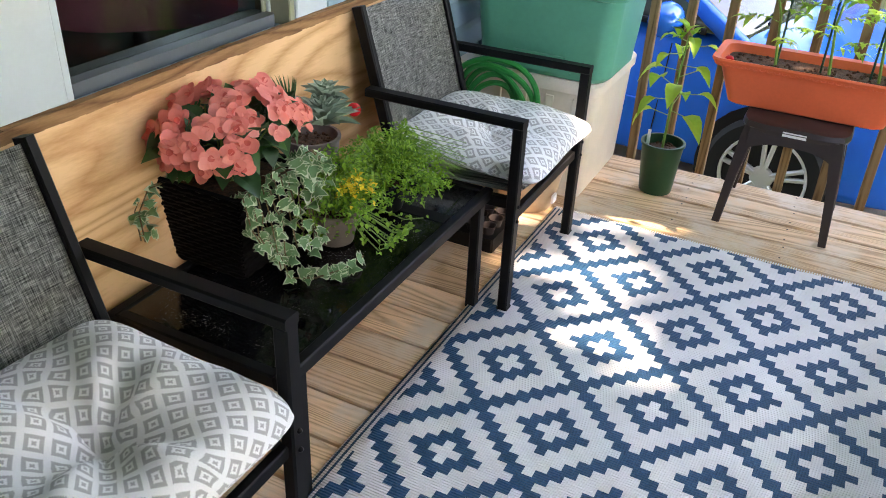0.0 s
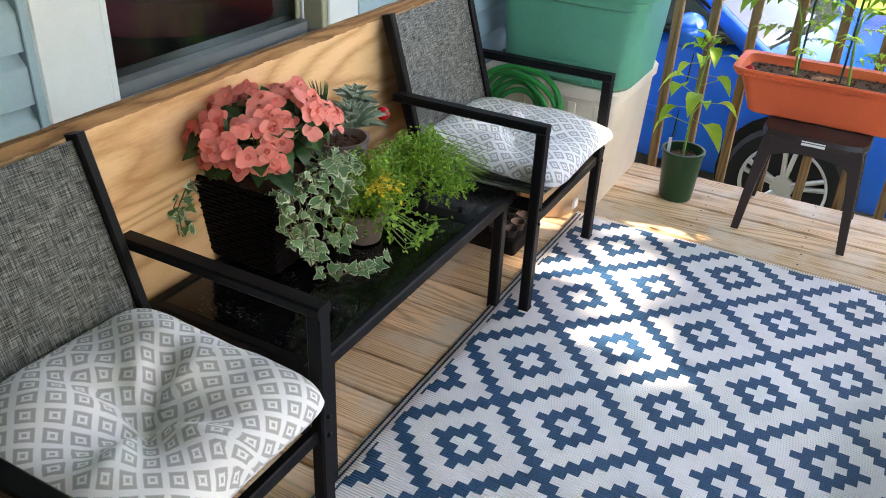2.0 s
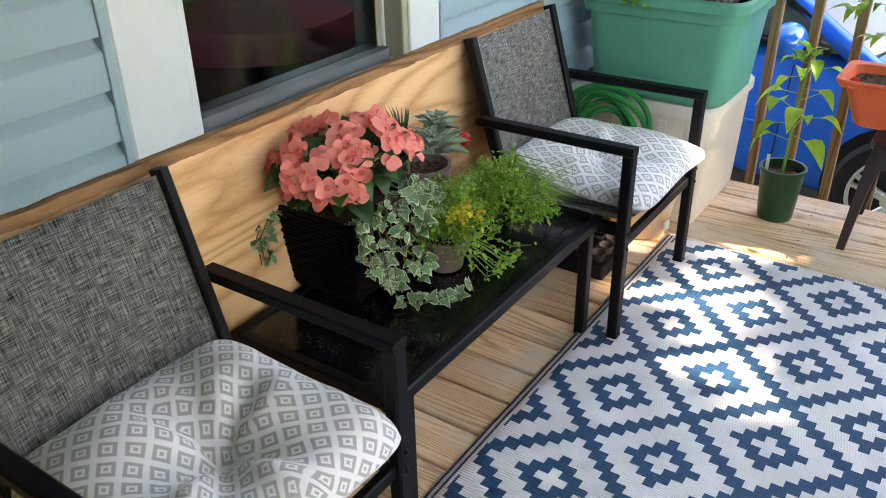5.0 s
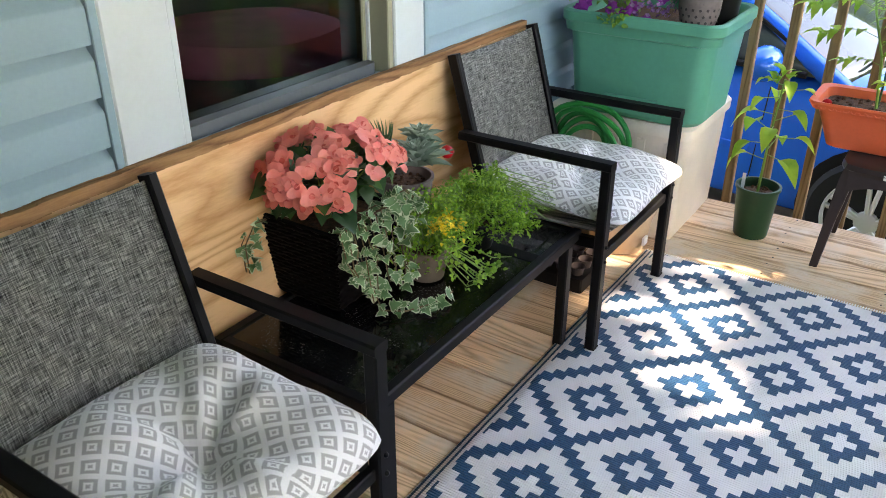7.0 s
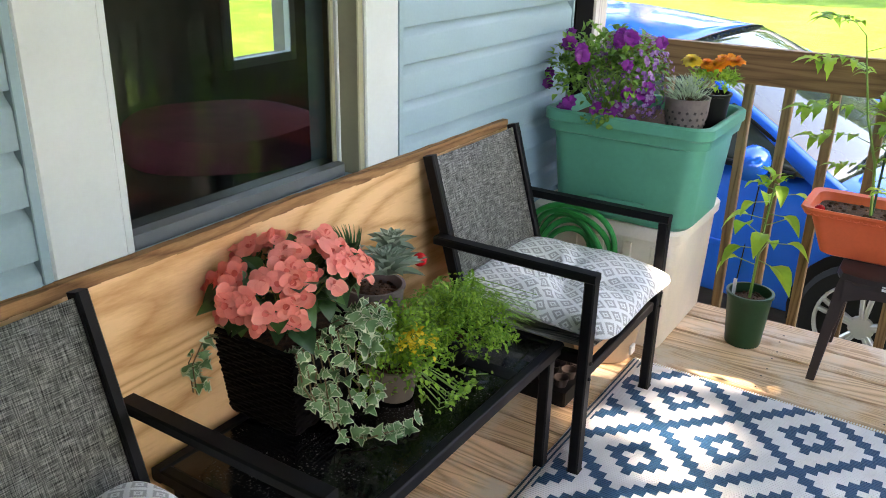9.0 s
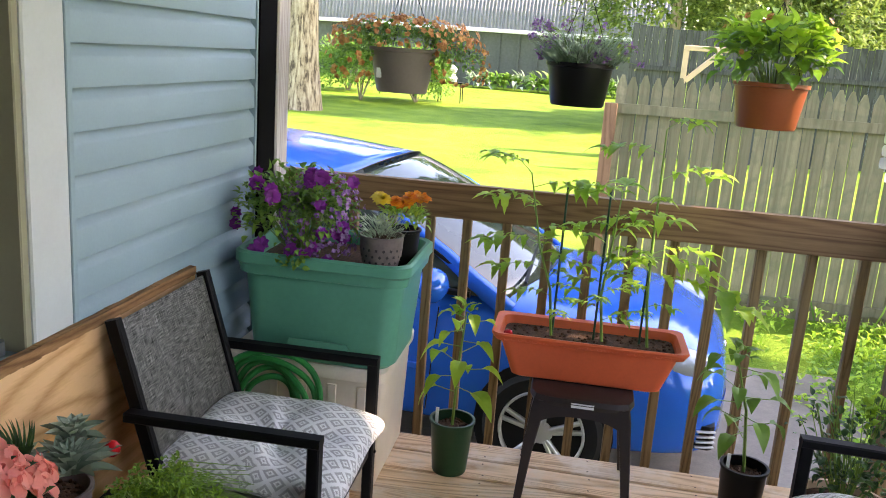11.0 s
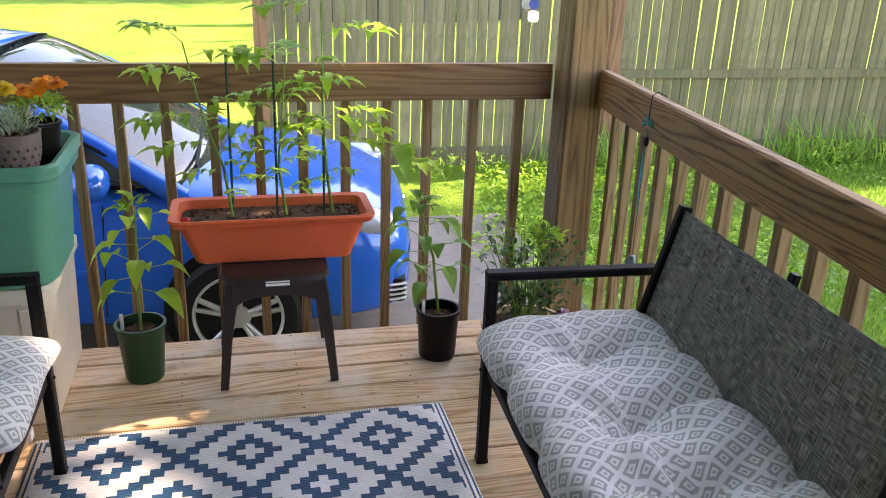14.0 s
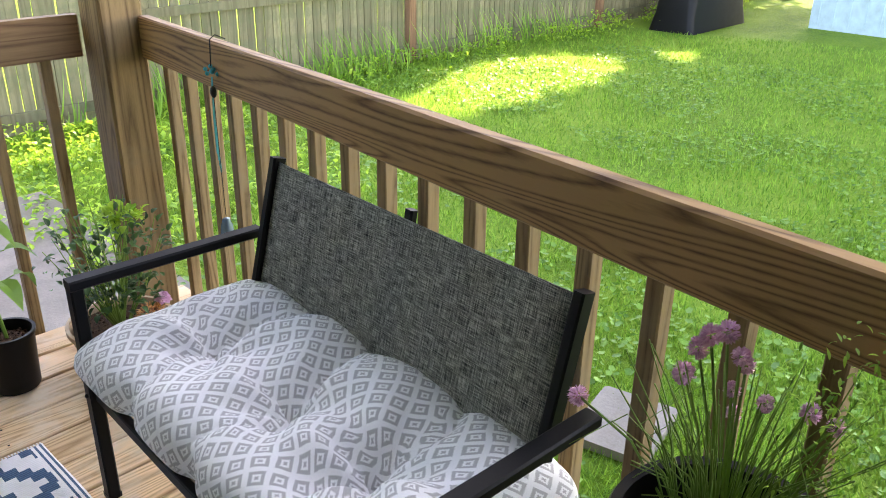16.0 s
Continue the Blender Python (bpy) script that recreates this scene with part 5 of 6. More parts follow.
for k in range(5):
    flower(g, Vector((0.125, -0.03, 0.2)) + Vector((0, 0, 0.004 * k)), (0, -0.3, 1), 0.03 - 0.004 * k, 7, 0.1 + 0.2 * k)
part("flower", g, F_PINK, rose, "magenta pink blossom")

# chives in a tall black pot beside the loveseat
random.seed(41)
chi = thing("chive_pot", "flowering pink chives and wispy dill in a tall black pot", "potted plant", pose(0.68, 0.885, 0))
pot(chi, [(0.112, 0), (0.117, 0.01), (0.138, 0.585), (0.15, 0.605), (0.155, 0.645), (0.15, 0.655), (0.137, 0.65), (0.133, 0.59), (0.13, 0.58)], BLACKP, 0.58, 40)
g = Geo()
for k in range(120):
    a, q = random.uniform(0, 6.283), random.random()
    b = Vector((0.045 + 0.05 * q * math.cos(a), 0.03 + 0.06 * q * math.sin(a), 0.58))
    sp = random.uniform(0.03, 0.14)
    tip = b + Vector((math.cos(a) * sp * 0.6, math.sin(a) * sp, random.uniform(0.08, 0.27)))
    pts = [b, b.lerp(tip, 0.5) + Vector((0, 0, 0.04)), tip]
    if k % 7 == 0:
        pts.append(tip + Vector((math.cos(a) * 0.04, math.sin(a) * 0.09, -0.10)))
    g.tube(pts, [0.0015, 0.0013, 0.001, 0.0006][:len(pts)], 4)
part("leaves", g, STEM, chi, "thin tubular green leaves", kind="stuff")
heads = [(0.02, 0.0, 0.385), (0.0, -0.03, 0.37), (0.05, -0.02, 0.33), (0.03, 0.04, 0.34), (0.02, 0.05, 0.30), (0.0, -0.07, 0.32), (0.05, -0.11, 0.30), (0.02, -0.15, 0.315), (0.06, -0.01, 0.245), (0.0, 0.2, 0.20), (0.04, 0.03, 0.36), (0.03, -0.015, 0.30)]
for i, (x, y, z) in enumerate(heads):
    c = Vector((x + 0.055, y + 0.075, 0.5 + z))
    q = Geo().tube([(0.045, 0.03 + y * 0.3, 0.58), c.lerp(Vector((0.045, 0.03, 0.58)), 0.4) + Vector((0, 0, 0.02)), c], 0.0022, 5)
    stalk = part("stalk", q, STEM, chi)
    q = Geo()
    R = random.uniform(0.013, 0.019)
    for k in range(120):
        d = rv().normalized()
        q.leaf(c + d * R * 0.35, d + rv(0.25), R * 0.62, 0.0052, d.orthogonal(), 0.05, 0.2)
    part("flower_head", q, F_PINK, stalk, "round pink chive flower head")
g, st = Geo(), Geo()
for k in range(9):
    e = Vector((0.065 + random.uniform(-0.05, 0.05), -0.05 - random.uniform(0, 0.09), 0.62 + random.uniform(0.0, 0.33)))
    st.tube([(0.055, 0.03, 0.58), (0.075, -0.03, 0.66), e], [0.0022, 0.0018, 0.001], 4)
    for _ in range(40):
        g.leaf(e + rv(0.035), rv(), random.uniform(0.008, 0.016), 0.004, (0, 0, 1), 0.1, 0.1)
part("dill_stem", st, STEM, chi, kind="stuff")
part("dill_leaves", g, L_PARS, chi, "feathery dill leaves", kind="stuff")

# ---- hanging baskets ----
def basket(name, label, x, y, zb, h, r0, r1, mat, wires=True):
    t = thing(name, label, "hanging basket", pose(x, y, zb), "hanging baskets at the porch edge")
    pot(t, tapered(r0, r1, h, 0.005), mat, h - 0.02, 36)
    top = 2.3 - zb
    hook = Geo()
    hz = h + 0.40
    hook.tube([(0, 0, hz - 0.13), (0.006, 0, hz - 0.06), (-0.014, 0, hz - 0.03), (-0.012, 0, hz), (0.008, 0, hz + 0.012), (0.02, 0, hz - 0.006)], 0.0055, 8)
    hk = part("hook", hook, BLACKP if mat is not RUSTPOT else WOODSTEM, t, "moulded plastic hanger hook")
    for a in (0.4, 2.5, 4.6):
        g = Geo().tube([(r1 * math.cos(a), r1 * math.sin(a), h - 0.005), (0, 0, hz - 0.13)], 0.0015, 5)
        part("hanger_wire", g, WIRE, t)
    g = Geo().tube([(0, 0, hz), (0.0, 0, hz + 0.02), (0, 0, top)], 0.0025, 6)
    part("chain", g, WIRE, t)
    return t


random.seed(51)
b1 = basket("calibrachoa_basket", "taupe hanging basket overflowing with rust orange flowers", -0.872, 3.3, 1.31, 0.16, 0.094, 0.122, TAUPEPOT)
g = Geo().box((-0.088, -0.078, 0.05), (-0.07, -0.0745, 0.085))
part("price_label", g, WHITEP, b1, "small pale label", smooth=False, m=Matrix.Rotation(radians(8), 4, "Z"))
part("foliage", leaves_on(Geo(), 1100, (0.0, 0, 0.19), (0.26, 0.17, 0.07), 0.022, 0.014, 0.7, 0.1, 0.4, 0.3), L_MID, b1, kind="stuff")
g = leaves_on(Geo(), 260, (-0.16, 0, 0.12), (0.10, 0.12, 0.08), 0.02, 0.013, 0.7, -0.2)
leaves_on(g, 260, (0.20, 0, 0.12), (0.10, 0.12, 0.08), 0.02, 0.013, 0.7, -0.2)
part("trailing_foliage", g, L_MID, b1, kind="stuff")
g = florets(Geo(), 280, (0, 0, 0.19), (0.27, 0.18, 0.085), 0.0115, 5, 0.2, -0.3, 0.3)
florets(g, 45, (-0.18, 0, 0.12), (0.10, 0.12, 0.09), 0.013, 5, 0.1, -0.9, 0.3)
florets(g, 55, (0.22, 0, 0.12), (0.10, 0.12, 0.09), 0.013, 5, 0.1, -0.9, 0.3)
part("bloom", g, F_RUST, b1, "small rust orange trumpet flowers", kind="stuff")
b2 = basket("lavender_basket", "black hanging basket of silvery leaves and lilac flowers", -0.226, 3.3, 1.312, 0.15, 0.096, 0.116, BLACKP)
g, st = Geo(), Geo()
for k in range(420):
    a, q = random.uniform(0, 6.283), random.random() ** 0.5
    b = Vector((0.10 * q * math.cos(a), 0.10 * q * math.sin(a), 0.13))
    tip = b + Vector((0.07 * q * math.cos(a), 0.06 * q * math.sin(a), random.uniform(0.03, 0.12)))
    for _ in range(5):
        g.leaf(b.lerp(tip, random.random()), (math.cos(a) * q + random.uniform(-0.5, 0.5), math.sin(a) * q + random.uniform(-0.5, 0.5), 0.9), random.uniform(0.025, 0.05), 0.009, (1, 0, 0), 0.1, 0.1)
part("foliage", g, L_GREY, b2, kind="stuff")
g = Geo()
for k in range(46):
    a, q = random.uniform(0, 6.283), random.uniform(0.4, 1)
    tip = Vector((0.22 * q * math.cos(a), 0.16 * q * math.sin(a), random.uniform(0.15, 0.29)))
    st.tube([(0.05 * math.cos(a), 0.05 * math.sin(a), 0.14), tip * 0.6 + Vector((0, 0, 0.08)), tip], 0.001, 4)
    for _ in range(6):
        flower(g, tip + rv(0.010), rv(), 0.007, 4, 0.3)
part("flower_stem", st, STEM, b2, kind="stuff")
part("bloom", g, F_LILAC, b2, "pale lilac flower heads", kind="stuff")
b3 = basket("lantana_basket", "rust brown hanging pot of broad bright green leaves", 0.43, 3.3, 1.287, 0.155, 0.10, 0.122, RUSTPOT)
part("stem", stems_to(Geo(), (0, 0, 0.13), (0, 0, 0.23), (0.17, 0.15, 0.13), 40, 0.0025), STEM, b3, kind="stuff")
part("leaves", leaves_on(Geo(), 150, (0.0, 0, 0.22), (0.20, 0.17, 0.14), 0.062, 0.054, 0.7, 0.1, 0.4, 0.35), L_MID, b3, kind="stuff")
part("young_leaves", leaves_on(Geo(), 190, (0.0, 0, 0.25), (0.205, 0.18, 0.15), 0.056, 0.050, 0.8, 0.2, 0.3, 0.7), L_LIME, b3, kind="stuff")
g = florets(Geo(), 9, (0, 0, 0.26), (0.21, 0.17, 0.15), 0.012, 7, 0.3, -0.1)
part("bloom", g, F_RUST, b3, "small orange flower clusters", kind="stuff")
g = Geo().tube([(0, 0, 0.5), (0, 0, 0.02), (0.012, 0, 0.0), (0.024, 0, 0.012), (0.024, 0, 0.04)], 0.0022, 6)
whole("ceiling_hook", g, WIRE, "empty dark wire hook hanging from the porch edge", "hook", m=pose(0.885, 3.27, 1.80))

# ---- shell chime and rail ornament ----
random.seed(61)
chime = thing("wind_chime", "white, blue and pale green capiz shell wind chime", "wind chime", pose(0.80, 3.0, 1.60))
part("top_ring", Geo().lathe([(0.05, 0), (0.07, 0.0), (0.072, 0.004), (0.07, 0.008), (0.05, 0.008)], 28), WHITEP, chime)
g = Geo().tube([(0, 0, 0.0), (0, 0, 0.9)], 0.0012, 5)
part("hanging_cord", g, WIRE, chime)
for k in range(10):
    a = 6.28319 * k / 10
    n = (6, 8, 6, 7, 9, 10, 11, 8, 6, 7)[k]
    r = 0.058
    g = Geo().tube([(r * math.cos(a), r * math.sin(a), 0), (r * math.cos(a), r * math.sin(a), -0.04 * n)], 0.0006, 4)
    string = part("string", g, WHITEP, chime)
    for j in range(n):
        tw = random.uniform(-0.7, 0.7)
        q = Geo()
        sq = random.random() < 0.5
        ring = []
        for i in range(16):
            th = 6.28319 * i / 16
            e = (abs(math.cos(th)) ** 5 + abs(math.sin(th)) ** 5) ** (-0.2) if sq else 1
            ring.append((0.0185 * e * math.cos(th), 0.0185 * e * math.sin(th)))
        c = Vector((r * math.cos(a), r * math.sin(a), -0.022 - 0.039 * j))
        sx = Vector((math.cos(tw), math.sin(tw), 0))
        nn = Vector((-sx.y, sx.x, 0)) * 0.0006
        q.loft([[c + sx * u1 + Vector((0, 0, v1)) + nn * s for u1, v1 in ring] for s in (-1, 1)])
        part("shell_disc", q, SHELL_B if j in (2, 3, 5, 6, 9) and (k * 3 + j) % 5 < 3 else SHELL_G if (k + j) % 3 == 0 else SHELL_W, string)
orn = thing("rail_ornament", "teal cord ornament with a small blue-grey bell hung on the rail", "ornament", pose(rail2_x(2.545) - 0.012, 2.545, 1.0))
part("wire_hook", Geo().tube([(0.05, 0, 0.004), (0.02, 0, 0.018), (0.004, 0, 0.008), (0.0, 0, -0.06)], 0.0018, 6), WIRE, orn)
g = Geo()
for k in range(10):
    g.ball(Vector((0, 0, -0.07)) + rv(0.013), 0.006, 7, 5)
part("bead_cluster", g, TEAL, orn)
part("dark_bead", Geo().ball((0, 0, -0.13), 0.012, 10, 8, (0.7, 1, 1.4)), WIRE, orn)
for k in range(4):
    part("ribbon", Geo().tube([(0, 0, -0.09), (0.003 * k - 0.006, 0.004 * k, -0.2), (0.004 * k - 0.006, 0.003 * k, -0.3 - 0.02 * k)], 0.0022, 5), TEAL, orn)
part("cord", Geo().tube([(0, 0, -0.13), (0.002, 0.002, -0.49)], 0.001, 5), WIRE, orn)
part("bell", Geo().lathe([(0.0001, 0.052), (0.01, 0.05), (0.017, 0.03), (0.019, 0.005), (0.022, 0.0), (0.018, 0.0), (0.015, 0.02)], 18, (0.002, 0.002, -0.545)), BELLGREY, orn, "blue-grey bell")

# ---- the blue car on the drive ----
Geo.fine = False
def make_car(name, label, m, paint):
    t = thing(name, label, "car", m)
    # lower body: sections from nose to tail (x, half width, bottom, top)
    secs = [(0.85, 0.40, 0.34, 0.55), (0.83, 0.60, 0.24, 0.63), (0.75, 0.73, 0.20, 0.71), (0.55, 0.80, 0.18, 0.79), (0.25, 0.835, 0.17, 0.85), (0.0, 0.845, 0.17, 0.885), (-0.3, 0.85, 0.17, 0.915), (-0.62, 0.85, 0.17, 0.92),
            (-1.2, 0.85, 0.17, 0.93), (-1.9, 0.85, 0.17, 0.96), (-2.6, 0.84, 0.18, 1.0), (-3.0, 0.80, 0.22, 1.02), (-3.18, 0.70, 0.30, 0.98)]
    rings = []
    for x, w, zb, zt in secs:
        half = [(0.0, zb), (w * 0.88, zb), (w * 0.97, zb + 0.10), (w * 1.0, zb + 0.30), (w * 0.99, zt - 0.2), (w * 0.965, zt - 0.10), (w * 0.92, zt - 0.045), (w * 0.80, zt - 0.008), (w * 0.5, zt + 0.02), (0.0, zt + 0.03)]
        half = [(y, max(z, zb)) for y, z in half]
        rings.append([(x, -y, z) for y, z in half] + [(x, y, z) for y, z in reversed(half[1:-1])])
    body = part("body", Geo().loft(rings), paint, t, "glossy blue car body")
    sub = body.modifiers.new("round", "SUBSURF")
    sub.levels = sub.render_levels = 2
    # glasshouse: bowed windscreen, arched roof, raked side glass
    def skin(fn, nu, nv):
        q = Geo()
        q.v = [tuple(fn(2 * i / nu - 1, k / nv)) for i in range(nu + 1) for k in range(nv + 1)]
        q.f = [(i * (nv + 1) + k, (i + 1) * (nv + 1) + k, (i + 1) * (nv + 1) + k + 1, i * (nv + 1) + k + 1) for i in range(nu) for k in range(nv)]
        return q

    def thick(ob, d):
        ob.modifiers.new("thick", "SOLIDIFY").thickness = d
    screen = lambda a, b: (-0.13 - 0.97 * b - 0.14 * a * a * (1 - 0.35 * b), a * (0.785 - 0.115 * b), 0.925 + 0.53 * b + 0.19 * b * (1 - b) - 0.055 * a * a)
    roof = lambda a, b: (-1.10 - 0.091 * a * a * (1 - b) - 1.8 * b, a * (0.672 + 0.02 * math.sin(math.pi * b)), 1.459 + 0.066 * math.sin(math.pi * b * 0.8) - 0.055 * a * a - 0.02 * a ** 4)
    thick(part("windscreen", skin(screen, 20, 12), CARGLASS, t, "sky-reflecting curved windscreen"), 0.006)
    thick(part("roof_panel", skin(roof, 20, 16), paint, t), 0.012)
    part("roof_seam", Geo().tube([Vector(roof(a / 10, 0.0)) + Vector((0.003, 0, 0.0)) for a in range(-10, 11)], 0.004, 6), BLACKP, t)
    thick(part("rear_window", skin(lambda a, b: (-3.06 + 0.16 * b, a * (0.78 - 0.17 * b), 0.95 + 0.45 * b), 8, 4), CARGLASS, t), 0.006)
    for s in (-1, 1):
        def side(a, b):
            f = (a + 1) / 2
            return ((-0.30 - 0.87 * b) * (1 - f) + (-3.03 + 0.14 * b) * f, s * (0.81 - 0.125 * b ** 1.3), 0.915 + 0.475 * b)
        thick(part("side_window", skin(side, 12, 8), CARGLASS, t), 0.005)
        part("windscreen_pillar", Geo().tube([(-0.22, s * 0.795, 0.86), (-0.42, s * 0.775, 0.98), (-0.574, s * 0.752, 1.08), (-0.878, s * 0.712, 1.255), (-1.19, s * 0.672, 1.385), (-1.6, s * 0.68, 1.415), (-2.2, s * 0.685, 1.42), (-2.9, s * 0.66, 1.38)], [r * (1.0 if s < 0 else 0.4) for r in (0.05, 0.048, 0.042, 0.034, 0.024, 0.02, 0.02, 0.02)], 10), paint, t)
        part("door_pillar", Geo().beam((-1.62, s * 0.808, 0.93), (-1.66, s * 0.685, 1.40), 0.09, 0.03, 0.006), BLACKP, t)
        part("belt_strip", Geo().beam((-0.42, s * 0.822, 0.922), (-2.9, s * 0.815, 0.96), 0.03, 0.03, 0.006), BLACKP, t)
        part("quarter_pillar", Geo().beam((-0.78, s * 0.81, 0.92), (-0.80, s * 0.772, 1.18), 0.035, 0.02, 0.004), BLACKP, t)
        part("quarter_sill", Geo().beam((-0.34, s * 0.80, 0.945), (-0.78, s * 0.765, 1.19), 0.03, 0.02, 0.004), BLACKP, t)
        part("door_seam", Geo().beam((-0.60, s * 0.851, 0.30), (-0.57, s * 0.832, 0.84), 0.006, 0.006, 0.001), BLACKP, t)
        part("side_moulding", Geo().beam((-0.62, s * 0.852, 0.52), (-2.2, s * 0.852, 0.54), 0.012, 0.035, 0.004), paint, t)
        part("headlight", Geo().ball((0.58, s * 0.66, 0.70), 0.15, 16, 10, (1.15, 0.62, 0.5)), LAMP, t, "clear headlight")
        mi = part("door_mirror", Geo().ball((-0.57, s * 0.98, 0.985), 0.115, 18, 12, (0.7, 1.05, 0.72)), paint, t)
        part("mirror_arm", Geo().beam((-0.60, s * 0.80, 0.93), (-0.58, s * 0.92, 0.96), 0.05, 0.035, 0.008), BLACKP, mi)
        gr = part("fog_grille", Geo().box((0.60, s * 0.62 - 0.08, 0.29), (0.80, s * 0.62 + 0.08, 0.41), 0.02), BLACKP, t, "black fog lamp grille")
        gr.matrix_basis = Matrix.Translation((0.0, 0.0, 0)) @ Matrix.Rotation(s * radians(0), 4, "Z")
        for k in range(4):
            part("slat", Geo().beam((0.805, s * 0.62 - 0.075, 0.31 + 0.026 * k), (0.72, s * 0.62 + s * 0.105, 0.31 + 0.026 * k), 0.02, 0.008, 0.002), ALLOY, gr)
    part("grille", Geo().box((0.79, -0.35, 0.42), (0.845, 0.35, 0.52), 0.02), BLACKP, t)
    part("badge", Geo().ball((0.835, 0, 0.60), 0.05, 14, 8, (0.3, 1, 0.8)), CHROME, t)
    part("wiper", Geo().tube([(-0.20, -0.55, 0.945), (-0.24, -0.1, 1.0), (-0.28, 0.2, 1.015)], 0.009, 6), BLACKP, t)
    for wx in (0.0, -2.5):
        for s in (-1, 1):
            part("wheel_arch", Geo().lathe([(0.335, 0), (0.345, 0.025), (0.33, 0.03), (0.0001, 0.03)], 28), BLACKP, t, m=Matrix.Translation((wx, s * 0.826, 0.31)) @ Matrix.Rotation(-s * math.pi / 2, 4, "X"))
            wh = new("wheel")
            wh.empty_display_size = 0.05
            wh.parent = t
            wh.matrix_basis = Matrix.Translation((wx, s * 0.81, 0.30)) @ Matrix.Rotation(-s * math.pi / 2, 4, "X")
            part("tyre", Geo().lathe([(0.20, -0.1), (0.27, -0.1), (0.298, -0.07), (0.30, 0.0), (0.298, 0.05), (0.275, 0.075), (0.215, 0.068), (0.205, 0.05)], 40), TYRE, wh)
            part("brake_disc", Geo().lathe([(0.205, -0.02), (0.205, 0.0), (0.0001, 0.0)], 32), BLACKP, wh, "dark brake behind the spokes")
            g = Geo().lathe([(0.216, 0.062), (0.210, 0.074), (0.199, 0.066), (0.197, 0.02)], 40)
            g.f.pop()
            g.f.pop()
            g.lathe([(0.058, 0.055), (0.055, 0.07), (0.03, 0.076), (0.0001, 0.076)], 20)
            for k in range(5):
                a = 6.28319 * k / 5 + 0.3
                for e in (-0.14, 0.14):
                    p0 = Vector((0.045 * math.cos(a + e), 0.045 * math.sin(a + e), 0.06))
                    p1 = Vector((0.20 * math.cos(a + e * 0.9), 0.20 * math.sin(a + e * 0.9), 0.055))
                    g.beam(p0, p1, 0.021, 0.03, 0.005, side=(-math.sin(a), math.cos(a), 0))
            part("rim", g, ALLOY, wh, "five-spoke silver alloy rim")
    return t


make_car("car", "bright blue hatchback parked beside the deck", pose(-0.13, 4.86, GZ + 0.025, 0, 0, -7.0), CARBLUE)

# ---- fence ----
FY = 7.73
fence = thing("fence", "weathered grey-green wooden picket privacy fence", "fence", kind="structure")
for x in (0.03, 3.28, 6.62, 10.45, 14.2):
    part("fence_post", Geo().box((x - 0.055, FY - 0.10, GZ - 0.1), (x + 0.055, FY - 0.015, 1.14 + 0.03 * (x > 3)), 0.006), FENCEP, fence, "reddish square fence post")
for z in (1.10, 0.24, -0.48):
    part("fence_rail", Geo().box((0.03, FY - 0.05, z - 0.042), (18.0, FY - 0.012, z + 0.042), 0.005), FENCEW, fence)

# ---- lawn, weeds, stones ----
random.seed(71)
g = Geo()
for k in range(240000):
    d = 1.2 + 11 * random.random() ** 1.35
    a = radians(random.uniform(-70, 72))
    x, y = -0.1 + d * math.cos(a), 1.0 + d * math.sin(a)
    if (x < rail2_x(y) + 0.2 and y < 3.3) or y > FY - 0.1 or (x < 1.9 and 3.3 < y < 6.3):
        continue
    h = random.uniform(0.025, 0.06) * (1 + 0.8 * max(0, noise.noise((x * 0.8, y * 0.8, 0.0))))
    w = random.uniform(0.0018, 0.004) * (1 + d * 0.10)
    t = random.uniform(0, 6.283)
    lx, ly = random.uniform(-0.03, 0.03), random.uniform(-0.03, 0.03)
    g.v += [(x - w * math.cos(t), y - w * math.sin(t), GZ), (x + w * math.cos(t), y + w * math.sin(t), GZ), (x + lx, y + ly, GZ + h)]
    n = len(g.v)
    g.f.append((n - 3, n - 2, n - 1))
whole("grass", g, BLADE, "uneven mown grass blades of the lawn", "grass", kind="stuff", smooth=False)
g = Geo()
for k in range(5600):
    if k % 2:
        x, y = random.uniform(1.3, 3.6), random.uniform(4.6, FY - 0.15)
    else:
        x, y = random.uniform(2.5, 15), FY - 0.1 - abs(random.gauss(0, 0.28))
    if noise.noise((x * 1.5, y * 1.5, 4.0)) < -0.15:
        continue
    z = GZ + random.uniform(0.02, 0.30) * (0.6 + noise.noise((x, y, 3.0)))
    g.leaf((x, y, max(z, GZ + 0.02)), rv() + Vector((0, -0.2, 0.5)), random.uniform(0.03, 0.075), random.uniform(0.018, 0.045), (0, 0, 1), 0.3, 0.15)
whole("weeds", g, L_LIME, "leafy green weeds growing along the fence", "weeds", kind="stuff")
g = Geo()
for k in range(480):
    x = random.choice((random.gauss(5.6, 0.5), random.gauss(8.2, 0.9), random.gauss(3.4, 0.5)))
    y = FY - 0.15 - abs(random.gauss(0, 0.15))
    h = random.uniform(0.15, 0.6)
    b = Vector((x, y, GZ))
    g.leaf(b, (random.uniform(-0.4, 0.4), random.uniform(-0.4, 0.2), 1), h, 0.015, (0, -1, 0), 0.3, 0.1)
whole("tall_grass", g, BLADE, "tall wispy grass along the fence foot", "grass", kind="stuff")
g = Geo()
for k in range(30000):
    x, y = random.uniform(1.15, 9.5), random.uniform(-3.5, FY - 0.3)
    if noise.noise((x * 0.9, y * 0.9, 7.0)) < -0.08 or x < rail2_x(y) + 0.15:
        continue
    g.disc((x, y, GZ + random.uniform(0.02, 0.05)), Vector((0, 0, 1)) + rv(0.5), random.uniform(0.010, 0.024), 5, 0.1)
whole("clover", g, L_MID, "patches of round clover leaves in the lawn", "clover", kind="stuff", smooth=False)
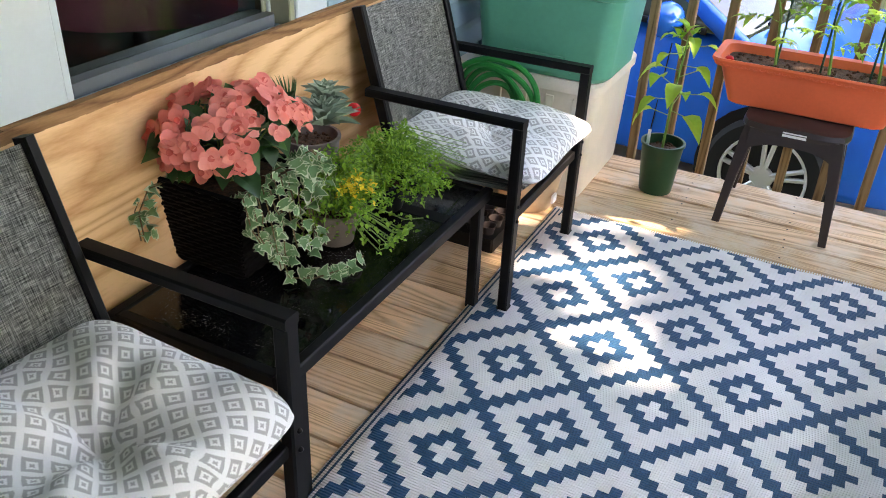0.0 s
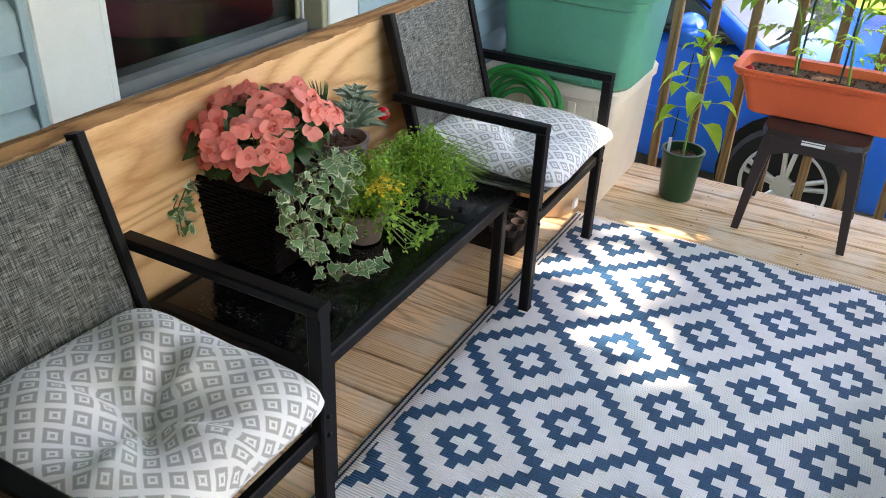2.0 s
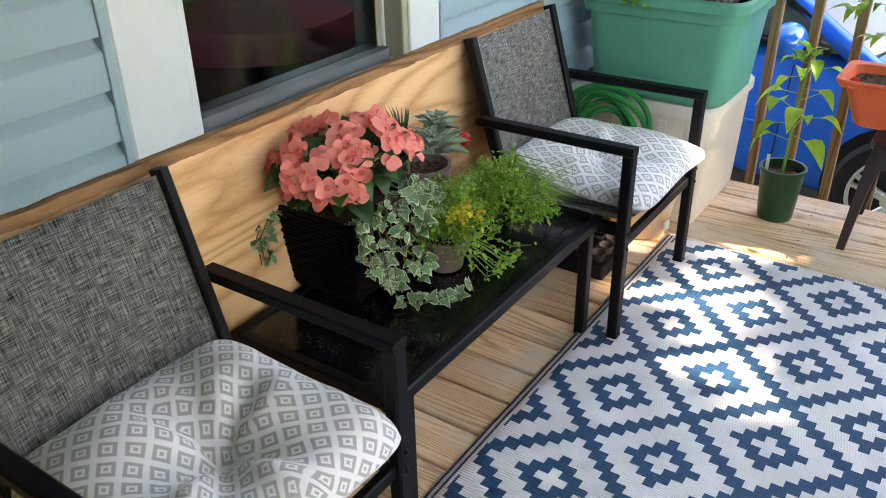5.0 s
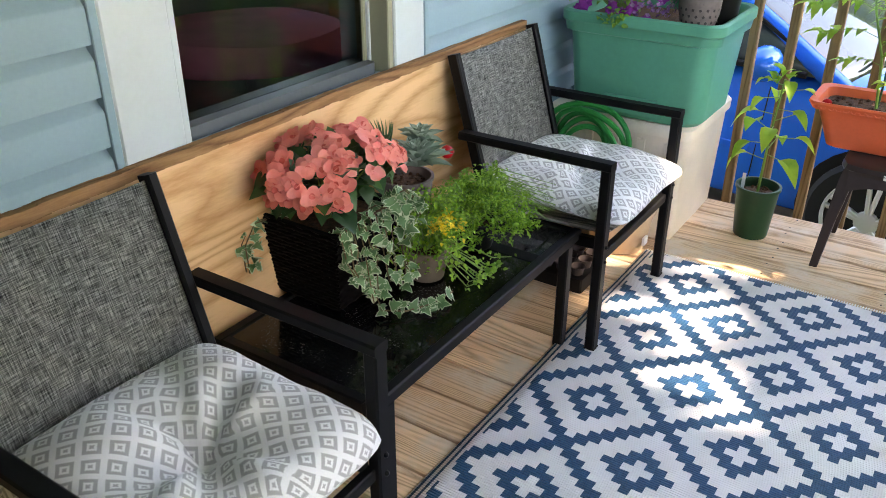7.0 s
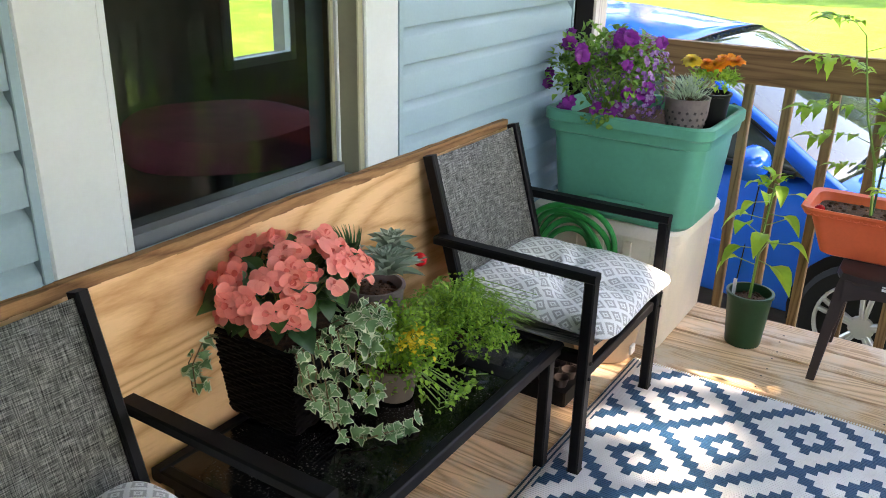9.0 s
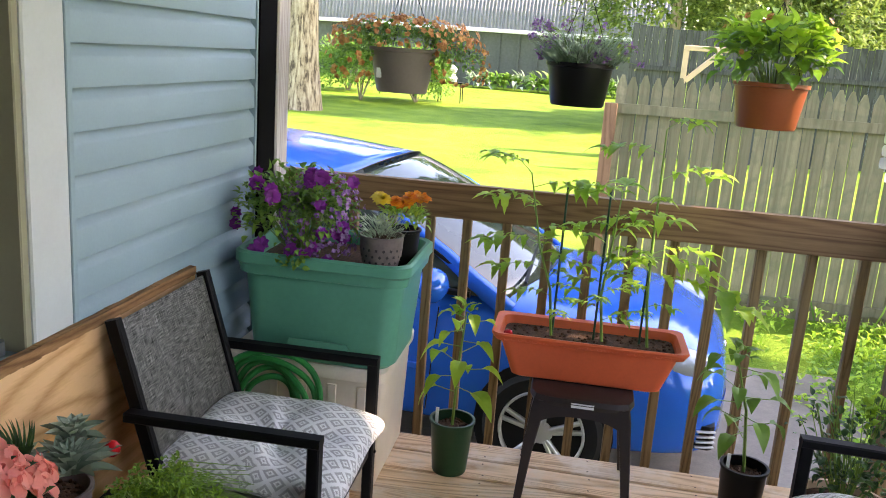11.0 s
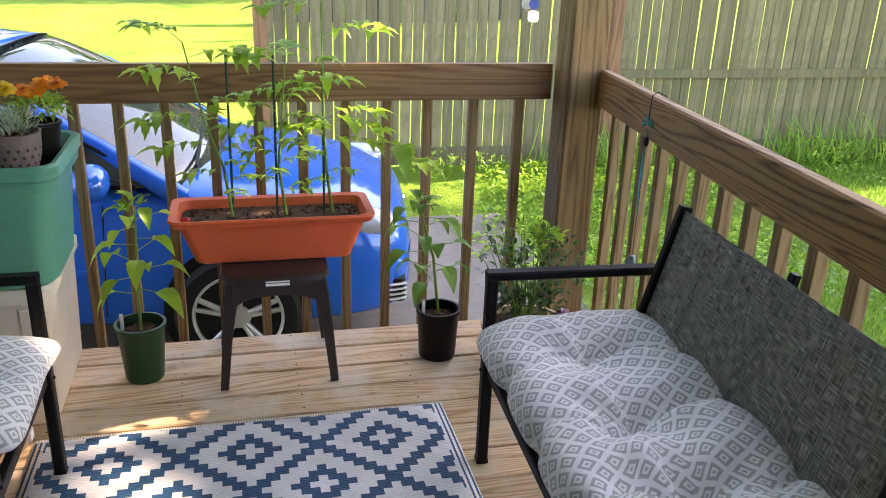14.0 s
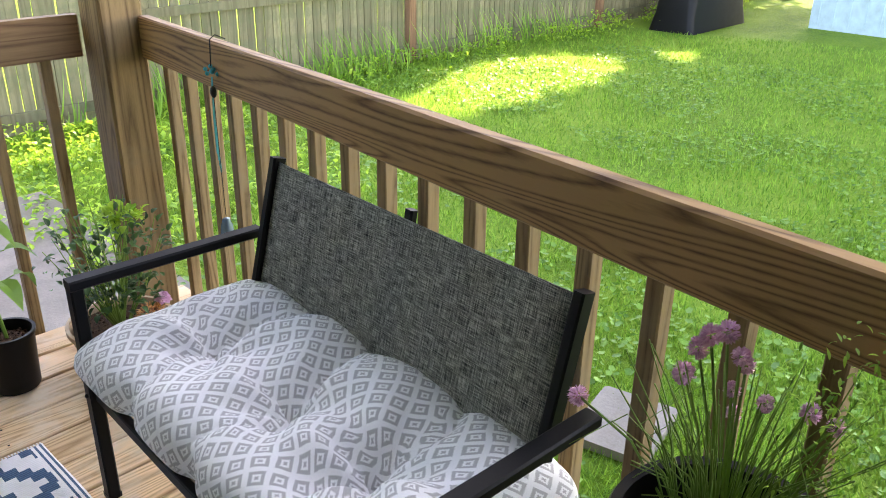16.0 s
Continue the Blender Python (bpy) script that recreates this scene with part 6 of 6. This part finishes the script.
for i, (x, y, a) in enumerate(((2.32, 1.95, 12), (2.15, 1.42, -8), (1.5, 2.3, 20))):
    g = Geo().box((-0.2, -0.16, 0), (0.2, 0.16, 0.04), 0.015)
    whole("paving_stone", g, CONCRETE, "pale worn concrete paving stone sunk in the grass", "paving stone", "stones beside the deck", m=pose(x, y, GZ + 0.012, 0, 0, a))

# ---- things at the end of the garden ----
gr = thing("covered_grill", "gas grill under a baggy black cover on the lawn", "grill", pose(11.65, 6.7, GZ))
rings = []
for z, a, b in ((0.0, 0.86, 0.36), (0.25, 0.80, 0.33), (0.6, 0.74, 0.30), (0.85, 0.72, 0.28), (1.0, 0.52, 0.27), (1.15, 0.46, 0.22), (1.2, 0.3, 0.12)):
    ring = rounded(a, b, z, 0.1, 5)
    rings.append([(x * (1 + 0.05 * noise.noise((x * 5, z * 1.5, y * 5))), y * (1 + 0.12 * noise.noise((x * 6, z * 2, 3.0))), z) for x, y, z in ring])
part("cover", Geo().loft(rings), BLACKP, gr)
shed = thing("garden_shed", "pale blue painted garden shed", "shed", pose(14.2, 4.5, GZ))
part("wall", Geo().box((-1.4, -1.6, 0), (1.4, 1.0, 2.1)), SHEDB, shed)
for k in range(12):
    part("groove_batten", Geo().box((-1.425, -1.55 + 0.22 * k, 0.05), (-1.402, -1.53 + 0.22 * k, 2.1)), SHEDB, shed)
part("roof", Geo().beam((-1.7, -0.3, 2.2), (1.7, -0.3, 2.2), 3.0, 0.12, 0.02), ROOF, shed)

barn = thing("barn", "long shed with a rounded corrugated metal roof and grey walls", "barn", pose(-5.0, 44, land(-5, 44) - 0.2))
part("wall", Geo().box((-11, 0, 0), (9, 8, 3.1)), SLATE, barn)
for k in range(20):
    part("wall_batten", Geo().box((-10.9 + k, -0.08, 0), (-10.8 + k, -0.003, 3.1)), SLATE, barn)
prof = [(0.5 + 4 - 4.6 * math.cos(a), 3.0 + 3.9 * math.sin(a)) for a in [math.pi * i / 2 / 12 for i in range(13)]]
g = Geo()
n = 221
for i in range(n):
    x = -11.3 + 20.6 * i / (n - 1)
    for j, (y, z) in enumerate(prof):
        g.v.append((x, y - 0.09 * (i % 2) * math.cos(j / 12 * 1.57), z + 0.09 * (i % 2)))
g.f = [(i * 13 + j, (i + 1) * 13 + j, (i + 1) * 13 + j + 1, i * 13 + j + 1) for i in range(n - 1) for j in range(12)]
part("corrugated_roof", g, CORRU, barn, "pale corrugated metal sheets", smooth=False)
part("eaves_strip", Geo().beam((-11.4, -0.25, 3.02), (9.4, -0.25, 3.02), 0.1, 0.2, 0.02), WHITEP, barn)

house = thing("garage", "cream-sided low building with a brown shingle roof", "building", pose(20.0, 41, land(18, 41) + 0.1))
part("wall", Geo().box((-4.2, 0, -0.7), (9, 7, 2.5)), CREAM, house)
for k in range(16):
    part("siding_board", Geo().box((-4.2, -0.03, 0.05 + 0.15 * k), (9.0, -0.004, 0.05 + 0.15 * k + 0.13)), CREAM, house)
g = Geo()
g.add([(-4.6, -0.5, 2.45), (9.4, -0.5, 2.45), (9.4, 3.5, 4.1), (-4.6, 3.5, 4.1), (-4.6, 7.5, 2.45), (9.4, 7.5, 2.45),
       (-4.6, -0.5, 2.6), (9.4, -0.5, 2.6), (9.4, 3.5, 4.25), (-4.6, 3.5, 4.25), (-4.6, 7.5, 2.6), (9.4, 7.5, 2.6)],
      [(0, 1, 2, 3), (3, 2, 5, 4), (7, 6, 9, 8), (8, 9, 10, 11), (0, 6, 7, 1), (4, 5, 11, 10), (0, 3, 9, 6), (3, 4, 10, 9), (1, 7, 8, 2), (2, 8, 11, 5)])
part("roof", g, ROOF, house, smooth=False)
part("gutter", Geo().beam((-4.6, -0.55, 2.5), (9.4, -0.55, 2.5), 0.12, 0.14, 0.02), WHITEP, house)
wdw = part("window", Geo().box((3.1, -0.08, 1.25), (4.0, -0.032, 2.0)), WHITEP, house)
part("pane", Geo().box((3.2, -0.09, 1.33), (3.5, -0.081, 1.92)), CARGLASS, wdw)
part("pane", Geo().box((3.6, -0.09, 1.33), (3.9, -0.081, 1.92)), CARGLASS, wdw)
gable = thing("small_house", "white gabled house end with a grey door", "house", pose(13.9, 46, land(13.9, 46) - 0.05))
g = Geo().add([(-2.2, 0, 0), (2.2, 0, 0), (2.2, 0, 2.6), (0, 0, 4.4), (-2.2, 0, 2.6), (-2.2, 6, 0), (2.2, 6, 0), (2.2, 6, 2.6), (0, 6, 4.4), (-2.2, 6, 2.6)],
              [(0, 1, 2, 3, 4), (9, 8, 7, 6, 5), (0, 5, 6, 1), (1, 6, 7, 2), (2, 7, 8, 3), (3, 8, 9, 4), (4, 9, 5, 0)])
part("wall", g, CREAM, gable, smooth=False)
for s in (-1, 1):
    part("roof_slope", Geo().beam((s * 1.25, -0.3, 3.47), (s * 1.25, 6.2, 3.47), 3.2, 0.12, 0.02, side=(1, 0, -s * 0.82)), ROOF, gable)
part("door", Geo().box((-0.6, -0.06, 0), (0.5, -0.003, 2.1)), SLATE, gable)
dark = make_car("dark_car", "dark car parked in front of the cream building", pose(15.75, 37, land(15.75, 37) + 0.01, 0, 0, 176), BLACKP)
arb = thing("arbor_frame", "pale timber frame with a diagonal brace", "arbor", pose(1.9, 17.5, land(1.9, 17.5) - 0.03))
for a, b in (((-0.25, 0, 0), (-0.25, 0, 2.48)), ((-0.3, 0, 2.53), (0.6, 0, 2.53)), ((-0.2, 0, 1.9), (0.4, 0, 2.48))):
    part("timber", Geo().beam(a, b, 0.12, 0.1, 0.01), TANPOT, arb)
barrel = thing("blue_barrel", "white and blue plastic containers by the far fence", "barrel", pose(6.6, 22, land(6.6, 22) - 0.03))
part("barrel_body", Geo().lathe([(0.14, 0), (0.16, 0.3), (0.16, 1.8), (0.13, 2.2)], 20), SHEDB, barrel)
part("tarpaulin", Geo().ball((0.3, 0, 1.9), 0.15, 10, 8, (1, 1, 1.1)), CARBLUE, barrel)
ft = thing("garden_stand", "small dark metal garden stand with a pale ornament", "garden stand", pose(-5.2, 31.5, land(-5.2, 31.5) - 0.02))
part("top", Geo().box((-0.45, -0.3, 0.72), (0.45, 0.3, 0.78), 0.02), WIRE, ft)
for sx in (-1, 1):
    for sy in (-1, 1):
        part("leg", Geo().tube([(sx * 0.42, sy * 0.27, 0), (sx * 0.4, sy * 0.25, 0.72)], 0.02, 6), WIRE, ft)
part("ornament", Geo().lathe([(0.18, 0.78), (0.22, 0.9), (0.12, 1.05), (0.2, 1.25), (0.05, 1.4)], 14), WHITEP, ft)

stockade = thing("stockade_fence", "tall dark grey board fence beyond the picket fence", "fence", kind="structure")
random.seed(77)
for k in range(44):
    x = 0.7 + 0.148 * k
    h = 2.35 + 0.12 * noise.noise((x * 0.8, 0.0, 3.0)) + random.uniform(-0.02, 0.02) - 0.05 * max(0, x - 3)
    part("board", Geo().box((x, 20.0 + random.uniform(0, 0.02), land(x, 20) - 0.05), (x + 0.138, 20.03, h)), DARKFENCE, stockade)
part("rail", Geo().box((0.7, 19.94, 1.4), (7.2, 19.995, 1.5)), DARKFENCE, stockade)

# ---- trees ----
def tree(name, label, at, height, r, crown_c, crown_r, n, leaf, mat, seed, limbs=9, gaps=()):
    random.seed(seed)
    t = thing(name, label, "tree", pose(*at))
    g = Geo()
    prof = []
    for i in range(9):
        f = i / 8
        prof.append((0.05 * noise.noise((f * 3, seed, 0.0)) * height * 0.1, 0.05 * noise.noise((f * 3, seed, 5.0)) * height * 0.1, height * f))
    g.tube(prof, [r * (1.35 if i == 0 else 1.05 - 0.75 * i / 8) for i in range(9)], 22)
    trunk = part("trunk", g, BARK, t)
    cc = Vector(crown_c)
    clumps = []
    for k in range(limbs * 3):
        d = rv().normalized()
        clumps.append(cc + Vector((d.x * crown_r[0], d.y * crown_r[1], d.z * crown_r[2])) * random.uniform(0.35, 0.95))
    for k in range(limbs):
        b = Vector(prof[random.randint(4, 7)])
        part("limb", Geo().tube([b, b.lerp(clumps[k], 0.5) + Vector((0, 0, 0.3)), clumps[k]], [r * 0.35, r * 0.2, r * 0.06], 7), BARK, t)
    q = Geo()
    per = n // len(clumps)
    for c in clumps:
        R = min(crown_r) * random.uniform(0.4, 0.6)
        for _ in range(per):
            d = rv().normalized() * R * random.random() ** 0.45
            s = random.uniform(0.6, 1.3) * leaf
            lp = c + Vector((d.x * 1.2, d.y * 1.2, d.z * 0.8))
            wp = lp + Vector(at)
            if any(((wp - o) - SUN_DIR * (wp - o).dot(SUN_DIR)).length < gr + 0.4 * leaf for o, gr in gaps):
                continue
            q.leaf(lp, rv() + Vector((0, 0, -0.2)), s, s * 0.62, (0, 0, 1), 0.3, 0.12)
    part("crown", q, mat, t)
    return t


# leaves left out along the sun's rays, to set sun spots on deck and lawn
SPOTS = [(Vector(p), r) for p, r in (((-0.40, 1.87, 0), 0.09), ((-0.70, 2.9, 0.3), 0.30), ((-0.45, 2.72, 0), 0.14),
                                     ((-0.70, 2.22, 0.45), 0.09), ((-0.1, 3.03, 0.75), 0.22), ((-0.55, 2.2, 0), 0.09), ((7.4, 6.2, GZ), 0.75), ((6.0, 6.05, GZ), 0.6), ((9.3, 5.8, GZ), 0.3), ((4.9, 5.9, GZ), 0.35))]
# two unseen trees, added and sized to shade the deck and side lawn
tree("shade_tree", "unseen tall leafy tree added to shade the deck", (9.6, -0.6, GZ), 7.5, 0.28, (0.3, 4.4, 8.6), (4.4, 4.8, 2.9), 24000, 0.40, L_TREE, 5, 18, SPOTS)
tree("shade_tree", "unseen tall leafy tree added to shade the side lawn", (18.5, 0.5, GZ), 11.0, 0.36, (1.5, 4.0, 11.5), (5.5, 7.5, 5.5), 34000, 0.5, L_TREE, 9, 24, SPOTS)
tree("old_tree", "old tree with thick pale furrowed bark at the lawn edge", (-8.55, 24.2, land(-8.55, 24.2) - 0.1), 12.0, 0.52, (0, 2, 14.0), (6, 6, 4), 5000, 0.6, L_TREE, 13)


def conifer(at, h, r, n, seed, label):
    random.seed(seed)
    t = thing("cedar_tree", label, "tree", pose(*at), "cedars behind the fence")
    part("trunk", Geo().tube([(0, 0, 0), (0.1, 0, h * 0.5), (0, 0, h)], [0.2, 0.14, 0.03], 10), BARK, t)
    q = Geo()
    for k in range(n):
        f = random.random() ** 0.8
        a = random.uniform(0, 6.283)
        R = r * (1.0 - 0.75 * f) * (0.75 + 0.35 * noise.noise((math.cos(a) * 2, math.sin(a) * 2, f * 6)))
        p = Vector((R * math.cos(a), R * math.sin(a), h * (0.12 + 0.88 * f))) * 1.0
        p.x, p.y = p.x * random.uniform(0.7, 1.05), p.y * random.uniform(0.7, 1.05)
        for _ in range(5):
            q.leaf(p + rv(0.2), Vector((math.cos(a), math.sin(a), 0.1)) + rv(0.8), random.uniform(0.14, 0.30), 0.11, (0, 0, 1), 0.2, 0.2)
    part("crown", q, L_CEDAR, t)


conifer((2.3, 28, land(2.3, 28) - 0.1), 17, 4.2, 7000, 3, "dense dark cedar behind the garden fence")
conifer((5.8, 29.5, land(5.8, 29.5) - 0.1), 17, 4.2, 7000, 4, "dense dark cedar behind the garden fence")
conifer((8.6, 32, land(8.6, 32) - 0.1), 11, 3.2, 4000, 6, "yellow-green cedar behind the garden fence")
conifer((11.6, 35, land(11.6, 35) - 0.1), 10, 2.6, 3400, 7, "tall cedar beyond the garden")
random.seed(81)
for x, y, rx, rz in ((-8.0, 29, 1.5, 1.6), (-6.2, 30, 1.4, 1.3), (-9.6, 33, 1.6, 1.5)):
    b = thing("garden_bush", "rounded dense green garden shrub", "bush", pose(x, y, land(x, y) - 0.05), "shrubs at the lawn end")
    part("branches", stems_to(Geo(), (0, 0, 0), (0, 0, rz * 0.6), (rx * 0.5, rx * 0.5, rz * 0.5), 10, 0.02), BARK, b)
    part("leaves", leaves_on(Geo(), 3200, (0, 0, rz * 0.62), (rx, rx, rz), 0.16, 0.10, 0.8, 0.1, 0.3, 0.3), L_MID, b)
for k in range(12):
    b = thing("hosta", "low broad-leaved hosta clump", "plant", pose(-5.6 + 0.75 * k + random.uniform(-0.2, 0.2), 41.5 + random.uniform(-0.6, 0.6), land(-3, 41.5) - 0.04), "hostas along the barn")
    part("leaves", leaves_on(Geo(), 60, (0, 0, 0.35), (0.7, 0.6, 0.4), 0.45, 0.25, 0.8, 0.2, 0.4, 0.3), L_MID if k % 3 else L_GREY, b)
random.seed(83)
g = Geo()
for k in range(15000):
    a = radians(random.uniform(20, 165))
    d = random.uniform(60, 85)
    h = (15 + 7 * noise.noise((a * 7, 0.0, 0.0))) * random.random() ** 0.8
    g.leaf((d * math.cos(a), d * math.sin(a), GZ + h), rv(), random.uniform(1.0, 2.4), 1.2, (0, 0, 1), 0.3, 0.15)
whole("far_woods", g, L_TREE, "distant line of green trees", "trees", kind="stuff")

# ---- boards of deck, siding and fence ----
random.seed(91)
floor = thing("floor", "weathered pine deck boards with dark gaps", "deck", kind="structure")
PITCH, GAP = 0.1435, 0.0085
y = 2.198 - 33 * PITCH
k = 0
while y < 3.15:
    y0, y1 = y + GAP / 2, y + PITCH - GAP / 2
    if y1 > 3.18:
        y0 += 0.004
    g = Geo()
    x1 = rail2_x(min(y1, 3.07)) + 0.10
    dz = random.uniform(-0.0015, 0.0008)
    g.beam((-1.30, (y0 + y1) / 2, -0.019 + dz), (x1, (y0 + y1) / 2, -0.019 + dz), y1 - y0, 0.036, 0.004)
    part("deck_board", g, DECK, floor)
    y += PITCH
    k += 1
nail = Geo().lathe([(0.0035, 0), (0.003, 0.0008), (0.0001, 0.001)], 8)
nail_me = to_mesh("nail_head", nail, WIRE)
y = 2.198 - 12 * PITCH
while y < 3.15:
    for x in (-1.18, -0.8, -0.42, -0.04, 0.34, 0.72):
        for e in (0.03, 0.113):
            o = new("nail_head", nail_me)
            o.matrix_basis = Matrix.Translation((x + random.uniform(-0.006, 0.006), y + e, 0.0))
            o.parent = floor
    y += PITCH

# siding: stepped courses, each sloping out to a shadowed butt
CO = 0.0965


def course(y0, y1, z):
    """Dutch-lap course: flat face, then a cove that leans back under the next butt."""
    g = Geo()
    sec = [(WX - 0.0135, z + 0.004), (WX + 0.0085, z + 0.004), (WX + 0.009, z - 0.005), (WX + 0.0135, z - 0.005), (WX + 0.0125, z + CO * 0.62), (WX + 0.009, z + CO * 0.68), (WX - 0.004, z + CO * 0.84), (WX - 0.0105, z + CO + 0.003), (WX - 0.0135, z + CO + 0.003)]
    g.loft([[(a, y0, b) for a, b in sec], [(a, y1, b) for a, b in sec]])
    return g


for k in range(20):
    z = 0.760 + CO * k - CO
    if z > 2.45:
        break
    part("siding_course", course(1.876, 2.932, z), SIDING, wall)
    part("siding_course", course(-3.1, 0.855, z), SIDING, wall)
for k in range(8):
    part("siding_course", course(2.45, 2.932, 0.760 - CO * (k + 2)), SIDING, wall)
for y0, y1, z0 in ((1.8745, 1.893, 0.806), (2.921, 2.9345, GZ + 0.02), (0.838, 0.8575, 0.806)):
    part("end_channel", Geo().box((WX - 0.01, y0, z0), (WX + 0.0185, y1, 2.5), 0.002), SIDING, wall)
for z in (2.11, 2.21, 2.31, 2.41):
    part("siding_course", course(0.86, 1.87, z), SIDING, wall)

# fence pickets with pointed tops
def picket(w, h):
    g = Geo()
    o = [(-w / 2, 0), (w / 2, 0), (w / 2, h - 0.09), (w * 0.36, h - 0.055), (0.012, h), (-0.012, h), (-w * 0.36, h - 0.055), (-w / 2, h - 0.09)]
    return g.loft([[(a, -0.009, b) for a, b in o], [(a, 0.009, b) for a, b in o]])


pk = [to_mesh("picket", picket(w, 2.0), FENCEW, False) for w in (0.088, 0.090, 0.086)]
x = 0.10
while x < 17.5:
    o = new("picket", random.choice(pk))
    o.matrix_basis = Matrix.Translation((x, FY + random.uniform(-0.002, 0.002), GZ + random.uniform(-0.015, 0.015))) @ Matrix.Rotation(radians(random.uniform(-0.4, 0.4)), 4, "Y")
    o.parent = fence
    x += 0.0985 + random.uniform(-0.002, 0.004)
